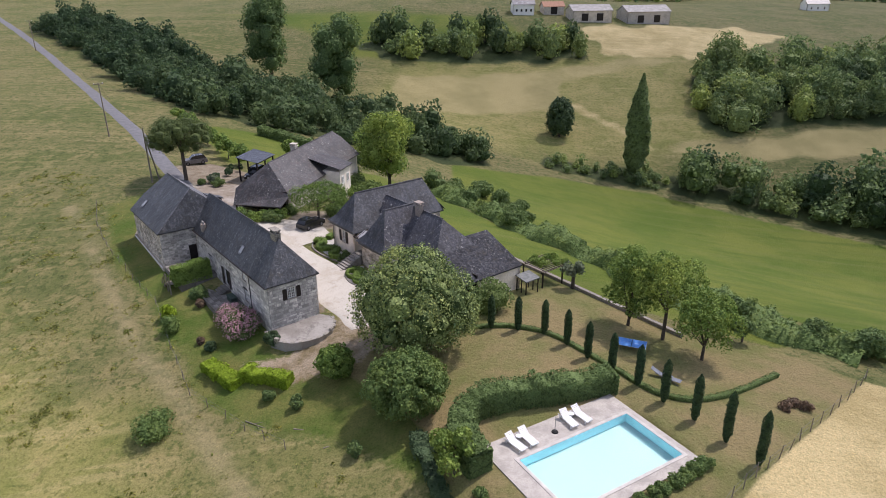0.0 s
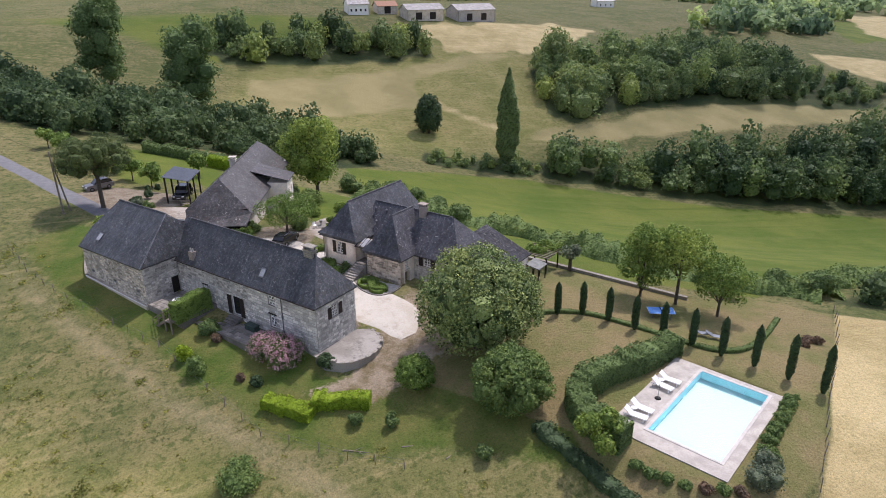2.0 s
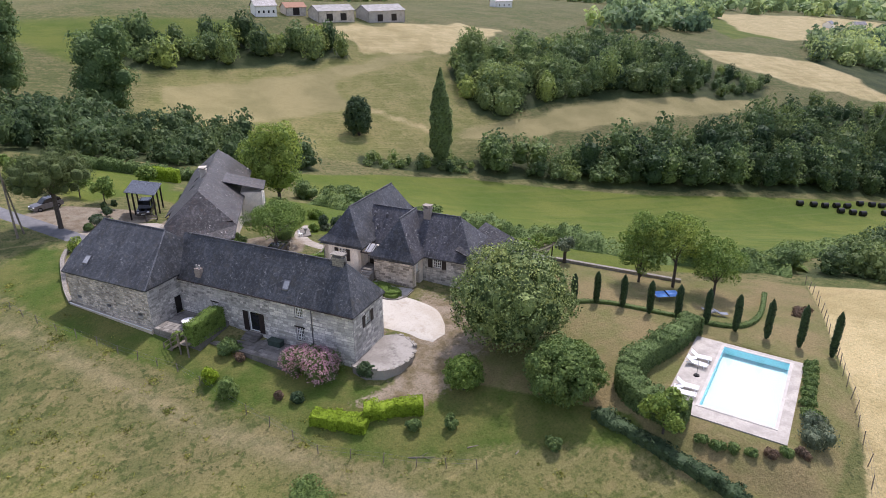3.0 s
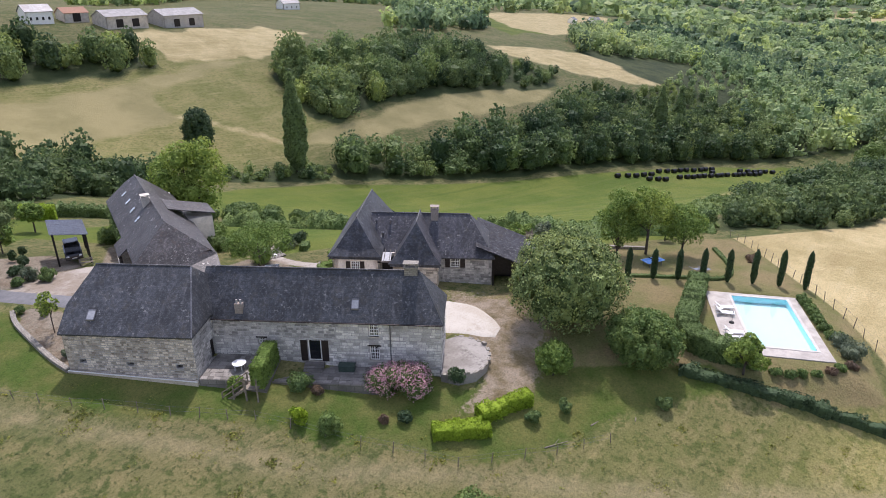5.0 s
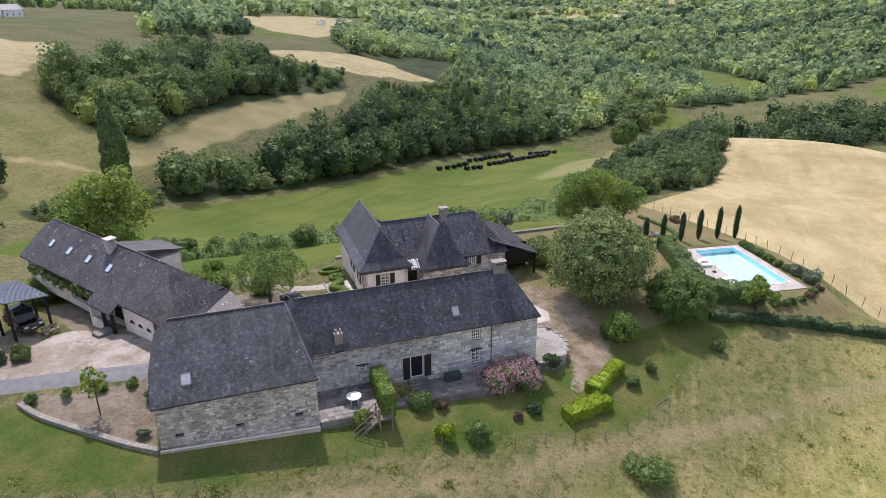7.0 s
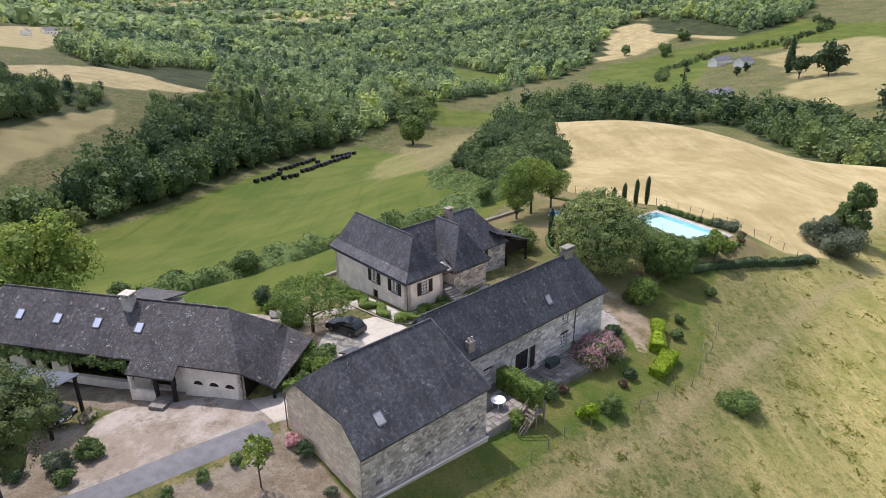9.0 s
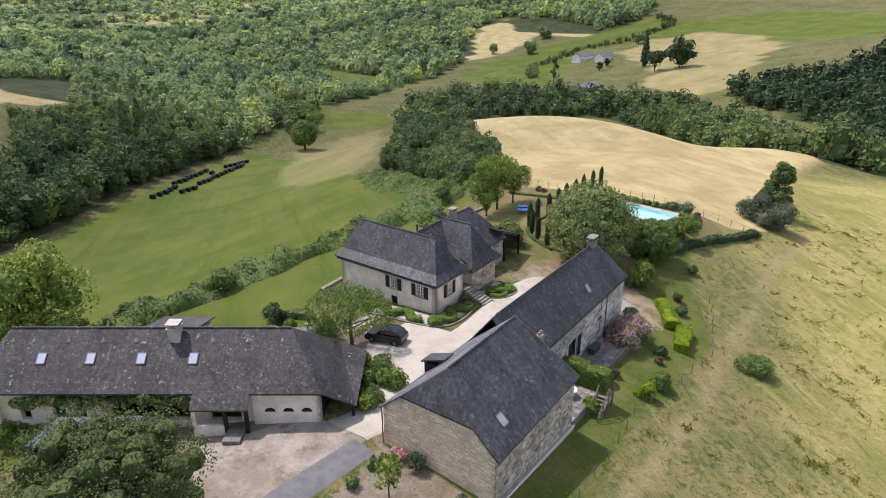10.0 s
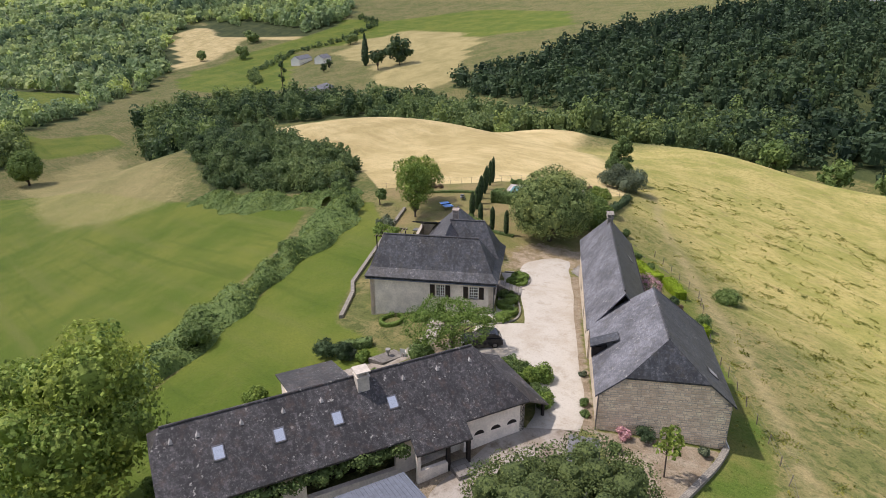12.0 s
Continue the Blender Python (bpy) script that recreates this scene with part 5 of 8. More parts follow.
def build_barn():
    """The long stone barn: a deep western part (A) and a narrow eastern house (B)."""
    ob = thing("stone_barn", BARN, "long grey stone barn house with a dark slate roof", "house")
    # part A
    x0, x1, y0, y1, e, t = -32.6, -21.0, -4.2, 5.3, 5.45, 9.6
    ym, rw, re_ = 0.55, -31.2, -22.4
    hz, o = 7.0, 0.28
    slots = [(1.1, 1.7, 2.2, 2.55), (5.4, 6.0, 2.05, 2.4), (9.8, 10.4, 1.95, 2.3)]
    wall("wall", ob, (x0, y0), (x1, y0), -1.5, e, 0.55, STONE, slots)
    part("plinth", Shape().prism([(x0 - 0.1, y0 - 0.26, -1.6), (x1, y0 - 0.26, -1.6), (x1, y0 - 0.26, 0.75), (x0 - 0.1, y0 - 0.26, 1.46)], (0, 0.22, 0)), STONE_WARM, ob, "sloping stone plinth along the wall foot")
    # dark board behind the slits: their unlit depth is put in as colour
    part("wall_slit", Shape().box(x0 + 0.9, y0 + 0.35, 1.9, x1 - 0.9, y0 + 0.5, 2.7), DARK_WOOD, ob)
    door = (2.6, 3.6, 0.9, 2.9)
    wall("wall", ob, (x1, y0 + 0.55), (x1, 0.0), -1.5, e, 0.5, STONE, [(door[0], door[1], door[2], door[3])])
    part("door", Shape().box(x1 - 0.3, y0 + 0.55 + door[0], door[2], x1 - 0.22, y0 + 0.55 + door[1], door[3]), DARK_WOOD, ob, "dark plank door")
    wall("wall", ob, (x0, y1), (x1, y1), -0.5, e, 0.5, STONE_WARM, inward=-1)
    zs_ = lambda d: e + (t - e) * (1 - abs(d - ym) / (y1 - ym if d > ym else ym - y0))
    dn = ym + (y1 - ym) * (t - hz) / (t - e)
    ds = ym - (ym - y0) * (t - hz) / (t - e)
    part("gable_wall", Shape().prism([(x0, y0, -1.0), (x0, y1, -1.0), (x0, y1, e - 0.1), (x0, dn, hz - 0.15), (x0, ds, hz - 0.15), (x0, y0, e - 0.1)], (0.5, 0, 0)), STONE_WARM, ob, "gable of warm brown rubble stone")
    k = (t - e) / (ym - y0)
    es, en = e - o * k, e - o * (t - e) / (y1 - ym)
    xw = x0 - 0.15
    hip_s, hip_n = (xw, ds, hz), (xw, dn, hz)
    xe = x1 + 0.15
    slope(ob, [(xw, y0 - o, es), (xe, y0 - o, es), (re_, ym, t), (rw, ym, t), hip_s], SLATE_BLUE)
    # lighter copy of the slate: this pitch's sun and sky sheen, as colour
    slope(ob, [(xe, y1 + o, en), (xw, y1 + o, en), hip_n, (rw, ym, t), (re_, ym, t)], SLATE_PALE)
    slope(ob, [hip_n, hip_s, (rw, ym, t)], SLATE)
    slope(ob, [(xe, y0 - o, es), (xe, y1 + o, en), (re_, ym, t)], SLATE_BLUE)
    ridge(ob, (rw, ym, t), (re_, ym, t), SLATE_OLD)
    ridge(ob, (re_, ym, t), (xe, y0 - o, es), SLATE_PALE, 0.07)
    zf = plane_z((xw, y0 - o, es), (xe, y0 - o, es), (rw, ym, t))
    skylight(ob, zf, -30.2, -3.15, 0.75, 0.75, glass=SKY_DULL)
    # part B
    x0, x1, y0, y1, e, t = -21.5, 0.0, 0.0, 5.5, 5.1, 8.65
    ym, re_ = 2.75, -2.1
    holes = [(4.6, 5.3, 2.15, 2.8), (9.2, 10.45, 0.5, 2.72), (14.95, 15.85, 3.25, 4.6), (14.95, 15.85, 0.75, 2.25)]
    wall("wall", ob, (x0, y0), (x1, y0), -1.6, e, 0.55, STONE, holes)
    wall("wall", ob, (x1, y0), (x1, y1), -1.6, e, 0.5, STONE, [(2.1, 3.05, 2.75, 4.0)])
    wall("wall", ob, (x0, y1), (x1, y1), -0.6, e, 0.5, STONE_WARM, [(3, 4, 1.9, 3.1), (8, 9, 0.9, 2.9), (14, 15, 1.2, 2.4)], inward=-1)
    for h, kw in zip(holes, (dict(bars=(1, 1), shutters=False), dict(bars=(0, 0), door=True), dict(shutters=False), dict(shutters=False))):
        window(ob, (x0 + h[0], y0), (x0 + h[1], y0), h[2], h[3], **kw)
    window(ob, (x1, 2.1), (x1, 3.05), 2.75, 4.0)
    o = 0.25
    k = (t - e) / (ym - y0)
    ee = e - o * k
    xe = x1 + 0.2
    slope(ob, [(x0 - 0.6, y0 - o, ee), (xe, y0 - o, ee), (re_, ym, t), (x0 - 0.6, ym, t)], SLATE_BLUE)
    # the lighter slate again, painted sheen on the courtyard side
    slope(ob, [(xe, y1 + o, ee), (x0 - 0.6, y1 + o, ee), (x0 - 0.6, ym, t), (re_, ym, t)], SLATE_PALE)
    slope(ob, [(xe, y0 - o, ee), (xe, y1 + o, ee), (re_, ym, t)], SLATE_BLUE)
    ridge(ob, (x0, ym, t), (re_, ym, t), SLATE_OLD)
    zf = plane_z((x0, y0 - o, ee), (x1, y0 - o, ee), (re_, ym, t))
    skylight(ob, zf, -7.8, 0.75, 0.7, 0.6, glass=SKY_DULL)
    c = part("chimney", Shape().box(-18.75, 0.05, 5.2, -18.05, 0.55, 6.15), BRICKS, ob, "small low flue stack near the eave")
    for x in (-18.58, -18.22):
        part("flue_pot", Shape().tube((x, 0.3, 6.15), (x, 0.3, 6.5), 0.11, 0.09, 10), PALE_SHEET, c)
    chimney(ob, -2.9, 2.75, 1.2, 0.6, 7.4, 9.0, WALL_STONE)
    # a small dormer over the courtyard
    s = Shape().box(-27.3, 4.3, 5.2, -26.4, 5.62, 6.2)
    d = part("dormer", s, DARK_WOOD, ob, "small loading dormer")
    part("dormer_roof", Shape().prism([(-27.5, 5.8, 6.2), (-26.2, 5.8, 6.2), (-26.2, 3.6, 7.05), (-27.5, 3.6, 7.05)], (0, 0, 0.12)), SLATE, d)
    return ob


build_barn()


def flare(parent, low, top, material, up=0.24, out=0.22, lift=0.26):
    """A gentler strip at the foot of a steep pitch: low are the eave's two ends, top the points to which their hips rise."""
    upper = [Vector(a).lerp(Vector(b), up) for a, b in zip(low, top)]
    foot = []
    for a, b in zip(low, top):
        way = (Vector(a) - Vector(b)).to_2d().normalized() * out
        foot.append(Vector((a[0] + way.x, a[1] + way.y, a[2] + lift)))
    slope(parent, [tuple(p) for p in (foot[0], foot[1], upper[1] + Vector((0, 0, 0.02)), upper[0] + Vector((0, 0, 0.02)))], material, 0.12, "eave_flare")


def build_manor():
    ob = thing("manor_house", BARN @ Matrix.Translation((0, 0, 0)), "cream and stone manor house with steep slate hipped roofs", "house")
    # west wing
    x0, x1, y0, y1, e, t = -13.2, -8.2, 15.0, 28.4, 4.75, 8.55
    xm, r0, r1 = -10.7, 16.9, 27.3
    wall("wall", ob, (x0, y1), (x0, y0), -0.6, e, 0.5, RENDER_WALL, [(7.2, 8.25, 2.6, 4.0), (10.8, 11.85, 2.6, 4.0), (7.3, 8.2, 0.6, 1.75)])
    wall("wall", ob, (x0, y0), (x1, y0), 0.0, e, 0.5, RENDER_WALL, [(1.95, 2.95, 2.5, 4.0)])
    wall("wall", ob, (x1, y1), (x0, y1), -1.5, e, 0.5, RENDER_WALL)
    wall("wall", ob, (x1, y0), (x1, y1), 0.0, e, 0.4, RENDER_WALL)
    # windows are given left to right as seen from outside
    window(ob, (x0, y1 - 7.2), (x0, y1 - 8.25), 2.6, 4.0)
    window(ob, (x0, y1 - 10.8), (x0, y1 - 11.85), 2.6, 4.0)
    part("door", Shape().box(x0 + 0.2, y1 - 8.2, 0.6, x0 + 0.28, y1 - 7.3, 1.75), DARK_WOOD, ob, "low dark cellar door")
    window(ob, (x0 + 1.95, y0), (x0 + 2.95, y0), 2.5, 4.0)
    o, ee = 0.35, 4.5
    A, B, C, D = (x0 - o, y0 - o, ee), (x1 + o, y0 - o, ee), (x1 + o, y1 + o, ee), (x0 - o, y1 + o, ee)
    R, Q = (xm, r0, t), (xm, r1, t)
    slope(ob, [D, A, R, Q], SLATE)
    slope(ob, [B, C, Q, R], SLATE)
    slope(ob, [A, B, R], SLATE)
    slope(ob, [C, D, Q], SLATE)
    ridge(ob, R, Q, SLATE_OLD)
    flare(ob, (D, A), (Q, R), SLATE)
    flare(ob, (A, B), (R, R), SLATE)
    flare(ob, (C, D), (Q, Q), SLATE)
    # main body
    x0, x1, y0, y1, e, t = -8.2, 4.6, 17.6, 24.4, 4.0, 7.75
    ym, re_ = 20.9, 1.9
    wall("wall", ob, (-1.5, y0), (x1, y0), -0.8, e, 0.5, STONE, [(1.3, 2.4, 2.35, 3.75)])
    window(ob, (-0.2, y0), (0.9, y0), 2.35, 3.75)
    wall("wall", ob, (x1, y0), (x1, y1), -1.2, e, 0.5, STONE)
    wall("wall", ob, (x1, y1), (x0, y1), -1.5, e, 0.5, RENDER_GREY)
    o, k = 0.3, (7.75 - 4.0) / 3.3
    ee = e - o * k
    slope(ob, [(x0, y0 - o, ee), (x1 + o, y0 - o, ee), (re_, ym, t), (x0 - 1.5, ym, t), (x0 - 1.5, y0 - o, ee)], SLATE_LICHEN)
    slope(ob, [(x1 + o, y1 + o, ee), (x0, y1 + o, ee), (x0 - 1.5, ym, t), (re_, ym, t)], SLATE_LICHEN)
    slope(ob, [(x1 + o, y0 - o, ee), (x1 + o, y1 + o, ee), (re_, ym, t)], SLATE_LICHEN)
    ridge(ob, (x0 - 1.5, ym, t), (re_, ym, t), SLATE_OLD)
    # the southern pavilion
    x0, x1, y0, y1, e, t = -6.5, -1.5, 15.0, 21.0, 3.95, 8.1
    xm, r0 = -3.95, 16.9
    pavilion = wall("wall", ob, (x0, y0), (x1, y0), -0.6, e, 0.5, STONE_WARM, label="wall of squared pale stone")
    wall("wall", ob, (x1, y0), (x1, y0 + 2.6), -0.6, e, 0.5, RENDER_WALL, [(0.9, 1.6, 2.2, 3.4), (0.8, 1.7, 0.3, 2.0)])
    window(ob, (x1, y0 + 0.9), (x1, y0 + 1.6), 2.2, 3.4, shutters=False)
    wall("wall", ob, (x0, y0 + 3), (x0, y0), 0.0, e, 0.4, RENDER_WALL)
    o, ee = 0.3, 3.7
    A, B = (x0 - o, y0 - o, ee), (x1 + o, y0 - o, ee)
    R, Q = (xm, r0, t), (xm, 21.0, t)
    slope(ob, [A, B, R], SLATE)
    slope(ob, [B, (x1 + o, 21.0, ee), Q, R], SLATE_LICHEN)
    slope(ob, [(x0 - o, 21.0, ee), A, R, Q], SLATE)
    ridge(ob, R, Q, SLATE_OLD)
    flare(ob, (A, B), (R, R), SLATE)
    for x, y in ((-9.0, 20.03), (-7.36, 20.03), (-8.13, 18.95)):
        z = 7.75 - (20.9 - y) * 1.136
        v = part("roof_vent", Shape().tube((x, y, z - 0.2), (x, y, z + 0.42), 0.10, 0.10, 10), METAL, ob, "grey metal vent pipe")
        part("vent_cap", Shape().tube((x, y, z + 0.42), (x, y, z + 0.58), 0.17, 0.03, 10), METAL, v)
    chimney(ob, -2.2, 20.6, 0.85, 0.6, 6.8, 8.3, BRICKS)
    # recessed entrance with a small glass roof
    part("entrance_wall", Shape().box(-8.2, 16.6, 0.3, -6.5, 16.9, 4.4), RENDER_GREY, ob)
    part("door", Shape().box(-7.95, 16.5, 2.0, -6.75, 16.58, 4.0), DARK_WOOD, ob, "dark double entrance door")
    part("entrance_floor", Shape().box(-8.2, 14.75, 0.2, -6.5, 16.6, 2.0), PAVING, ob)
    s = Shape()
    for x in (-8.2, -7.55, -6.95, -6.4):
        s.prism([(x, 14.9, 3.95), (x + 0.08, 14.9, 3.95), (x + 0.08, 16.7, 4.75), (x, 16.7, 4.75)], (0, 0, 0.09))
    s.prism([(-8.2, 14.85, 3.93), (-6.32, 14.85, 3.93), (-6.32, 14.95, 3.97), (-8.2, 14.95, 3.97)], (0, 0, 0.1))
    g = part("porch_roof", s, SHUTTER, ob, "dark framed glass porch roof")
    part("pane", Shape().prism([(-7.75, 15.1, 4.08), (-6.75, 15.1, 4.08), (-6.75, 16.3, 4.62), (-7.75, 16.3, 4.62)], (0, 0, 0.02)), SKY_DULL, g)
    # stone steps down to the drive
    for k in range(8):
        part("step", Shape().box(-8.15 - 0.01 * k, 14.75 - 0.36 * (k + 1), 0.2, -6.5 + 0.02 * k, 14.75 - 0.36 * k, 2.0 - 0.14 * (k + 1)), WALL_STONE if k % 2 else COBBLES, ob)
    # eastern lean-to over a dark open barn
    x0, x1, y0, y1 = 4.6, 8.6, 17.5, 27.0
    zt, zb = 4.1, 2.7
    slope(ob, [(x0 - 1.9, y0 - 0.2, 5.2), (x1 + 0.3, y0 - 0.2, zb), (x1 + 0.3, y1, zb), (x0 - 1.9, y1, 5.2)], SLATE_DARK)
    wall("wall", ob, (x1, y0 + 3), (x1, y1), -1.5, zb + 0.1, 0.4, RENDER_WALL)
    wall("wall", ob, (x1, y1), (x0, y1), -1.5, zb, 0.4, RENDER_GREY)
    s = Shape()
    for x in np.arange(x0 + 0.1, x1, 0.2):
        s.box(x, y0 + 0.25, 1.6, x + 0.17, y0 + 0.3, 4.0 - (x - x0) * 0.38)
    part("plank_front", s, DARK_WOOD, ob, "black plank front of the open barn")
    for x in (x0 + 0.15, x1 - 0.15):
        part("post", Shape().box(x - 0.1, y0 - 0.1, -1.0, x + 0.1, y0 + 0.1, 2.9), DARK_WOOD, ob)
    part("inner_wall", Shape().box(x0, y0 + 2.8, -1.5, x1, y0 + 2.95, 3.2), DARK_WOOD, ob)
    return ob


build_manor()

HUT = pose(-25.9, 92.5, 0, 0, 0, 74.0)       # the longhouse: x along the ridge, y towards the forecourt


def build_longhouse():
    ob = thing("longhouse", HUT, "long low farmhouse with a lichen-spotted slate roof", "house")
    t, ec, yc = 8.3, 4.95, 4.1                 # ridge, front eave height and place
    L, yb, eb = 22.6, -4.6, 4.4
    g = 2.0
    holes = [(0.9, 1.7, 3.1, 3.45), (2.3, 3.1, 3.1, 3.45), (3.7, 4.5, 3.1, 3.45)]
    # front: rendered part with three lunettes, dark panels for the shaded openings
    wall("wall", ob, (2.6, 3.75), (-2.6, 3.75), 1.2, ec + 0.1, 0.4, RENDER_WALL)
    for h in holes:
        x = 2.6 - (h[0] + h[1]) / 2
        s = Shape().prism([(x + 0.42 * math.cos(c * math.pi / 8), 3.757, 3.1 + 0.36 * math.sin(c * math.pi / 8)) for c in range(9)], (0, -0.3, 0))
        part("lunette", s, DARK_WOOD, ob, "half-round dark panel in place of a shaded opening")
    wall("wall", ob, (L - 0.3, 3.3), (2.6, 3.3), 1.2, ec, 0.4, RENDER_WALL, [(1.5, 2.3, 2.0, 3.9), (4.0, 5.0, 2.0, 4.1), (5.6, 6.6, 2.0, 4.1), (8.2, 14.6, 2.0, 4.2), (16.2, 18.6, 2.0, 3.9)])
    # dark board behind the front openings, standing in for the unlit interior
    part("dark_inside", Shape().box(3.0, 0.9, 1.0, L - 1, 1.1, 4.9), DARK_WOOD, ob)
    wall("wall", ob, (L, 3.7), (L, yb + 0.4), 0.0, ec, 0.4, RENDER_WALL, inward=-1)
    zs = lambda y: t - (t - ec) * y / yc
    h = 1.3
    part("gable_wall", Shape().prism([(L, 3.7, ec - 0.2), (L, yb + 0.4, eb - 0.2), (L, -h, zs(h) - 0.3), (L, h, zs(h) - 0.3)], (-0.4, 0, 0)), RENDER_WALL, ob)
    wall("wall", ob, (-2.6, yb + 0.5), (L, yb + 0.5), -0.5, eb, 0.4, RENDER_GREY)
    wall("wall", ob, (-2.6, 3.75), (-2.6, yb + 0.5), 0.8, 4.9, 0.4, DARK_WOOD, inward=1)
    # roof
    lowy = 5.1
    slope(ob, [(-2.8, yc, ec), (0.0, 0, t), (L - 0.5, 0, t), (L + 0.3, h, zs(h)), (L + 0.3, yc, ec)][::-1], SLATE_BROWN)
    slope(ob, [(L + 0.3, h, zs(h)), (L - 0.5, 0, t), (L + 0.3, -h, t - (t - eb) * h / -yb)], SLATE_BROWN)
    slope(ob, [(2.6, yc - 0.05, ec + 0.06), (6.9, yc - 0.05, ec + 0.06), (6.9, lowy, zs(lowy) + 0.06), (2.6, lowy, zs(lowy) + 0.06)], SLATE_BROWN, label="porch roof slope")
    slope(ob, [(-2.8, yb, eb), (L + 0.3, yb, eb), (L + 0.3, -h, t - (t - eb) * h / -yb), (L - 0.5, 0, t), (0, 0, t)], SLATE_BROWN)
    slope(ob, [(-2.8, yc, ec), (-5.2, 3.2, 3.3), (-5.2, -4.4, 3.5), (-2.8, yb, eb), (0, 0, t)], SLATE_BROWN)
    ridge(ob, (0, 0, t), (L - 0.5, 0, t), SLATE_BROWN)
    zf = plane_z((0, yc, ec), (L, yc, ec), (0, 0, t))
    for x in (7.3, 11.3, 15.2, 19.0):
        skylight(ob, zf, x, 2.0, 0.75, 0.75)
    for x in (0.6, 3.3, 6.0, 9.3, 12.0, 14.6, 17.3, 20.0, 21.6):
        z = zf(x, 0.8)
        part("roof_vent", Shape().prism([(x - 0.13, 0.8, z), (x + 0.13, 0.8, z), (x, 0.7, z + 0.2)], (0, 0.2, -0.1)), PALE_SHEET, ob)
    chimney(ob, 9.0, 0.55, 0.85, 0.85, 7.0, 8.6, RENDER_GREY)
    # porch posts, low wall and steps
    for x in (2.8, 4.4, 6.7):
        part("post", Shape().box(x - 0.13, lowy - 0.4, 1.2, x + 0.13, lowy - 0.14, 4.0), RENDER_WALL if x > 5 else DARK_WOOD, ob)
    part("low_wall", Shape().box(4.5, lowy - 0.42, 1.2, 6.6, lowy - 0.12, 2.7), RENDER_WALL, ob)
    part("step", Shape().box(3.0, lowy - 0.4, 1.2, 4.3, lowy + 1.2, 2.35), PAVING, ob)
    # rear wing with a dormer
    part("rear_wing", Shape().box(9.2, -7.0, -1.0, 13.2, -3.5, 4.9), RENDER_WALL, ob)
    slope(ob, [(8.9, -7.4, 5.3), (13.5, -7.4, 5.3), (13.5, -1.8, 6.85), (8.9, -1.8, 6.85)], SLATE_BROWN, 0.12, "rear_roof")
    for a in (9.7, 11.6):
        window(ob, (a, -7.0), (a + 0.95, -7.0), 2.7, 4.0, depth=-0.1, shutters=False)
    # eastern open shed posts
    for y in (2.9, -0.5, -4.0):
        part("post", Shape().box(-5.0, y - 0.1, 0.6, -4.8, y + 0.1, 3.45), DARK_WOOD, ob)
    return ob


build_longhouse()


def build_carport():
    """A timber shelter with a ribbed metal roof."""
    ob = thing("carport", pose(-31.75, 106.4, 2.35, 0, 0, 75.7), "black timber carport with a ribbed metal roof", "carport")
    w, d = 6.0, 3.9
    z = lambda y: 3.05 + 0.19 * (y + d / 2)
    s = Shape().prism([(-w / 2, -d / 2, z(-d / 2)), (w / 2, -d / 2, z(-d / 2)), (w / 2, d / 2, z(d / 2)), (-w / 2, d / 2, z(d / 2))], (0, 0, 0.06))
    roof = part("roof", s, ZINC, ob, "ribbed blue-grey metal roof")
    for k in range(23):
        x = -w / 2 + 0.1 + k * (w - 0.2) / 22
        part("rib", Shape().prism([(x - 0.03, -d / 2, z(-d / 2) + 0.06), (x + 0.03, -d / 2, z(-d / 2) + 0.06), (x + 0.03, d / 2, z(d / 2) + 0.06), (x - 0.03, d / 2, z(d / 2) + 0.06)], (0, 0, 0.04)), ZINC, roof)
    for x in (-w / 2 + 0.3, 0, w / 2 - 0.3):
        for y in (-d / 2 + 0.3, d / 2 - 0.3):
            part("post", Shape().box(x - 0.1, y - 0.1, -0.6, x + 0.1, y + 0.1, z(y)), DARK_WOOD, ob)
    for y in (-d / 2 + 0.3, d / 2 - 0.3):
        part("beam", Shape().box(-w / 2 + 0.1, y - 0.08, z(y) - 0.28, w / 2 - 0.1, y + 0.08, z(y) - 0.03), DARK_WOOD, ob)
    return ob


build_carport()


# ---- pool ----
POOL = pose(*POOL_AT, 0, 0, 0, POOL_TURN)


def build_pool():
    s = Shape()
    a, b = 5.45, 2.9
    z0, z1 = -0.35, 0.10
    for x0, y0, x1, y1 in ((-7.2, -4.0, -a, 5.6), (a, -4.0, 6.2, 5.6), (-a, -4.0, a, -b), (-a, b, a, 5.6)):
        s.box(x0, y0, z0, x1, y1, z1)
    solid("pool_deck", s, DECK, POOL, "pale stone deck round the pool", "pool deck", kind="structure")
    ob = thing("swimming_pool", POOL, "rectangular pool with pale turquoise liner", "swimming pool")
    w = Shape()
    w.box(-a, -b, -1.15, -a + 0.05, b, 0.10).box(a - 0.05, -b, -1.15, a, b, 0.10).box(-a, -b, -1.15, a, -b + 0.05, 0.10).box(-a, b - 0.05, -1.15, a, b, 0.10)
    part("basin_wall", w, LINER, ob, "turquoise liner wall")
    part("basin_floor", Shape().box(-a, -b, -1.3, a, b, -1.15), LINER_FLOOR, ob, "pale liner floor")
    c = Shape()
    for x0, y0, x1, y1 in ((-a - 0.25, -b - 0.25, -a + 0.03, b + 0.25), (a - 0.03, -b - 0.25, a + 0.25, b + 0.25), (-a + 0.03, -b - 0.25, a - 0.03, -b + 0.03), (-a + 0.03, b - 0.03, a - 0.03, b + 0.25)):
        c.box(x0, y0, 0.10, x1, y1, 0.14)
    part("coping", c, COPING, ob, "pale stone coping")
    q = part("water", Shape().face([(-a, -b, -0.06), (a, -b, -0.06), (a, b, -0.06), (-a, b, -0.06)]), WATER, ob, "clear still water")
    q.visible_shadow = False


build_pool()


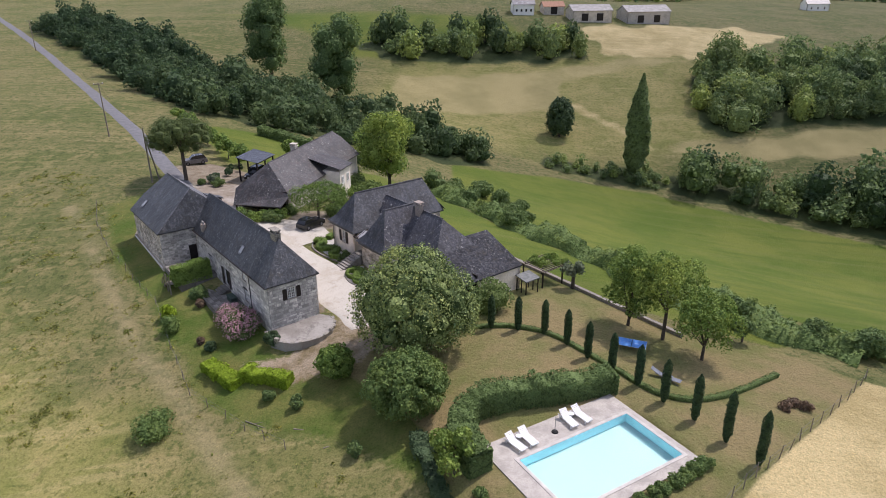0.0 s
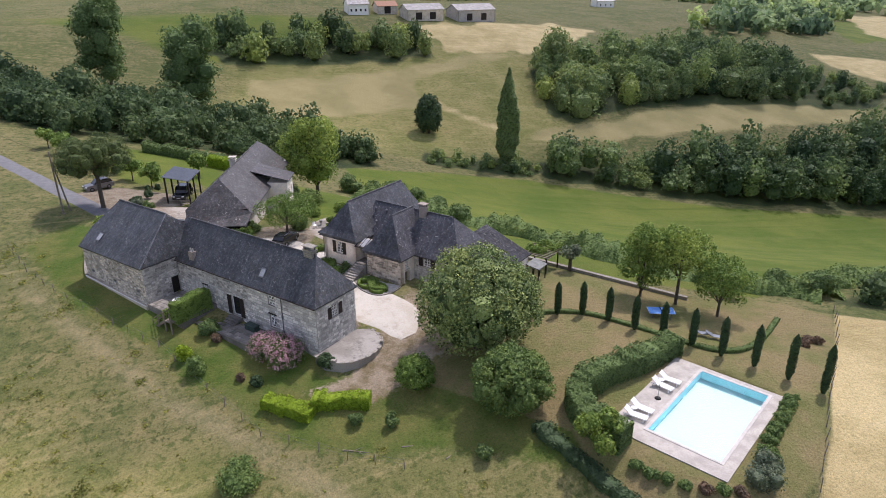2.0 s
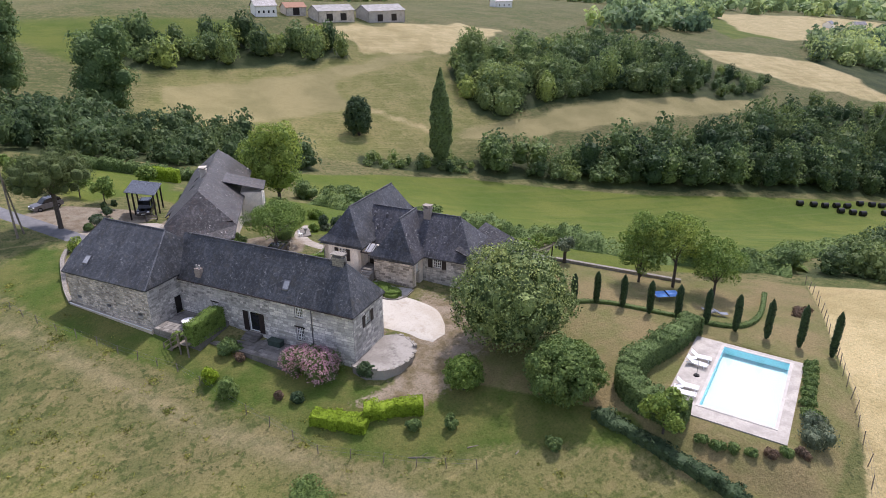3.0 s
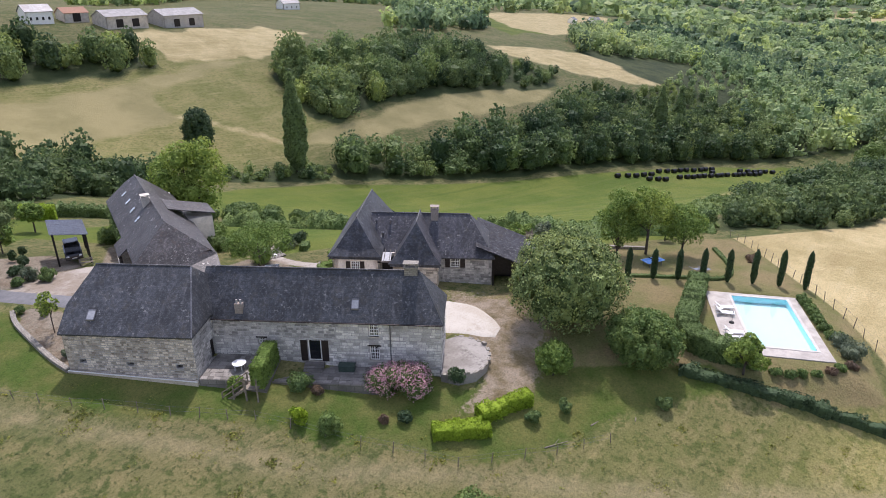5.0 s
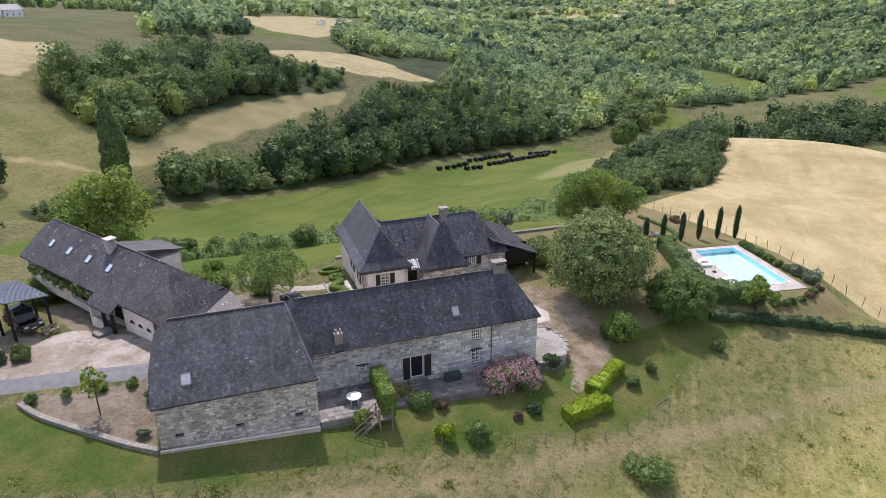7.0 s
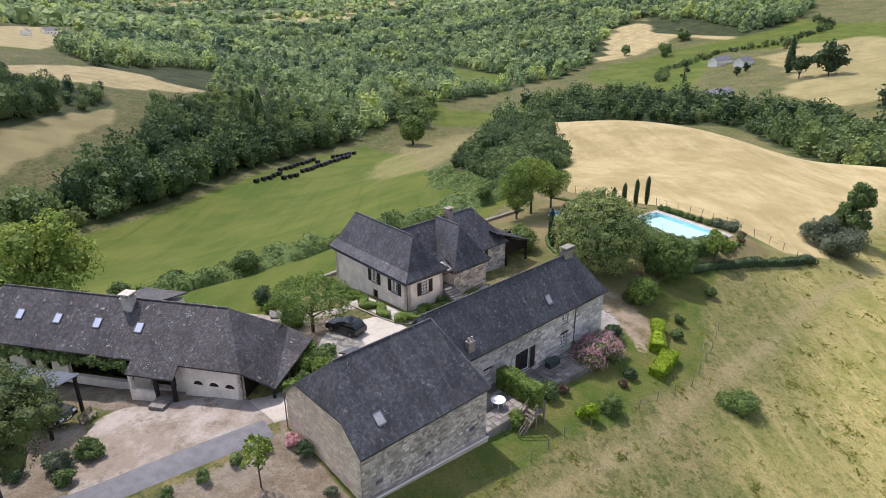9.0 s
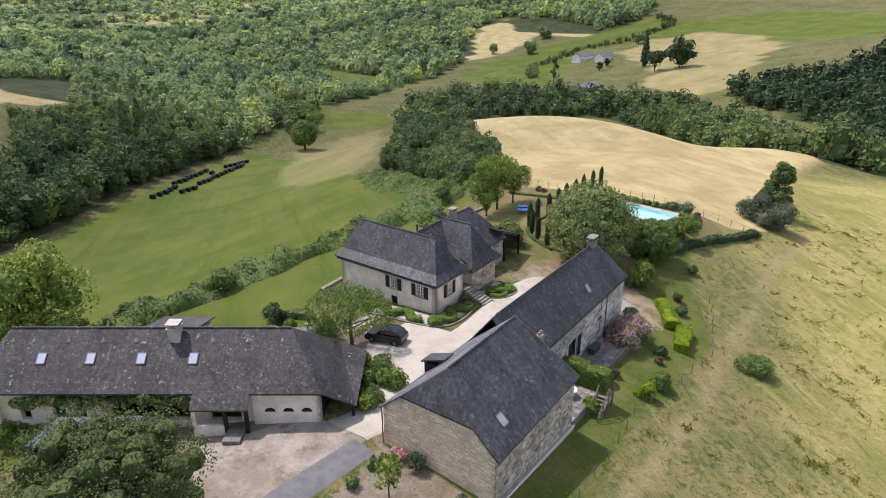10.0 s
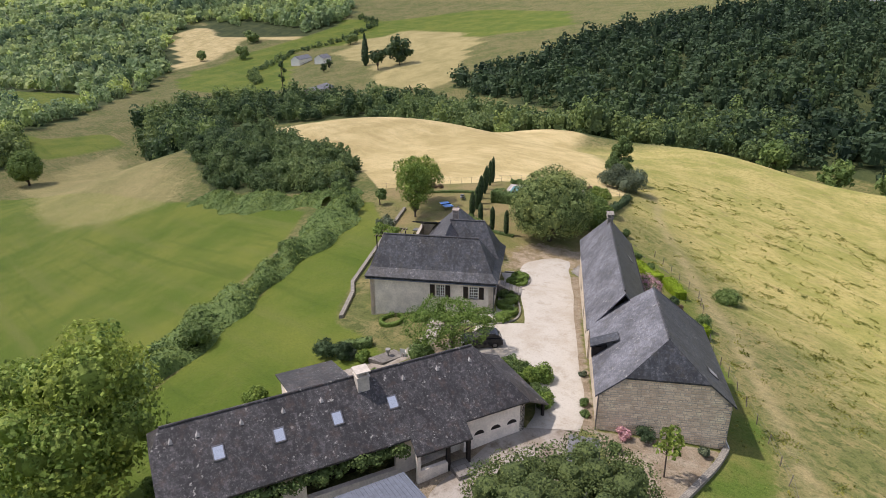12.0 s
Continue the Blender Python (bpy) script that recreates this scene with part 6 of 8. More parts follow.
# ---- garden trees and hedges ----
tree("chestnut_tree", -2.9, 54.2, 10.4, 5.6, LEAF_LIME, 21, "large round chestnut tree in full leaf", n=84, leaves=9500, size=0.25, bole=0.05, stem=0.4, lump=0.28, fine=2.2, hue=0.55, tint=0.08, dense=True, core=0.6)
tree("round_tree", -3.2, 45.4, 5.4, 3.6, LEAF_OAK, 22, "low round broadleaf tree on the lawn", n=90, leaves=5000, size=0.2, bole=0.02, stem=0.2, lump=0.19, fine=1.9, hue=0.45, dense=True, core=0.64)
tree("small_tree", 0.6, 37.3, 4.0, 2.3, LEAF_BRIGHT, 23, "small airy tree beside the pool hedge", n=20, leaves=900, size=0.2, bole=0.3, stem=0.09, lump=0.22, fine=1.5, core=0.0, tint=0.4)
tree("ball_tree", -10.2, 50.8, 3.5, 1.85, LEAF_BRIGHT, 24, "clipped ball-shaped small tree on the lawn", n=40, leaves=2600, size=0.14, bole=0.12, stem=0.12, lump=0.26, fine=1.4, dense=True)
CYPRESS = "slim dark cypress standing in a curved row"
for k, (x, y, h) in enumerate(((23.3, 38.2, 4.9), (21.75, 40.6, 4.7), (20.2, 43.1, 4.4), (18.4, 45.4, 4.2), (16.9, 47.8, 4.1), (15.1, 50.0, 4.0), (13.4, 52.3, 3.9), (11.9, 54.8, 3.9), (10.0, 56.9, 3.9), (7.4, 57.6, 3.8), (4.7, 57.9, 3.8), (2.2, 57.6, 3.8))):
    spindle("cypress_tree", x, y, h * 1.03, 0.33, LEAF_CYPRESS, 40 + k, CYPRESS, "cypresses round the lawn", 2600, 0.065, full=0.72, power=2.6)
BOX_LINE = smooth_line([(1.0, 57.4), (4.8, 58.3), (8.2, 58.0), (11.0, 56.6), (13.6, 53.0), (16.0, 49.6), (17.4, 47.2), (19.1, 46.0), (21.6, 45.9), (25.5, 47.6), (31.2, 51.6)])
hedge("box_hedge", BOX_LINE, 0.5, 0.45, LEAF_HEDGE, 60, "low clipped box hedge curving along the cypresses", 90, 0.07)
hedge("pool_hedge", smooth_line([(14.4, 47.4), (10.2, 46.0), (5.4, 44.8), (2.2, 43.8), (1.0, 41.4), (1.5, 38.8), (2.5, 36.8)]), 2.0, 2.1, LEAF_HEDGE, 61, "tall clipped hedge screening the pool", 55, 0.13, 0.12)
hedge("gold_hedge", [(-23.3, 54.0), (-19.5, 50.9)], 1.5, 1.15, LEAF_GOLD, 62, "yellow-green clipped hedge on the lawn", 90, 0.1, 0.2)
hedge("gold_hedge", [(-19.2, 52.3), (-14.4, 50.5)], 1.3, 1.15, LEAF_GOLD, 63, "yellow-green clipped hedge on the lawn", 90, 0.1, 0.2)
hedge("terrace_hedge", [at_barn(-15.5, -4.9), at_barn(-15.5, -0.6)], 1.15, 2.3, LEAF_BRIGHT, 64, "tall clipped green hedge beside the patio", 90, 0.1, base=0.7)
tree("garden_tree", 22.2, 57.4, 9.4, 4.3, LEAF_SUNNY, 25, "light spreading tree shading the lawn", n=50, leaves=3200, size=0.2, bole=0.36, stem=0.16, lump=0.2, fine=1.9, core=0.0, hue=0.45, flat=0.9)
tree("garden_tree", 19.4, 60.2, 9.4, 3.1, LEAF_BRIGHT, 26, "dense green tree beside the lawn", n=50, leaves=3000, size=0.2, bole=0.08, stem=0.15, lump=0.26, fine=1.9, core=0.3, hue=0.45)
tree("garden_tree", 24.8, 53.6, 7.2, 3.4, LEAF_BRIGHT, 27, "bright green round garden tree", n=44, leaves=3000, size=0.19, bole=0.2, stem=0.14, lump=0.25, fine=1.8, core=0.25, hue=0.45)
tree("umbrella_maple", -18.0, 87.0, 5.4, 4.8, LEAF_BOX, 28, "low spreading tree in the courtyard bed", n=70, leaves=4600, size=0.18, bole=0.36, stem=0.16, lump=0.2, flat=0.65, fine=2.2, core=0.0, tint=0.1, hue=0.45)
tree("umbrella_pine", -42.6, 102.8, 10.6, 6.2, LEAF_PINE, 29, "flat-headed umbrella pine beside the lane", n=90, leaves=4200, size=0.2, bole=0.44, stem=0.26, lump=0.19, tint=0.2, fine=3.1, core=0.6, hue=0.4)
tree("walnut_tree", -10.3, 117.0, 15.2, 6.5, LEAF_SUNNY, 30, "tall open light green tree behind the longhouse", n=30, leaves=5600, size=0.27, bole=0.16, stem=0.3, lump=0.32, fine=1.5, core=0.6, hue=0.55, tint=0.2)
spindle("poplar_tree", 55.6, 183.8, 29.5, 3.1, LEAF_FOREST, 70, "tall slender poplar beside the brook", "", 9000, 0.36, full=0.45, power=1.6)
tree("tall_tree", -57.4, 222.0, 29.0, 7.0, LEAF_HEDGE, 34, "tall tree standing above the bushes", n=44, leaves=8000, size=0.34, bole=0.02, lump=0.4, hue=0.4, tint=0.05)
tree("tall_tree", -32.9, 208.1, 27.0, 8.3, LEAF_HEDGE, 35, "tall tree standing above the bushes", n=44, leaves=8000, size=0.34, bole=0.02, lump=0.4, hue=0.4, tint=0.05)
tree("field_tree", 37.2, 206.5, 13.0, 4.6, LEAF_DARK, 31, "single dark tree in the dry field", n=70, leaves=5200, size=0.28, bole=0.0, lump=0.26, dense=True, hue=0.4)
tree("field_oak", 282.4, 71.5, 16.5, 7.4, LEAF_OAK, 32, "wide oak at the edge of the valley meadow", n=70, leaves=5200, size=0.36, bole=0.12, stem=0.5, lump=0.24, dense=True)
tree("conifer", 16.0, 7.5, 9.5, 2.9, LEAF_HEDGE, 33, "pointed dark conifer beside bushes on the slope", n=40, leaves=3600, size=0.25, bole=0.0, lump=0.28, fine=1.4)
shrub("bush", 9.5, 13.5, 3.4, 4.0, LEAF_GREY, 80, "large grey-green bush on the slope", leaves=2600, size=0.2, n=14)
shrub("bush", 13.0, 15.0, 2.8, 4.6, LEAF_GREY, 81, "large grey-green bush on the slope", leaves=2200, size=0.2, n=12)
shrub("hydrangea_bush", *at_barn(-3.5, -2.1), 2.0, 2.5, LEAF_HEDGE, 82, "wide hydrangea full of pink flowers by the barn wall", leaves=3200, size=0.12, n=34, flowers=PETALS, z=-1.2, rx=2.0, turn=-51.7)
shrub("large_bush", *at_barn(11.0, 20.5), 2.7, 2.6, LEAF_HEDGE, 83, "broad rounded dark bush by the manor", leaves=2200, size=0.16, n=14, tint=0.5)
LAWN_SHRUBS = (("yellow_shrub", -30.4, 62.6, 1.0, 1.3, LEAF_GOLD, "small yellow-green shrub on the lawn"), ("leafy_shrub", -29.2, 60.2, 1.4, 1.5, LEAF_OAK, "loose green shrub on the lawn"),
               ("pink_shrub", -25.2, 57.8, 0.5, 0.7, LEAF_RUST, "small dusky pink shrub"), ("dark_shrub", -23.8, 56.7, 0.75, 0.8, LEAF_DARK, "small spiky dark shrub"),
               ("dark_shrub", *at_barn(1.4, -0.6), 1.0, 1.3, LEAF_DARK, "rounded dark shrub at the barn corner"), ("leafy_shrub", -13.2, 47.5, 0.7, 1.3, LEAF_HEDGE, "upright green shrub on the lawn"),
               ("leafy_shrub", -16.0, 48.9, 0.75, 1.2, LEAF_HEDGE, "upright green shrub behind the gold hedge"), ("leafy_shrub", -7.2, 41.2, 0.7, 1.3, LEAF_HEDGE, "small shrub beside a fallen branch"),
               ("field_bush", -26.0, 46.8, 2.0, 0.42, LEAF_OAK, "wild bush in the dry meadow"), ("leafy_shrub", -9.6, 52.0, 1.0, 1.0, LEAF_HEDGE, "low round shrub under the clipped tree"),
               ("dark_shrub", *at_barn(-12.3, -3.4), 1.3, 1.2, LEAF_HEDGE, "rounded shrub below the terrace"), ("pink_shrub", *at_barn(-10.6, -3.7), 0.6, 0.7, LEAF_RUST, "small brownish pink shrub below the terrace"),
               ("dark_shrub", *at_barn(-17.6, -4.3), 0.9, 1.1, LEAF_BRIGHT, "shrub at the patio edge"))
for k, (name, x, y, r, h, m, label) in enumerate(LAWN_SHRUBS):
    shrub(name, x, y, r, h, m, 100 + k, label, leaves=int(500 + 500 * r), size=0.12)
BORDER = ((18.9, 37.5, 0.7), (18.0, 36.9, 0.75), (17.1, 36.2, 0.7), (16.2, 35.6, 0.75), (15.2, 35.0, 0.7), (14.3, 34.4, 0.65), (13.3, 33.7, 0.75), (12.3, 33.0, 0.7), (10.9, 31.6, 1.3), (9.6, 30.4, 1.5), (7.6, 30.2, 0.6), (6.6, 30.8, 0.55), (5.6, 31.3, 0.55), (4.6, 32.2, 0.5), (3.7, 33.1, 0.6), (3.0, 34.0, 0.6), (2.4, 35.0, 0.65), (11.8, 32.2, 0.9))
for k, (x, y, r) in enumerate(BORDER):
    pinkish = k in (10, 12)
    shrub("border_shrub", x, y, r, r * 0.95, LEAF_RUST if pinkish else (LEAF_GREY if k in (8, 9) else LEAF_BRAMBLE), 130 + k, "faded pink flowering border shrub" if pinkish else "low rounded border shrub by the pool deck", leaves=600, size=0.11, group="pool border")
for k, (x, y) in enumerate(((29.2, 46.0), (30.2, 46.6), (31.0, 46.2))):
    shrub("rose_bush", x, y, 0.65, 0.6, LEAF_RUST, 150 + k, "dull reddish bush on the dry lawn", leaves=400, size=0.1)
hedge("garden_hedge", [(-7.4, 92.4), (-9.5, 90.2)], 1.0, 0.9, LEAF_HEDGE, 68, "low clipped hedge behind the longhouse garden", 60, 0.11)
hedge("meadow_hedge", smooth_line([(-2.4, 42.0), (-1.0, 37.6), (0.2, 33.8), (1.8, 29.0), (3.4, 24.8), (6.0, 20.0)]), 1.0, 0.85, LEAF_DARK, 65, "low dark hedge between lawn and meadow", 60, 0.12, 0.4)
hedge("rear_hedge", [(-41.0, 143.5), (-32.0, 141.0), (-26.0, 140.0), (-19.0, 138.5), (-14.0, 136.0)], 2.4, 2.0, LEAF_HEDGE, 66, "long hedge behind the longhouse", 30, 0.18, 0.2)
hedge("rear_hedge", [(-29.0, 137.2), (-24.6, 135.4)], 2.0, 2.3, LEAF_GOLD, 67, "bright clipped hedge block behind the longhouse", 45, 0.15)
tree("small_tree", -30.4, 125.6, 4.4, 1.7, LEAF_BRIGHT, 55, "small round tree on the lawn behind the carport", n=30, leaves=1500, size=0.2, bole=0.4, stem=0.1, lump=0.25, dense=True)
for k, (x, y, r, h) in enumerate(((-23.0, 114.2, 1.8, 2.6), (-25.4, 112.2, 1.5, 2.2), (-20.4, 116.2, 2.2, 3.0), (-17.4, 118.6, 2.0, 2.6))):
    shrub("leafy_shrub", x, y, r, h, LEAF_OAK if k % 2 else LEAF_BRIGHT, 400 + k, "broad leafy shrub at the end of the longhouse", leaves=1500, size=0.15, n=16)
tree("small_tree", *at_barn(-37.2, 0.9), 4.3, 1.1, LEAF_SUNNY, 36, "young tree with thin crown in the gravel bed", n=16, leaves=420, size=0.15, bole=0.42, stem=0.05, lump=0.34, core=0.0)
for k, (s, d) in enumerate(((-35.2, 4.1), (-37.4, 4.0), (-39.9, 3.7), (-42.4, 3.6))):
    shrub("box_ball", *at_barn(s, d), 0.52, 0.95, LEAF_HEDGE, 160 + k, "clipped box ball in the gravel bed", leaves=700, size=0.07, n=14, group="box balls by the lane")
for k, (s, d, r, m) in enumerate(((-31.0, 6.0, 0.4, LEAF_HEDGE), (-29.5, 6.0, 0.45, LEAF_HEDGE), (-24.8, 5.95, 0.35, LEAF_GREY), (-33.4, 3.4, 0.6, PETALS), (-33.5, 1.8, 0.8, LEAF_DARK), (-33.9, -2.4, 0.5, LEAF_GREY))):
    shrub("wall_shrub", *at_barn(s, d), r, r * 1.5, m, 170 + k, "small shrub at the foot of the barn wall", leaves=420, size=0.09)
for k, (x, y, r) in enumerate(((-26.4, 84.6, 1.3), (-24.6, 85.2, 1.2), (-23.6, 86.8, 1.3), (-22.4, 88.8, 1.2), (-25.2, 87.0, 1.1), (-23.6, 85.0, 0.95), (-26.0, 85.4, 0.95), (-28.1, 86.5, 0.95), (-29.2, 87.4, 0.95))):
    shrub("bed_shrub", x, y, r, r * 1.1, LEAF_HEDGE if k % 2 else LEAF_BRIGHT, 180 + k, "dense shrub in the bed between the longhouse and the drive", leaves=900, size=0.12)
for k, (x, y, r, h, m) in enumerate(((-7.0, 94.0, 1.3, 1.8, LEAF_DARK), (-9.4, 93.0, 0.9, 1.2, LEAF_GREY), (-11.2, 92.6, 0.8, 1.1, LEAF_BRIGHT), (-13.2, 97.4, 1.4, 1.0, LEAF_BRIGHT), (-13.4, 100.4, 1.6, 1.0, LEAF_BRIGHT), (-36.6, 100.4, 1.0, 1.3, LEAF_HEDGE), (-37.8, 101.8, 1.1, 1.4, LEAF_GREY), (-39.2, 100.6, 0.8, 1.0, LEAF_HEDGE), (-38.4, 104.4, 0.9, 1.0, LEAF_DARK), (-37.0, 106.8, 0.8, 1.3, LEAF_DARK), (-36.0, 110.6, 0.5, 1.9, LEAF_CYPRESS), (-37.2, 109.6, 0.5, 1.7, LEAF_CYPRESS), (-12.0, 112.8, 1.2, 1.4, LEAF_BRIGHT), (-20.6, 117.0, 1.4, 2.2, LEAF_GREY))):
    shrub("garden_shrub", x, y, r, h, m, 200 + k, "garden shrub in the bed beside the longhouse", leaves=700, size=0.13)
for k, (x, y, r, h, m) in enumerate(((-15.8, 110.7, 2.0, 2.6, LEAF_HEDGE), (-12.5, 107.7, 1.9, 2.4, LEAF_OAK), (-16.8, 98.6, 1.5, 1.9, LEAF_HEDGE), (-8.2, 102.4, 1.3, 1.6, LEAF_BRIGHT), (-14.4, 104.2, 1.7, 2.0, LEAF_OAK), (-16.6, 103.0, 1.6, 2.0, LEAF_BRIGHT), (-18.6, 112.6, 1.8, 2.4, LEAF_OAK), (-16.2, 94.8, 1.2, 1.5, LEAF_OAK))):
    shrub("leafy_shrub", x, y, r, h, m, 420 + k, "dense leafy shrub in the garden beside the longhouse", leaves=1300, size=0.15, n=16, tint=0.35)
shrub("clipped_bush", -16.2, 89.4, 1.5, 1.9, LEAF_BRAMBLE, 431, "rounded brown-green bush beside the gravel path", leaves=1800, size=0.09, n=26, tint=0.1)
shrub("clipped_bush", -9.5, 93.6, 0.9, 2.6, LEAF_DARK, 432, "tall clipped dark shrub beside the hedge", leaves=1500, size=0.09, n=24, tint=0.1)
for k in range(7):
    x, y = -57.0 + k * 3.3, 139.5 - k * 4.2
    tree("lane_tree", x, y, 4.0, 1.9, LEAF_BRIGHT, 220 + k, "small pale tree in a row along the lane", n=8, leaves=600, size=0.22, bole=0.35, stem=0.08, group="trees along the lane")
tree("orchard_tree", 32.4, 63.6, 3.4, 1.5, LEAF_HEDGE, 37, "small orchard tree on the grass", n=8, leaves=700, size=0.16, bole=0.35, stem=0.1)
tree("orchard_tree", 31.0, 58.6, 3.0, 1.4, LEAF_HEDGE, 38, "small orchard tree on the grass", n=8, leaves=700, size=0.16, bole=0.35, stem=0.1)
tree("pollard_tree", *at_barn(11.5, 33.0), 3.6, 1.4, LEAF_GREY, 39, "knotty pollarded tree beside the low wall", n=8, leaves=350, size=0.18, bole=0.55, stem=0.2)
for k, (x, y, h, r, m) in enumerate(((444, -150, 22, 3.2, LEAF_DARK), (403, -243, 24, 12, LEAF_DARK), (412, -226, 17, 8, LEAF_DARK), (634, -207, 14, 8, LEAF_FOREST), (672, -177, 12, 6, LEAF_FOREST), (40, -142, 14, 7, LEAF_OAK), (18, -143, 13, 6, LEAF_OAK), (-2, -150, 14, 7, LEAF_OAK), (466, -205, 8, 3, LEAF_DARK), (480, -220, 8, 3, LEAF_DARK), (700, -255, 14, 9, LEAF_FOREST), (560, -300, 12, 7, LEAF_FOREST))):
    tree("field_tree", x, y, h, r, m, 240 + k, "single tree in the far fields", n=12, leaves=500, size=r * 0.13, bole=0.1, stem=0.4)
spindle("poplar_tree", 444, -236, 28, 3.0, LEAF_DARK, 71, "slender dark poplar beside the far farm", "", 700, 1.0)
for k, (x, y) in enumerate(((232, 150), (243, 146))):
    spindle("poplar_tree", x, y, 26, 3.2, LEAF_FOREST, 72 + k, "slender poplar rising from the forest", "", 1200, 0.8)

for k, (x, y, r, h) in enumerate(((11.3, 100.4, 2.3, 3.2), (13.0, 104.0, 1.6, 2.4), (10.5, 110.0, 2.0, 2.6), (20.5, 92.0, 1.3, 1.6), (28.0, 79.0, 1.4, 1.6), (5.0, 121.0, 2.4, 3.2), (-2.0, 131.0, 2.8, 3.4), (8.0, 134.0, 2.6, 3.2), (16.0, 128.0, 1.8, 2.4), (40.0, 61.0, 1.8, 2.4), (44.0, 58.0, 2.0, 3.0), (7.8, 136.0, 2.6, 3.0), (12.2, 131.0, 2.2, 2.8), (13.6, 119.7, 1.8, 2.4), (15.4, 113.8, 1.6, 2.0), (1.5, 125.0, 2.6, 3.4), (2.0, 128.5, 2.4, 3.0))):
    shrub("hedgerow_bush", x, y, r, h, LEAF_HEDGE, 320 + k, "dark round bush in the hedgerow", leaves=1100, size=0.2, n=12, group="hedgerow bushes")

# clipped box in the manor's beds
for edge, foot in ((((-16.4, 21.5), (-16.2, 16.0), (-15.4, 12.8), (-12.5, 12.1), (-8.4, 13.0)), ((-13.3, 21.5), (-13.3, 16.0), (-13.2, 15.0), (-11.0, 15.0), (-8.4, 15.0))),
                   (((-6.2, 12.8), (-4.8, 11.6), (-2.2, 11.5), (-1.3, 12.8), (-1.5, 14.6)), ((-6.2, 15.0), (-5.0, 15.0), (-3.5, 15.0), (-2.5, 15.0), (-1.6, 15.0)))):
    drape("gravel_bed", smooth_line([at_barn(*p) for p in edge]), smooth_line([at_barn(*p) for p in foot]), 0.045, BED_GRAVEL, "pale grey gravel bed at the manor's foot", "gravel bed", 4)
BOX = "clipped box shape in the gravel bed at the manor's foot"
for k, (s, d, r) in enumerate(((-15.0, 13.4, 0.55), (-9.1, 14.2, 0.7), (-8.9, 13.3, 0.5), (-14.6, 22.0, 0.6), (-11.4, 14.5, 0.4))):
    shrub("box_ball", *at_barn(s, d), r, r * 1.5, LEAF_HEDGE if k % 3 else LEAF_BRIGHT, 260 + k, BOX, leaves=500, size=0.08, n=12, group="box in the manor's beds")
SCROLLS = ((-15.6, 13.4, -9.2, 13.6, 0.75), (-15.3, 15.2, -15.3, 21.4, 0.55), (-5.6, 12.9, -2.0, 12.6, 0.6))
for k, (s0, d0, s1, d1, wave) in enumerate(SCROLLS):
    q = math.hypot(s1 - s0, d1 - d0)
    line = []
    for i in range(int(q / 0.25) + 1):
        t = i * 0.25 / q
        o = wave * math.sin(i * 0.25 * 2.0)
        line.append(at_barn(s0 + (s1 - s0) * t - (d1 - d0) / q * o, d0 + (d1 - d0) * t + (s1 - s0) / q * o))
    hedge("box_scroll", line, 0.92, 0.72, LEAF_BOX, 290 + k, "winding clipped box hedge in the manor's bed", 150, 0.05, group="box in the manor's beds")


def ring(s, d, r, n=10, part_of=1.0):
    return [at_barn(s + r * math.cos(2 * math.pi * part_of * k / n), d + r * math.sin(2 * math.pi * part_of * k / n)) for k in range(n + 1)]


for k, (s, d, r) in enumerate(((-4.6, 12.9, 1.1), (-2.9, 12.6, 0.9), (-15.2, 25.6, 1.2), (-14.8, 22.6, 0.8))):
    hedge("box_ring", ring(s, d, r, 12, 0.94), 0.4, 0.55, LEAF_BRIGHT if k < 2 else LEAF_BOX, 280 + k, "curled clipped box hedge at the manor's foot", 150, 0.05)


# ---- garden walls, terraces and fences ----
def stone_wall(name, line, width, height, material, label, cap=True, drop=0.6):
    s = Shape()
    left, right = sides(line, width)
    for k in range(len(line) - 1):
        z0, z1 = gz(*line[k]), gz(*line[k + 1])
        poly = [left[k], left[k + 1], right[k + 1], right[k]]
        zs = [z0, z1, z1, z0]
        s.prism([(p[0], p[1], z - drop) for p, z in zip(poly, zs)], (0, 0, height + drop))
    return solid(name, s, material, Matrix.Identity(4), label, "wall", kind="structure")


stone_wall("garden_wall", [(-1.1, 88.3), (3.1, 83.8)] + [at_barn(s, 33.4) for s in (-4, 4, 12, 19, 26)], 0.45, 0.42, WALL_STONE, "low dry stone wall at the edge of the garden")
stone_wall("bed_wall", smooth_line([at_barn(s, d) for s, d in ((-32.7, -4.3), (-35.2, -3.0), (-38.6, -0.6), (-41.6, 1.6), (-43.2, 3.6))]), 0.45, 0.35, WALL_STONE, "low rough stone wall round the gravel bed")
stone_wall("bed_edging", smooth_line([at_barn(s, d) for s, d in ((-16.6, 21.5), (-16.4, 16.0), (-15.6, 12.6), (-12.5, 11.9), (-8.6, 12.9))]), 0.18, 0.16, WALL_STONE, "stone edging of the manor's beds")
stone_wall("bed_edging", smooth_line([at_barn(s, d) for s, d in ((-6.2, 12.6), (-4.8, 11.4), (-2.2, 11.3), (-1.2, 12.8), (-1.3, 14.6))]), 0.18, 0.16, WALL_STONE, "stone edging of the manor's beds")
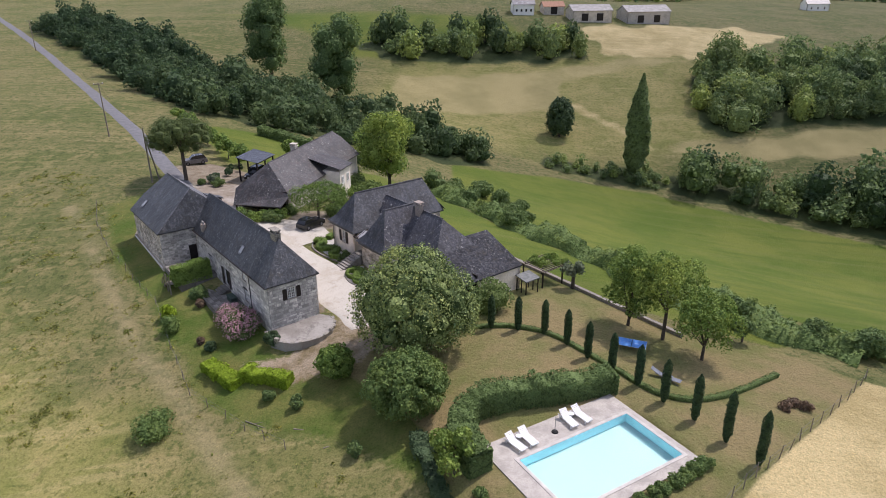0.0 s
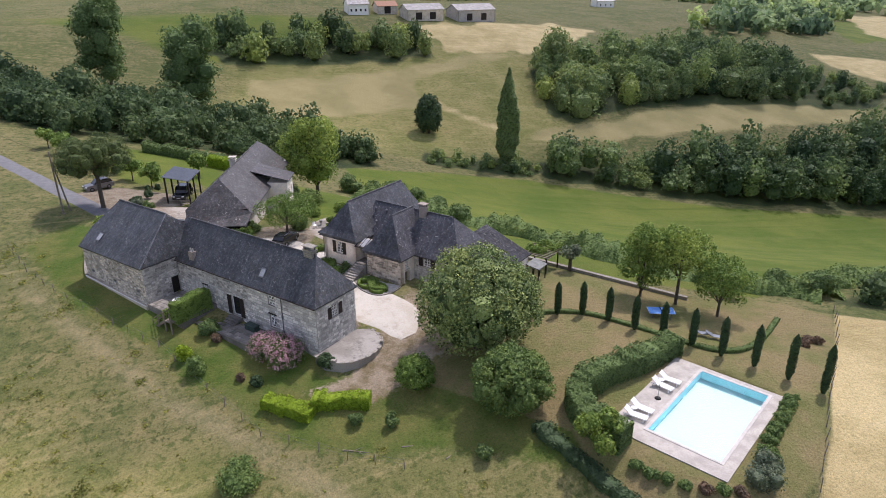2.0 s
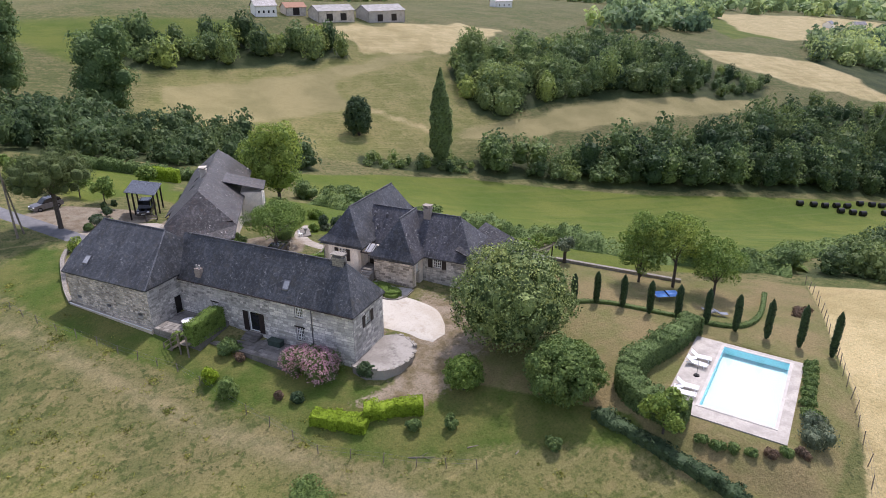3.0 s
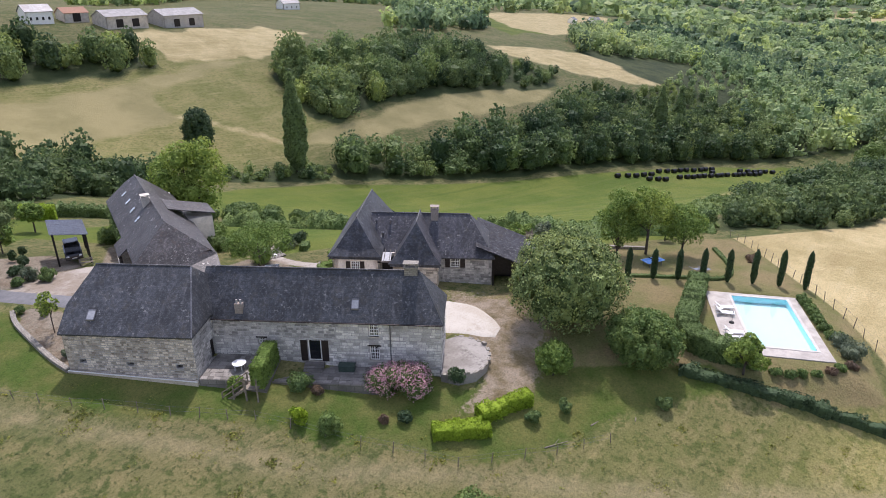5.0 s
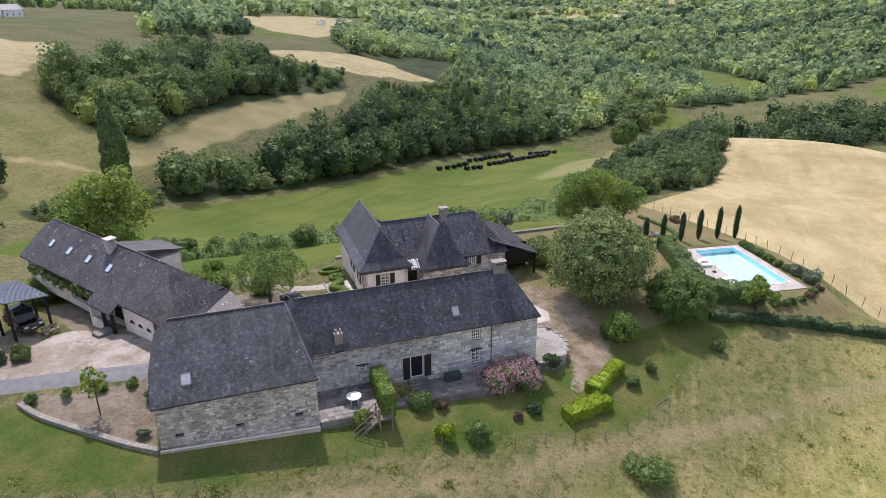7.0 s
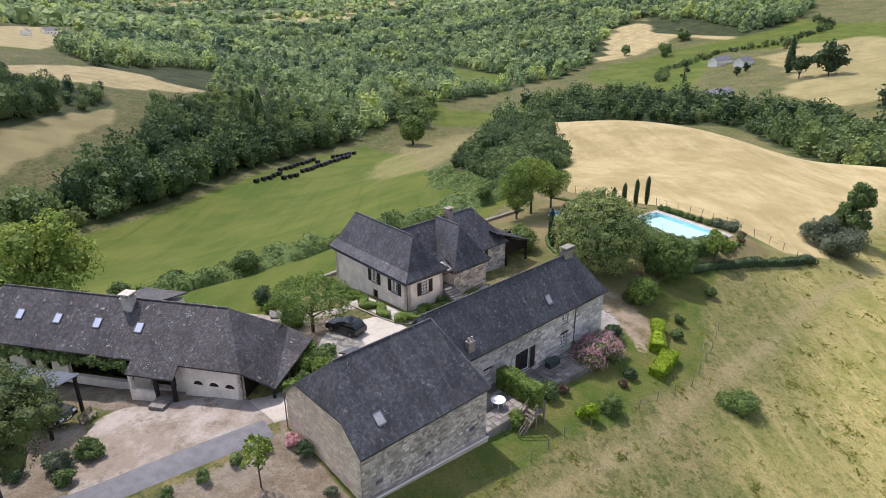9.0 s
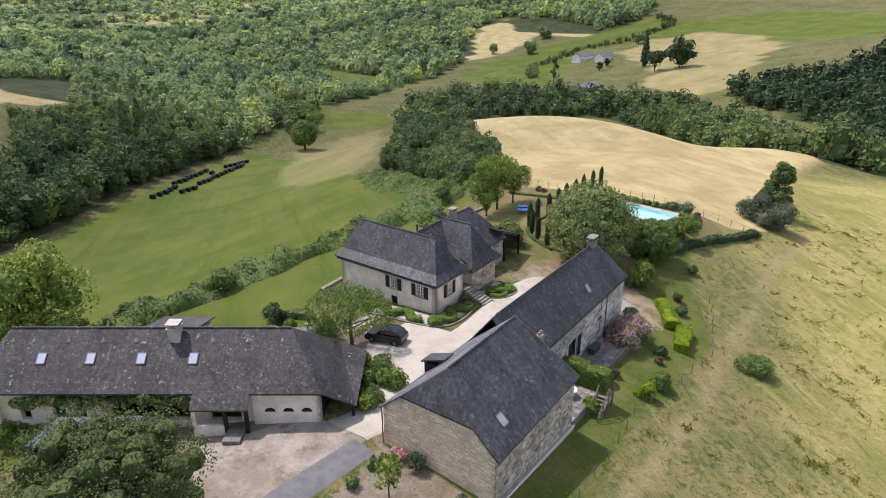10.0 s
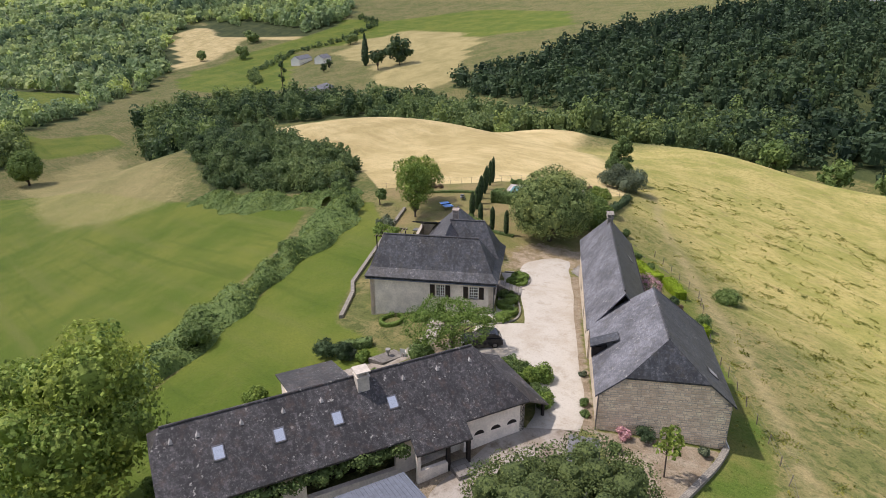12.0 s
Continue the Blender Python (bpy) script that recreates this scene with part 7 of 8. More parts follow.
# patio between the barn's two parts
patio = solid("patio", Shape().box(-20.95, -4.3, -1.6, -15.0, -0.02, 0.95), PAVING, BARN, "raised stone patio in the corner of the barn", "patio", kind="structure")
terrace = solid("terrace", Shape().box(-14.9, -2.9, -2.0, -5.4, -0.02, 0.02).box(-14.9, -3.1, -2.0, -5.4, -2.9, 0.12), PAVING, BARN, "grey paved terrace along the barn front", "terrace", kind="structure")
for k in range(3):
    solid("terrace_step", Shape().box(-12.6, -0.3 - 0.32 * (3 - k), 0.0, -10.8, -0.02, 0.15 * (k + 1)), PAVING, BARN, "worn stone step below the garden door", "step", "steps at the garden door")


def flagstones(parent, x0, x1, y0, y1, z, size, seed, skip=None):
    """Uneven slabs in rows over a paved floor."""
    rng = random.Random(seed)
    y = y0
    while y < y1 - 0.1:
        d = min(size * rng.uniform(0.75, 1.2), y1 - y)
        x = x0 - rng.uniform(0, size * 0.5)
        while x < x1 - 0.1:
            w = size * rng.uniform(0.7, 1.7)
            a, b = max(x0, x), min(x1, x + w)
            x += w
            if b - a < 0.15 or (skip and skip((a + b) / 2, y + d / 2)):
                continue
            g, e = 0.025, [rng.uniform(-0.03, 0.03) for _ in range(4)]
            part("flagstone", Shape().prism([(a + g + e[0], y + g, z), (b - g, y + g + e[1], z), (b - g + e[2], y + d - g, z), (a + g, y + d - g + e[3], z)], (0, 0, 0.03 + rng.uniform(0, 0.02))), FLAGS, parent)
        y += d


flagstones(patio, -20.9, -15.05, -4.25, -0.1, 0.95, 0.6, 31)
flagstones(terrace, -14.85, -5.45, -2.85, -0.1, 0.02, 0.6, 32, lambda x, y: -12.7 < x < -10.7 and y > -1.4)


def round_terrace():
    s = Shape()
    rim = [(0.02, -0.6), (1.6, -0.9), (3.2, -0.2), (4.2, 1.2), (4.5, 3.0), (4.0, 4.8), (2.6, 6.0), (0.6, 6.4), (0.02, 6.4)]
    s.prism([(x, y, -2.0) for x, y in rim], (0, 0, 1.93))
    solid("round_terrace", s, COBBLES, BARN, "rounded terrace of rough grey stone at the barn end", "terrace", kind="structure")
    rng = random.Random(5)
    line = smooth_line(rim[:8], 1)
    for k, (a, b) in enumerate(zip(line, line[1:])):
        n = max(1, int(math.hypot(b[0] - a[0], b[1] - a[1]) / 0.55))
        for j in range(n):
            t = (j + 0.5) / n
            x, y = a[0] + (b[0] - a[0]) * t, a[1] + (b[1] - a[1]) * t
            m = pose(x, y, -0.09, 0, 0, math.degrees(math.atan2(b[1] - a[1], b[0] - a[0])) + rng.uniform(-8, 8))
            big = (k * 3 + j) % 7 == 2
            w, d, h = rng.uniform(0.22, 0.28), rng.uniform(0.14, 0.2), rng.uniform(0.3, 0.38) if big else rng.uniform(0.04, 0.1)
            solid("rim_stone", Shape().prism([(-w, -d, 0), (w * 0.9, -d, 0), (w, d, 0), (-w * 0.9, d * 0.8, 0)], (0.02, 0.0, h)), WALL_STONE, BARN @ m, "rough block on the rim of the round terrace", "stone", "rim stones")


round_terrace()


def fence(name, line, gap, label, h=1.0, wires=2, r=0.045, seed=1, lean=4.0):
    """Posts with wire between them."""
    rng = random.Random(seed)
    ob = thing(name, pose(line[0][0], line[0][1], gz(*line[0])), label, "fence")
    org = Vector((line[0][0], line[0][1], gz(*line[0])))
    tops = []
    for a, b in zip(line, line[1:]):
        n = max(1, round(math.hypot(b[0] - a[0], b[1] - a[1]) / gap))
        for k in range(n):
            x, y = a[0] + (b[0] - a[0]) * k / n, a[1] + (b[1] - a[1]) * k / n
            p = Vector((x, y, gz(x, y))) - org
            q = p + Vector((rng.uniform(-1, 1) * lean / 60, rng.uniform(-1, 1) * lean / 60, h * rng.uniform(0.85, 1.1)))
            part("post", Shape().tube(p - Vector((0, 0, 0.3)), q, r * rng.uniform(0.8, 1.2), r * 0.8, 6), OLD_WOOD, ob)
            tops.append((p, q))
    for w in range(wires):
        s = Shape()
        f = 0.5 + 0.42 * w
        for (p, q), (p2, q2) in zip(tops, tops[1:]):
            s.tube(p.lerp(q, f), p2.lerp(q2, f), 0.008, 0.008, 4, False)
        part("wire", s, METAL, ob)
    return ob


fence("field_fence", [at_barn(s, d) for s, d in ((-48, -6), (-40, -7.6), (-33, -8.1), (-22, -7.9), (-15, -7.3), (-6, -8.6), (2, -9.4), (10, -7.4), (17, -5.0))], 2.6, "wire fence on thin wooden posts below the barn", seed=2, lean=8)
fence("straw_fence", [(40.5, 52.6), (36, 48.2), (28.2, 41.6), (21, 35.6), (15.4, 30.6), (9, 25.0), (4, 19)], 1.9, "leaning post and wire fence along the straw field", h=1.25, seed=3, lean=9)


def branch(x, y, turn, length, seed):
    rng = random.Random(seed)
    s = Shape()
    s.tube((0, 0, 0.06), (length, 0.1, 0.1), 0.06, 0.03, 6)
    s.tube((length * 0.4, 0.05, 0.08), (length * 0.7, 0.5, 0.2), 0.03, 0.012, 5)
    s.tube((length * 0.6, 0.07, 0.08), (length * 0.95, -0.4, 0.15), 0.025, 0.01, 5)
    solid("fallen_rail", s, OLD_WOOD, pose(x, y, gz(x, y), 0, 0, turn), "pale weathered rail lying in the grass", "wood rail", "fallen rails")


for k, (x, y, t, l) in enumerate(((-10.0, 42.4, 20, 2.6), (-7.4, 41.0, 60, 1.8), (-17.6, 46.6, -30, 2.2), (-13.0, 45.0, -15, 2.0))):
    branch(x, y, t, l, k)


def utility_pole(x, y, h, label, arm=True, brace=False, turn=0.0):
    ob = thing("utility_pole", pose(x, y, gz(x, y), 0, 0, turn), label, "pole")
    part("pole", Shape().tube((0, 0, -0.5), (0, 0, h), 0.15, 0.09, 8), OLD_WOOD, ob)
    if arm:
        part("cross_arm", Shape().box(-0.9, -0.06, h - 0.35, 0.9, 0.06, h - 0.22), OLD_WOOD, ob)
        for dx in (-0.8, 0, 0.8):
            part("insulator", Shape().tube((dx, 0, h - 0.22), (dx, 0, h - 0.02), 0.05, 0.04, 6), WHITE_PAINT, ob)
    if brace:
        part("brace", Shape().tube((1.6, 0.2, -0.4), (0.08, 0, h * 0.86), 0.12, 0.09, 8), OLD_WOOD, ob)
    return ob


utility_pole(-47.4, 101.0, 9.0, "wooden pole with a leaning brace beside the lane", False, True, 60)
utility_pole(-66.5, 127.0, 10.5, "wooden pole with a cross-arm beside the lane", turn=40)
utility_pole(-140.0, 231.0, 10.0, "wooden pole beside the far lane", turn=40)


def cable(a, b, sag):
    s = Shape()
    a, b = Vector(a), Vector(b)
    n = 14
    pts = [a.lerp(b, k / n) - Vector((0, 0, sag * 4 * (k / n) * (1 - k / n))) for k in range(n + 1)]
    for p, q in zip(pts, pts[1:]):
        s.tube(p - a, q - a, 0.018, 0.018, 4, False)
    solid("overhead_cable", s, RUBBER, Matrix.Translation(a), "thin dark overhead cable", "cable")


cable((-47.4, 101.0, gz(-47.4, 101) + 8.8), (-66.5, 127.0, gz(-66.5, 127) + 10.2), 1.0)
cable((-66.5, 127.0, gz(-66.5, 127) + 10.2), (-140.0, 231.0, gz(-140, 231) + 9.8), 2.5)


# ---- garden furniture ----
def lounger_mesh():
    ob = thing("sun_lounger", pose(0, 0, 0), "white plastic sun lounger with raised back on the deck", "lounger", "pool loungers")
    s = Shape()
    s.box(-0.34, -0.95, 0.26, -0.29, 0.95, 0.34).box(0.29, -0.95, 0.26, 0.34, 0.95, 0.34).box(-0.34, -0.98, 0.26, 0.34, -0.92, 0.34)
    part("frame_rail", s, WHITE_PLASTIC, ob)
    s = Shape()
    for k in range(9):
        y = -0.88 + k * 0.135
        s.box(-0.29, y, 0.30, 0.29, y + 0.11, 0.33)
    part("seat", s, WHITE_PLASTIC, ob)
    s = Shape()
    tilt = Matrix.Translation((0, 0.32, 0.32)) @ Matrix.Rotation(radians(38), 4, "X")
    for k in range(6):
        s.box(-0.3, k * 0.125, 0, 0.3, k * 0.125 + 0.105, 0.03, tilt)
    s.box(-0.34, 0, -0.01, -0.29, 0.76, 0.04, tilt).box(0.29, 0, -0.01, 0.34, 0.76, 0.04, tilt)
    part("backrest", s, WHITE_PLASTIC, ob)
    for x in (-0.31, 0.31):
        for y in (-0.75, 0.7):
            part("leg", Shape().box(x - 0.03, y - 0.04, 0, x + 0.03, y + 0.04, 0.27), WHITE_PLASTIC, ob)
    return ob


first = lounger_mesh()
spots = [(-4.75, 4.3, 8), (-3.55, 4.35, 2), (0.6, 4.45, -4), (1.85, 4.35, 5)]
first.matrix_basis = POOL @ pose(spots[0][0], spots[0][1], 0.10, 0, 0, spots[0][2])
for x, y, t in spots[1:]:
    copy_thing(first, POOL @ pose(x, y, 0.10, 0, 0, t))


def side_table(m, label, r=0.25, h=0.42, group=""):
    ob = thing("side_table", m, label, "table", group)
    s = Shape().tube((0, 0, h - 0.04), (0, 0, h), r, r, 20)
    part("tabletop", s, WHITE_PLASTIC, ob)
    for k in range(3):
        c = k * 2 * math.pi / 3
        part("leg", Shape().tube((r * 0.8 * math.cos(c), r * 0.8 * math.sin(c), 0), (r * 0.5 * math.cos(c), r * 0.5 * math.sin(c), h - 0.04), 0.02, 0.02, 6), WHITE_PLASTIC, ob)
    return ob


side_table(POOL @ pose(-4.1, 4.75, 0.10), "small round white plastic side table", group="pool tables")
side_table(POOL @ pose(1.2, 4.8, 0.10), "small round white plastic side table", group="pool tables")
ob = thing("parasol_stand", POOL @ pose(-1.1, 4.05, 0.10), "dark parasol stand with a bare pole", "parasol stand")
part("base", Shape().tube((0, 0, 0), (0, 0, 0.1), 0.28, 0.22, 16), RUBBER, ob)
part("pole", Shape().tube((0, 0, 0.1), (0, 0, 1.5), 0.025, 0.022, 8), METAL, ob)
ob = thing("garden_table", BARN @ pose(-17.9, -2.55, 0.95), "round white plastic table on the patio", "table")
part("tabletop", Shape().tube((0, 0, 0.70), (0, 0, 0.74), 0.62, 0.62, 28).tube((0, 0, 0.64), (0, 0, 0.70), 0.55, 0.6, 28), WHITE_PLASTIC, ob)
for k in range(4):
    c = math.pi / 4 + k * math.pi / 2
    part("leg", Shape().tube((0.46 * math.cos(c), 0.46 * math.sin(c), 0), (0.40 * math.cos(c), 0.40 * math.sin(c), 0.66), 0.035, 0.045, 8), WHITE_PLASTIC, ob)


def table_tennis(m):
    ob = thing("table_tennis_table", m, "blue table tennis table on the dry lawn", "table")
    for x in (-0.69, 0.69):
        part("tabletop", Shape().box(x - 0.68, -0.76, 0.73, x + 0.68, 0.76, 0.76), BLUE_TOP, ob)
    s = Shape()
    for y in (-0.755, -0.01, 0.735):
        s.box(-1.37, y, 0.7605, 1.37, y + 0.02, 0.7635)
    for x in (-1.37, 1.35):
        s.box(x, -0.735, 0.7605, x + 0.02, 0.735, 0.7635)
    part("line", s, WHITE_PAINT, ob)
    for x in (-0.95, 0.95):
        for y in (-0.55, 0.55):
            part("leg", Shape().box(x - 0.03, y - 0.03, 0, x + 0.03, y + 0.03, 0.73), METAL, ob)
    part("net", Shape().box(-0.01, -0.8, 0.765, 0.01, 0.8, 0.9), RUBBER, ob)


table_tennis(pose(18.2, 54.6, gz(18.2, 54.6), 0, 0, -22))


def deck_chair(x, y, turn):
    ob = thing("deck_chair", pose(x, y, gz(x, y), 0, 0, turn), "grey fabric deck chair standing on the grass", "chair", "deck chairs")
    tilt = Matrix.Translation((0, 0, 0.35)) @ Matrix.Rotation(radians(28), 4, "X")
    part("seat", Shape().box(-0.28, -0.8, 0.33, 0.28, 0.05, 0.36), ZINC, ob)
    part("backrest", Shape().box(-0.28, 0.03, 0, 0.28, 0.85, 0.03, tilt), ZINC, ob)
    for a in (-0.3, 0.3):
        part("leg", Shape().tube((a, -0.7, 0), (a, 0.3, 0.5), 0.02, 0.02, 6), METAL, ob)
        part("leg", Shape().tube((a, 0.4, 0), (a, -0.5, 0.36), 0.02, 0.02, 6), METAL, ob)


deck_chair(19.4, 49.7, 60)
deck_chair(20.3, 48.9, 52)
ob = thing("garden_bench", pose(-31.6, 102.6, gz(-31.6, 102.6), 0, 0, -15), "grey slatted garden bench on the forecourt", "bench")
for k in range(4):
    part("slat", Shape().box(-0.75, -0.25 + k * 0.13, 0.42, 0.75, -0.15 + k * 0.13, 0.45), OLD_WOOD, ob)
for k in range(2):
    part("slat", Shape().box(-0.75, 0.27, 0.55 + k * 0.18, 0.75, 0.3, 0.67 + k * 0.18), OLD_WOOD, ob)
for x in (-0.65, 0.65):
    part("leg", Shape().box(x - 0.04, -0.22, 0, x + 0.04, -0.16, 0.42), METAL, ob)
    part("leg", Shape().box(x - 0.04, 0.24, 0, x + 0.04, 0.3, 0.9), METAL, ob)


def wooden_stair():
    ob = thing("wooden_stair", BARN, "weathered wooden stair with rails below the patio", "stair")
    for k in range(7):
        part("tread", Shape().box(-18.55 + 0.30 * k, -5.45, -0.62 + 0.22 * k, -18.25 + 0.30 * k, -4.5, -0.57 + 0.22 * k), OLD_WOOD, ob)
    part("landing", Shape().box(-16.45, -5.45, 0.86, -15.3, -4.3, 0.93), OLD_WOOD, ob)
    for y in (-5.45, -4.5):
        part("stringer", Shape().prism([(-18.6, y, -0.75), (-16.45, y, 0.8), (-16.45, y, 1.0), (-18.6, y, -0.5)], (0, 0.05, 0)), OLD_WOOD, ob)
        for k in range(3):
            x = -18.5 + 1.0 * k
            part("post", Shape().box(x - 0.05, y - 0.02, -0.9 + 0.73 * k, x + 0.05, y + 0.08, 0.45 + 0.73 * k), OLD_WOOD, ob)
        for f in (0.45, 0.95):
            part("rail", Shape().prism([(-18.55, y + 0.01, -0.55 + f), (-16.4, y + 0.01, 1.0 + f), (-16.4, y + 0.01, 1.1 + f), (-18.55, y + 0.01, -0.45 + f)], (0, 0.04, 0)), OLD_WOOD, ob)
    for x in (-16.4, -15.4):
        part("post", Shape().box(x - 0.06, -5.45, -1.6, x + 0.06, -5.33, 1.9), OLD_WOOD, ob)


wooden_stair()
ob = thing("storage_chest", BARN @ pose(-8.6, -0.75, 0.05), "dark green garden chest with a flat lid on the terrace", "chest")
CHEST = plain("green_chest_paint", (0.045, 0.068, 0.056), 0.6, vary=0.2)
part("body", Shape().box(-0.72, -0.34, 0.04, 0.72, 0.34, 0.56), CHEST, ob)
part("lid", Shape().box(-0.76, -0.38, 0.56, 0.76, 0.37, 0.64), CHEST, ob)
for x in (-0.62, 0.62):
    part("foot", Shape().box(x - 0.06, -0.30, -0.03, x + 0.06, 0.30, 0.04), CHEST, ob)
# drain pipe along the foot of the barn, gutters and downpipes
solid("wall_pipe", Shape().tube((-32.6, -4.5, 1.52), (-21.0, -4.5, 0.80), 0.055, 0.05, 8), WHITE_PAINT, BARN, "white pipe along the foot of the barn wall", "pipe")
solid("downpipe", Shape().tube((-4.6, -0.08, -1.2), (-4.6, -0.08, 4.9), 0.05, 0.05, 8), METAL, BARN, "grey downpipe on the barn front", "pipe", "downpipes")
solid("downpipe", Shape().tube((-32.7, 5.35, 0.8), (-32.7, 5.35, 5.3), 0.05, 0.05, 8), METAL, BARN, "grey downpipe on the barn corner", "pipe", "downpipes")
solid("downpipe", Shape().tube((-13.25, 14.93, 0.6), (-13.25, 14.93, 4.5), 0.05, 0.05, 8), METAL, BARN, "grey downpipe on the manor corner", "pipe", "downpipes")
solid("gutter", Shape().tube((-21.0, -0.32, 4.72), (0.15, -0.32, 4.70), 0.06, 0.06, 8), SHUTTER, BARN, "dark gutter along the barn eave", "gutter", "gutters")
solid("gutter", Shape().tube((-13.6, 14.6, 4.40), (-13.6, 28.8, 4.40), 0.06, 0.06, 8), ZINC, BARN, "grey gutter along the manor eave", "gutter", "gutters")


def vine():
    rng = np.random.default_rng(9)
    lumps = [(x, 3.95 + rng.uniform(-0.15, 0.2), 4.15 + rng.uniform(-0.25, 0.25), rng.uniform(0.28, 0.5)) for x in np.arange(7.4, 20.5, 0.42)]
    v, q, t = crown(rng, lumps, 4200, 0.10, core=0.6)
    me = plant_mesh("climbing_vine", v, q, LEAF_HEDGE, 0.3)
    ob = new("climbing_vine", me)
    ob.matrix_world = HUT
    tagged(ob, "leafy vine trained along the longhouse eave", "vine")


vine()


def pergola():
    ob = thing("pergola", BARN @ pose(6.6, 29.6, -1.1), "dark timber pergola beside the manor", "pergola")
    for x in (0, 3.2):
        for y in (0, 3.4):
            part("post", Shape().box(x - 0.07, y - 0.07, -0.5, x + 0.07, y + 0.07, 2.3), DARK_WOOD, ob)
        part("beam", Shape().box(x - 0.06, -0.3, 2.3, x + 0.06, 3.7, 2.45), DARK_WOOD, ob)
    for k in range(9):
        part("slat", Shape().box(-0.4, -0.2 + k * 0.45, 2.45, 3.6, -0.12 + k * 0.45, 2.57), OLD_WOOD, ob)
    rng = np.random.default_rng(15)
    lumps = [(rng.uniform(-0.3, 3.5), rng.uniform(0.2, 3.9), 2.62 + rng.uniform(-0.1, 0.15), rng.uniform(0.25, 0.5)) for _ in range(26)]
    v, q, t = crown(rng, lumps, 2600, 0.1, core=0.5)
    leafy = new("climbing_vine", plant_mesh("climbing_vine", v, q, LEAF_BRIGHT, 0.3 + t))
    leafy.matrix_world = BARN @ pose(6.6, 29.6, -1.1)
    tagged(leafy, "leafy vine spread over the pergola slats", "vine")
    ob = thing("glazed_porch", BARN @ pose(8.85, 26.3, -0.9), "small dark framed glazed porch at the manor's end", "porch")
    for x in (0, 0.75, 1.5):
        for y in (0, 1.9):
            part("post", Shape().box(x - 0.05, y - 0.05, -0.4, x + 0.05, y + 0.05, 2.1), DARK_WOOD, ob)
    part("roof", Shape().prism([(-0.15, -0.15, 2.4), (1.65, -0.15, 2.1), (1.65, 2.05, 2.1), (-0.15, 2.05, 2.4)], (0, 0, 0.1)), PORCH_GLASS, ob, "grey-green glazed porch roof")


pergola()


# ---- behind the longhouse ----
def rear_patio():
    pts = [(-12.1, 92.5), (-12.5, 89.7), (-14.1, 89.5), (-13.7, 92.0)]
    z = max(gz(*p) for p in pts) + 0.02
    solid("rear_patio", Shape().prism([(x, y, z - 0.5) for x, y in pts], (0, 0, 0.5)), PAVING, Matrix(), "small grey stone patio behind the longhouse", "patio", kind="structure")
    x, y = (-13.0, 90.8)
    n, rows = 12, ((0.16, 0), (0.18, 0.06), (0.08, 0.14), (0.08, 0.55), (0.2, 0.66), (0.26, 0.95), (0.22, 1.0))
    s = Shape()
    s.v = [(r * math.cos(2 * math.pi * k / n), r * math.sin(2 * math.pi * k / n), h) for r, h in rows for k in range(n)]
    s.f = [(i * n + k, i * n + (k + 1) % n, (i + 1) * n + (k + 1) % n, (i + 1) * n + k) for i in range(len(rows) - 1) for k in range(n)] + [tuple(range(n))[::-1], tuple(range((len(rows) - 1) * n, len(rows) * n))]
    solid("garden_urn", s, PALE_SHEET, pose(x, y, gz(x, y)), "pale stone garden urn on a pedestal", "urn")
    x, y = (-14.0, 89.8)
    ob = thing("garden_chair", pose(x, y, z, 0, 0, 40), "white plastic garden chair on the patio", "chair")
    part("seat", Shape().box(-0.24, -0.24, 0.40, 0.24, 0.24, 0.44), WHITE_PLASTIC, ob)
    part("backrest", Shape().box(-0.24, 0.20, 0.46, 0.24, 0.24, 0.88), WHITE_PLASTIC, ob)
    for a in (-0.2, 0.2):
        for b in (-0.2, 0.2):
            part("leg", Shape().box(a - 0.025, b - 0.025, 0, a + 0.025, b + 0.025, 0.40), WHITE_PLASTIC, ob)


rear_patio()


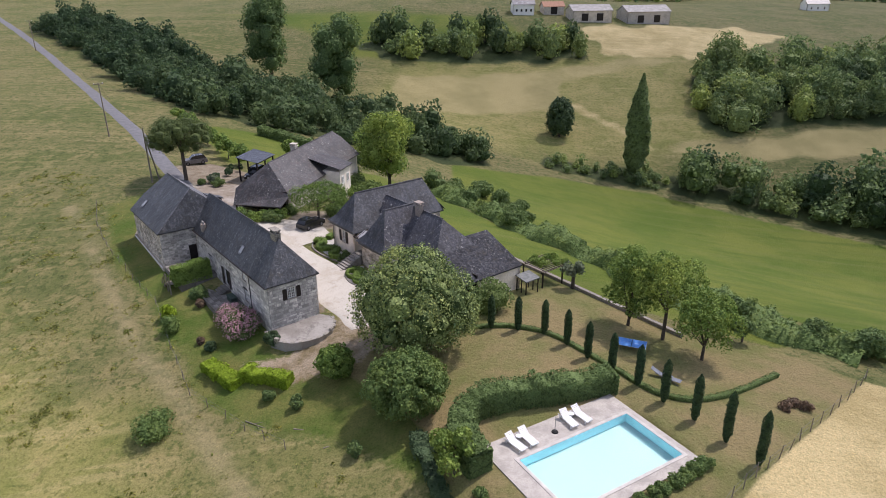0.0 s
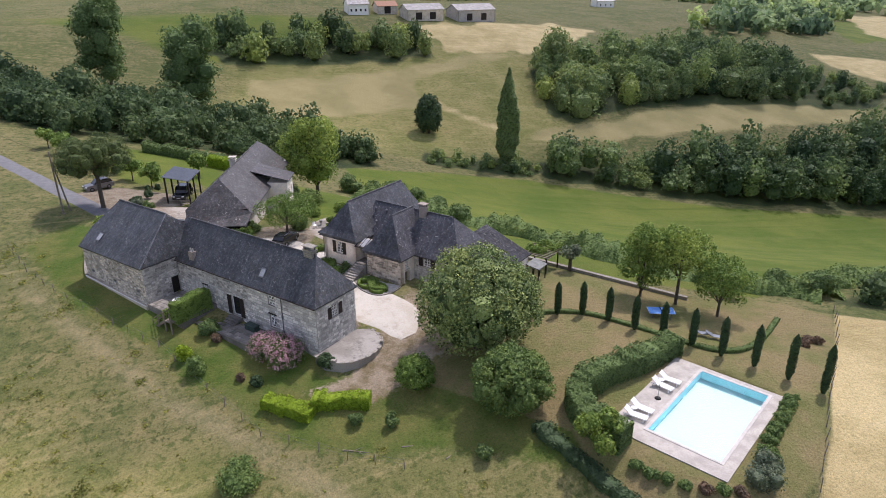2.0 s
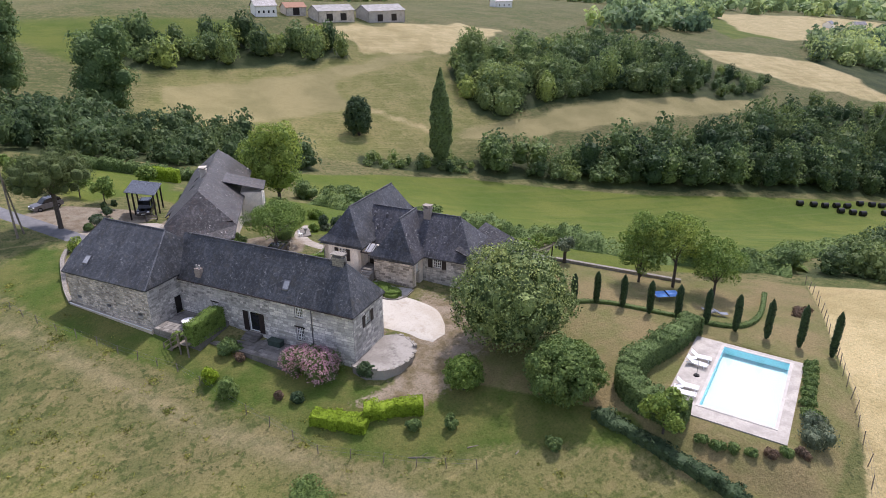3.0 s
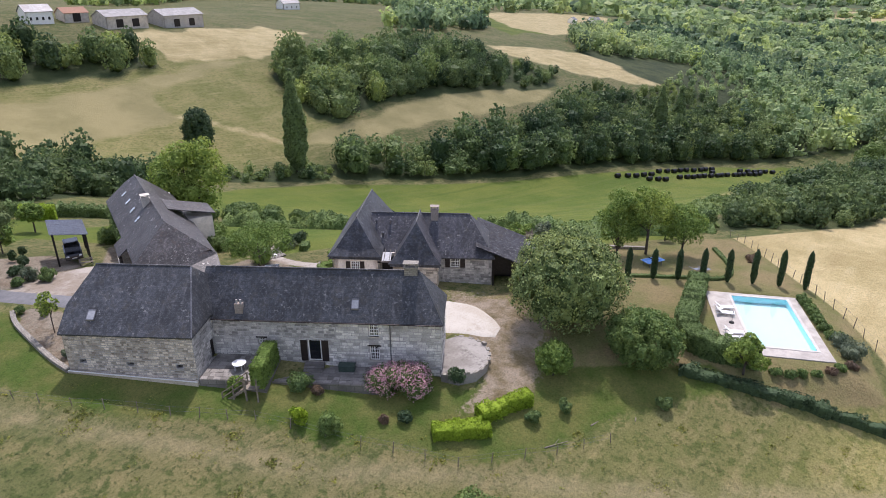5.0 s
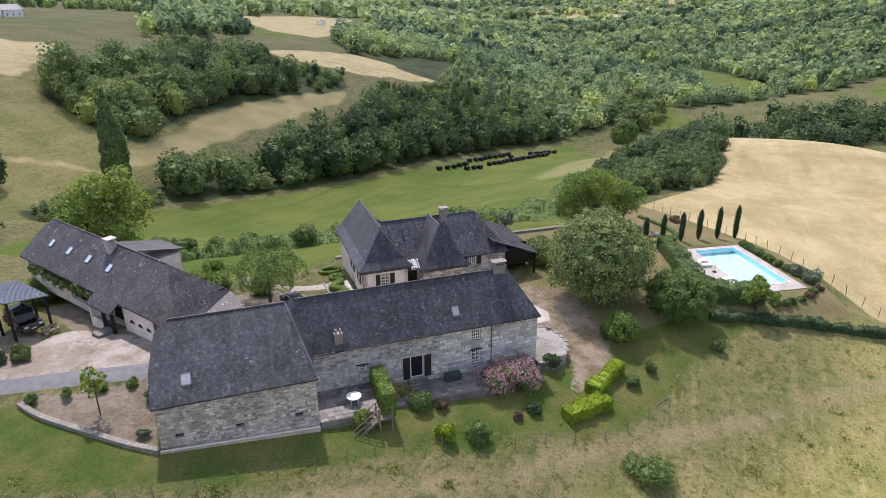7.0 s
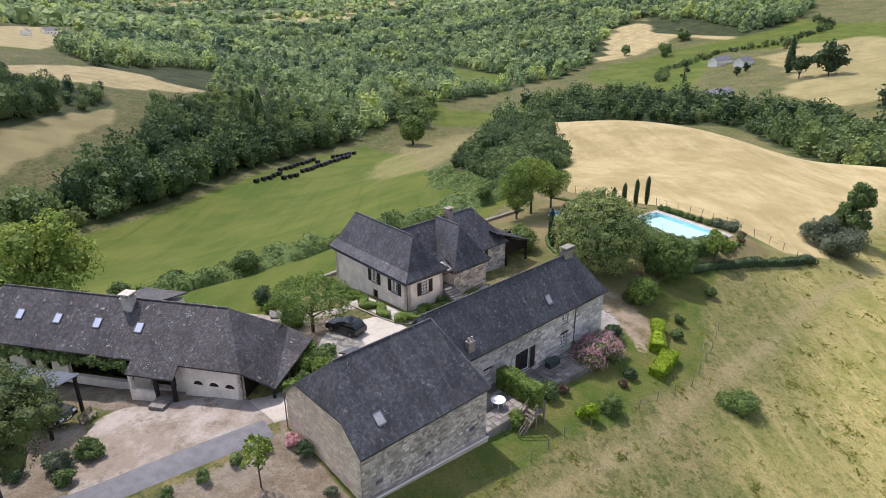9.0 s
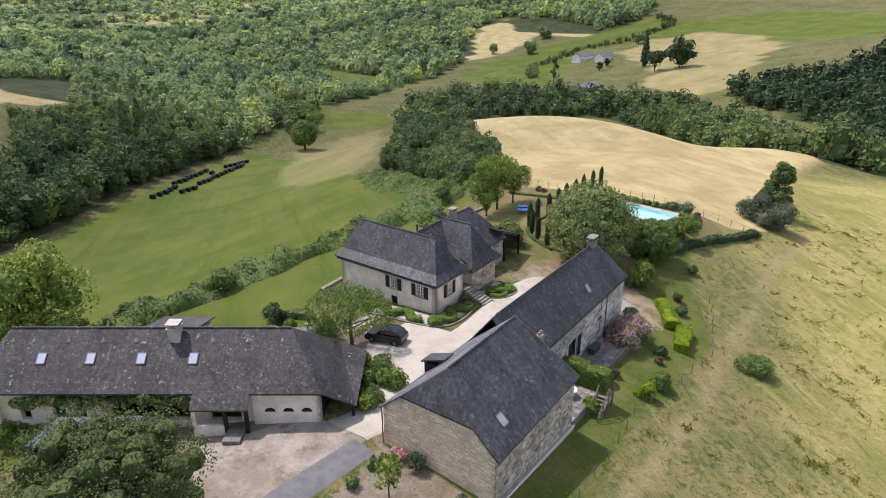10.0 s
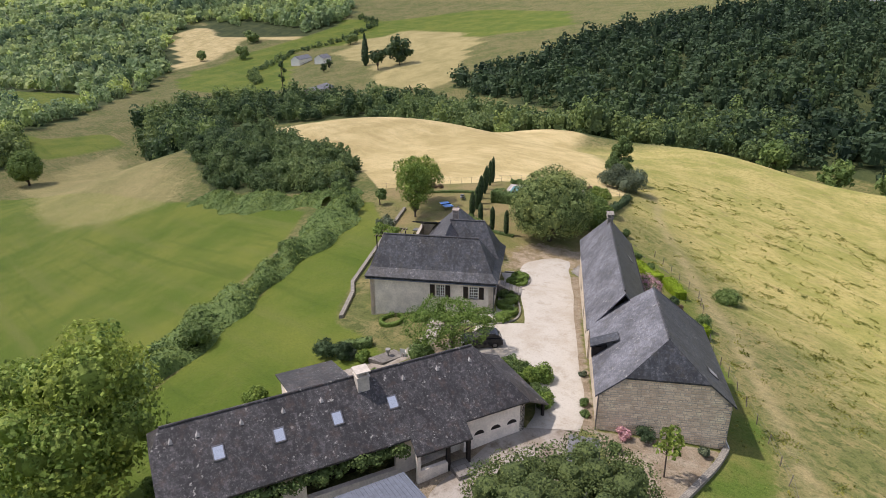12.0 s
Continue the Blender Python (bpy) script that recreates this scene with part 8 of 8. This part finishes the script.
# ---- vehicles ----
def vehicle(name, m, label, length=4.4, width=1.8, height=1.5, paint=BLACK_CAR, boxy=False):
    ob = thing(name, m, label, "car")
    L, W, H = length, width, height
    low = [(-L / 2, 0.35), (-L / 2 + 0.05, 0.75), (-L / 2 + 0.25, 0.92), (-L * 0.22, 1.0), (L * 0.40, 1.02), (L / 2 - 0.03, 0.9), (L / 2, 0.55), (L / 2 - 0.05, 0.28), (-L / 2 + 0.1, 0.25)]
    part("body", Shape().prism([(x, -W / 2, z) for x, z in low], (0, W, 0)), paint, ob, "glossy dark car body")
    f = -L * 0.20 if not boxy else -L * 0.26
    top = [(f, 0.99), (f + 0.62, H - 0.05), (f + 0.9, H), (L * 0.30, H), (L * 0.40, H - 0.12), (L * 0.47, 1.0)]
    part("cabin", Shape().prism([(x, -W / 2 + 0.12, z) for x, z in top], (0, W - 0.24, 0)), GLASS, ob, "dark glazed cabin")
    part("roof", Shape().box(f + 0.85, -W / 2 + 0.14, H - 0.01, L * 0.33, W / 2 - 0.14, H + 0.03), paint, ob)
    part("roof_pane", Shape().box(f + 1.05, -W / 2 + 0.32, H + 0.03, L * 0.22, W / 2 - 0.32, H + 0.04), GLASS, ob, "dark glass roof panel")
    a, b = Vector((f + 0.02, 0, 1.03)), Vector((f + 0.62, 0, H - 0.04))
    part("windscreen", Shape().prism([(a.x, -W / 2 + 0.2, a.z), (a.x, W / 2 - 0.2, a.z), (b.x, W / 2 - 0.24, b.z), (b.x, -W / 2 + 0.24, b.z)], (-0.02, 0, 0.02)), GLASS, ob, "dark windscreen")
    for s in (-1, 1):
        part("rail", Shape().box(f + 0.9, s * (W / 2 - 0.2) - 0.02, H + 0.03, L * 0.3, s * (W / 2 - 0.2) + 0.02, H + 0.08), METAL, ob)
        part("headlight", Shape().box(-L / 2 - 0.01, s * W * 0.36 - 0.16, 0.68, -L / 2 + 0.12, s * W * 0.36 + 0.16, 0.82), WHITE_PLASTIC, ob, "clear headlight")
        for x in (-L * 0.31, L * 0.30):
            y = s * (W / 2 - 0.1)
            t = part("tyre", Shape().tube((x, y - 0.11, 0.33), (x, y + 0.11, 0.33), 0.33, 0.33, 18), RUBBER, ob)
            part("rim", Shape().tube((x, y + s * 0.10, 0.33), (x, y + s * 0.125, 0.33), 0.2, 0.18, 14), METAL, t)
    part("plate", Shape().box(-L / 2 - 0.015, -0.26, 0.45, -L / 2, 0.26, 0.56), WHITE_PAINT, ob, "white number plate with a plain bar")
    return ob


def parked(s, d, turn):
    x, y = at_barn(s, d)
    return pose(x, y, gz(x, y) + 0.06, 0, 0, turn)


vehicle("estate_car", parked(-20.6, 15.4, -126), "black estate car parked on the gravel by the manor", 3.9, 1.68, 1.45)
vehicle("off_road_car", pose(-31.9, 105.6, 2.30, 0, 0, 75), "black off-road car parked under the carport", 4.3, 1.85, 1.85, boxy=True)
vehicle("small_van", pose(-44.6, 112.6, gz(-44.6, 112.6) + 0.05, 0, 0, 30), "grey car parked under the pine", 4.2, 1.7, 1.6, paint=METAL)


# ---- far things ----
BALES = ((159.8, 131.4, 177.2, 126.3, 5), (186.0, 127.2, 218.0, 118.2, 9), (211.0, 115.2, 212, 115, 1), (229.9, 110.2, 245.8, 102.0, 6), (168.3, 122.8, 174.4, 119.8, 3), (184.6, 118.0, 233.7, 103.6, 15))
for a, b, c, d, n in BALES:
    for k in range(n):
        t = k / max(1, n - 1)
        x, y = a + (c - a) * t + 0.4 * math.sin(k * 2.3), b + (d - b) * t + 0.4 * math.cos(k * 1.7)
        s = Shape().tube((-0.7, 0, 0.68), (0.7, 0, 0.68), 0.72, 0.72, 14)
        s.tube((-0.78, 0, 0.68), (-0.7, 0, 0.68), 0.55, 0.72, 14).tube((0.7, 0, 0.68), (0.78, 0, 0.68), 0.72, 0.55, 14)
        solid("wrapped_bale", s, WRAP, pose(x, y, gz(x, y), 0, 0, -25 + 9 * math.sin(k * 3.1)) @ Matrix.Scale(1.25, 4), "round bale in black plastic wrap on the meadow", "hay bale", "black bales in rows")


def far_building(name, x, y, turn, l, w, h, roof_h, wall_m, roof_m, label, windows=0, doors=0):
    ob = thing(name, pose(x, y, gz(x, y) - 0.3, 0, 0, turn), label, "building")
    for a, b, n in (((-l / 2, -w / 2), (l / 2, -w / 2), 1), ((-l / 2, w / 2), (l / 2, w / 2), -1)):
        wall("wall", ob, a, b, -2, h, 0.3, wall_m, inward=n)
    for sx in (-1, 1):
        part("gable_wall", Shape().prism([(sx * l / 2, -w / 2, -2), (sx * l / 2, w / 2, -2), (sx * l / 2, w / 2, h), (sx * l / 2, 0, h + roof_h - 0.1), (sx * l / 2, -w / 2, h)], (-sx * 0.3, 0, 0)), wall_m, ob)
    e = 0.4
    k = roof_h / (w / 2)
    slope(ob, [(-l / 2 - e, -w / 2 - e, h - e * k), (l / 2 + e, -w / 2 - e, h - e * k), (l / 2 + e, 0, h + roof_h), (-l / 2 - e, 0, h + roof_h)], roof_m)
    slope(ob, [(l / 2 + e, w / 2 + e, h - e * k), (-l / 2 - e, w / 2 + e, h - e * k), (-l / 2 - e, 0, h + roof_h), (l / 2 + e, 0, h + roof_h)], roof_m)
    for j in range(windows):
        x0 = -l / 2 + (j + 0.7) * l / (windows + 0.4)
        w_ = part("window", Shape().box(x0 - 0.5, -w / 2 - 0.05, 1.0, x0 + 0.5, -w / 2 + 0.02, 2.3), WHITE_PAINT, ob)
        part("pane", Shape().box(x0 - 0.42, -w / 2 - 0.07, 1.08, x0 + 0.42, -w / 2 - 0.05, 2.22), RUBBER, w_)
    for j in range(doors):
        x0 = -l / 2 + (j + 0.8) * l / (doors + 0.6)
        part("barn_door", Shape().box(x0 - 1.6, -w / 2 - 0.06, 0, x0 + 1.6, -w / 2 + 0.02, 3.2), DARK_WOOD, ob, "dark barn door")
    return ob


far_building("farm_house", 37.5, 326, 5, 10, 7, 4.5, 2.4, WHITE_PAINT, SLATE_PALE, "white farmhouse on the far hill", 4)
far_building("farm_shed", 52, 329, 8, 10, 7, 3.6, 2.0, RENDER_GREY, TILE_RED, "farm shed with a reddish roof on the far hill", 0, 1)
far_building("farm_barn", 68, 321, 10, 19, 10, 4.6, 2.4, RENDER_GREY, PALE_SHEET, "long farm barn with a pale sheet roof", 0, 2)
far_building("farm_barn", 95, 326, 14, 22, 11, 5.0, 2.6, STONE, PALE_SHEET, "long stone farm barn with a pale roof", 0, 2)
far_building("far_house", 540, -226, -62, 24, 10, 5, 3, WHITE_PAINT, SLATE_PALE, "white house with a grey roof on the far slope", 6)
far_building("far_house", 516, -236, -62, 16, 10, 5, 3, WHITE_PAINT, SLATE_PALE, "white house with a grey roof on the far slope", 4)
far_building("far_shed", 392, -152, -58, 30, 13, 3.4, 2.2, RENDER_GREY, SLATE_PALE, "low grey farm shed in the far valley", 0, 3)

far_building("far_house", 684, 478, 20, 14, 9, 4.5, 3, WHITE_PAINT, SLATE_PALE, "pale house with a grey roof among far trees", 3)
far_building("far_house", 757, 490, -30, 14, 9, 4.5, 3, WHITE_PAINT, SLATE_PALE, "pale house with a grey roof among far trees", 3)
far_building("far_house", 1357, 521, 10, 14, 9, 4.5, 3, WHITE_PAINT, SLATE_PALE, "pale house with a grey roof among far trees", 3)
far_building("far_house", 1423, 509, 60, 14, 9, 4.5, 3, WHITE_PAINT, SLATE_PALE, "pale house with a grey roof among far trees", 3)
far_building("far_house", 237, 440, 0, 14, 9, 4.5, 3, WHITE_PAINT, SLATE_PALE, "pale house with a grey roof among far trees", 3)


# ---- grass tufts ----
def tufts(name, outline, count, seed, label, h=(0.05, 0.17), material=GRASS_BLADES, avoid=()):
    rng = np.random.default_rng(seed)
    p = np.array(outline, float)
    c = rng.uniform(p.min(0), p.max(0), (count // 12, 2))          # centres of weedy patches
    k = rng.integers(0, len(c), count * 3)
    far = rng.gamma(1.2, 0.8, (count * 3, 1)) * rng.normal(0, 1, (count * 3, 2))
    x, y = (c[k] + far).T
    keep = outside(outline, x, y) < 0
    for a in avoid:
        keep &= outside(a, x, y) > 0.3
    x, y = x[keep][:count], y[keep][:count]
    z = ground_z(x, y)
    n, per = len(x), 7
    hh = rng.uniform(*h, (n, 1)) * np.ones((1, per))
    a = rng.uniform(0, 2 * np.pi, (n, per))
    r = rng.uniform(0.02, 0.42, (n, per))
    c = np.stack([x[:, None] + r * np.cos(a), y[:, None] + r * np.sin(a), np.repeat(z[:, None], per, 1) + hh * 0.45], -1).reshape(-1, 3)
    d = np.stack([np.cos(a), np.sin(a), np.full(a.shape, 0.8)], -1).reshape(-1, 3)
    v, q = leaf_quads(rng, c, d, hh.reshape(-1, 1) * 0.6, 0.5)
    me = np_mesh(name, v, q, np.repeat(rng.uniform(0, 1, n), per * 4))
    me.materials.append(material)
    tagged(new(name, me), label, "grass", kind="stuff")


MEADOW = [(-70, 110), (-50, 100), (-44, 84), (-33, 66), (-21, 51), (-8, 40), (-1, 30), (6, 20), (20, 0), (0, -30), (-60, -10), (-80, 50)]
tufts("grass_tufts", MEADOW, 9000, 301, "tufts of dry and green grass in the meadow")
tufts("weeds", MEADOW, 1500, 302, "low dark green weeds in patches over the meadow", (0.06, 0.19), WEEDS)


# ---- dressed stone on the barn ----
def block_mesh(seed):
    """A dressed block, one metre square in front, with worn edges."""
    rng = random.Random(seed)
    c = lambda: rng.uniform(0.04, 0.10)
    back = [(-0.5, 0.0, -0.5), (0.5, 0.0, -0.5), (0.5, 0.0, 0.5), (-0.5, 0.0, 0.5)]
    front = [(-0.5 + c(), -1.0, -0.5 + c()), (0.5 - c(), -1.0 + c(), -0.5 + c()), (0.5 - c(), -1.0, 0.5 - c()), (-0.5 + c(), -1.0 + c(), 0.5 - c())]
    me = bpy.data.meshes.new("stone_block")
    me.from_pydata(back + front, [], [(4, 5, 6, 7), (0, 1, 5, 4), (1, 2, 6, 5), (2, 3, 7, 6), (3, 0, 4, 7)])
    return me


BLOCK_MESHES = [block_mesh(k) for k in range(8)]
for me in BLOCK_MESHES:
    me.materials.append(BLOCKS)


def stone_face(parent, a, b, z0, z1, holes, row, length, seed, material, out=0.035, single=0, from_x=0.0, top=None, rough=0.006):
    """Courses of blocks on a wall's face from a to b (left to right from outside). The first `single` blocks past from_x are parts; rough: how far they sit off their course."""
    rng = random.Random(seed)
    a, b = Vector((*a, 0)), Vector((*b, 0))
    u = (b - a).normalized()
    turn = math.atan2(u.y, u.x)
    total, joined, made = (b - a).length, Shape(), 0
    z = z0
    while z < z1 - 0.05:
        h = row * rng.uniform(0.75, 1.3)
        if z + h > z1:
            h = z1 - z
        x = -rng.uniform(0, 0.3)
        while x < total - 0.06:
            w = length * rng.uniform(0.5, 1.7)
            x0, x1 = max(0.01, x), min(total - 0.01, x + w)
            x += w
            if x1 - x0 < 0.12:
                continue
            for h0, h1, hz0, hz1 in holes:
                if x0 < h1 + 0.02 and x1 > h0 - 0.02 and z < hz1 and z + h > hz0:
                    if x0 < h0 - 0.2:
                        x1 = min(x1, h0 - 0.02)
                    elif x1 > h1 + 0.2:
                        x0 = max(x0, h1 + 0.02)
                    else:
                        x0 = x1
            if x1 - x0 < 0.1 or (top and z + h > min(top(x0), top(x1))):
                continue
            g = rng.uniform(0.03, 0.06)
            c = a + u * ((x0 + x1) / 2)
            m = Matrix.Translation((c.x, c.y, z + h / 2 + rng.uniform(-rough, rough))) @ Matrix.Rotation(turn, 4, "Z") @ Matrix.Rotation(rng.uniform(-3, 3) * rough, 4, "Y") @ Matrix.Diagonal((x1 - x0 - g, out * rng.uniform(0.4, 1.3), (h - g) * rng.uniform(1 - 6 * rough, 1 + 3 * rough), 1))
            me = BLOCK_MESHES[rng.randrange(8)]
            if x0 >= from_x and made < single:
                o = new("stone_block", me)
                o.parent = parent
                o.matrix_basis = m
                made += 1
            else:
                k = len(joined.v)
                joined.v += [tuple(m @ v.co) for v in me.vertices]
                joined.f += [tuple(k + i for i in p.vertices) for p in me.polygons]
        z += h
    if joined.v:
        me = make_mesh("stone_course", joined.v, joined.f, uv=False)
        me.materials.append(material)
        o = new("stone_course", me)
        o.parent = parent
        tagged(o, kind="stuff")


barn = [o for o in bpy.data.objects if o.name == "stone_barn"][0]
barn_walls = [o for o in barn.children if o.name.split(".")[0] in ("wall", "gable_wall")]
# in the order in which they were built: A south, A east, A north, A gable, B south, B east, B north
SW, EW, _, GW, BS, BE, _ = barn_walls
stone_face(SW, (-32.6, -4.2), (-21.0, -4.2), -0.6, 5.2, [(1.1, 1.7, 2.2, 2.55), (5.4, 6.0, 2.05, 2.4), (9.8, 10.4, 1.95, 2.3)], 0.205, 0.34, 1, BLOCKS_MIXED, 0.03, rough=0.03)
stone_face(EW, (-21.0, -4.2), (-21.0, 0.0), 0.9, 5.25, [(3.15, 4.15, 0.9, 2.9)], 0.25, 0.42, 2, BLOCKS_DARK, 0.02)
stone_face(GW, (-32.6, 5.3), (-32.6, -4.2), 0.4, 6.8, [], 0.2, 0.4, 3, BLOCKS_WARM, 0.018, rough=0.025, top=lambda x: 5.2 + 1.6 * min(1.0, min(x, 9.5 - x) / 1.75))
B_HOLES = [(4.6, 5.3, 2.15, 2.8), (9.2, 10.45, 0.5, 2.72), (14.95, 15.85, 3.25, 4.6), (14.95, 15.85, 0.75, 2.25)]
stone_face(BS, (-21.5, 0.0), (0.0, 0.0), -1.4, 2.9, B_HOLES, 0.29, 0.52, 4, BLOCKS, single=150, from_x=8.0)
stone_face(BS, (-21.5, 0.0), (-9.6, 0.0), 2.9, 4.85, [], 0.24, 0.42, 14, BLOCKS_DARK, 0.02)
stone_face(BS, (-9.6, 0.0), (0.0, 0.0), 2.9, 4.85, [(h[0] - 11.9, h[1] - 11.9, h[2], h[3]) for h in B_HOLES[2:]], 0.29, 0.55, 15, BLOCKS, single=150)
stone_face(BE, (0.0, 0.0), (0.0, 5.5), -1.4, 4.85, [(2.1, 3.05, 2.75, 4.0)], 0.29, 0.52, 5, BLOCKS)
manor = [o for o in bpy.data.objects if o.name == "manor_house"][0]
pavilion = [o for o in manor.children if "pale stone" in o.get("label", "")][0]
stone_face(pavilion, (-6.5, 15.0), (-1.5, 15.0), -0.2, 3.7, [], 0.28, 0.6, 21, BLOCKS_MIXED, 0.02)
manor_stone = [o for o in manor.children if o.name.split(".")[0] == "wall" and o.data.materials[0] == STONE]
stone_face(manor_stone[0], (-1.5, 17.6), (4.6, 17.6), -0.4, 3.75, [(1.3, 2.4, 2.35, 3.75)], 0.27, 0.46, 6, BLOCKS_DARK, 0.02)
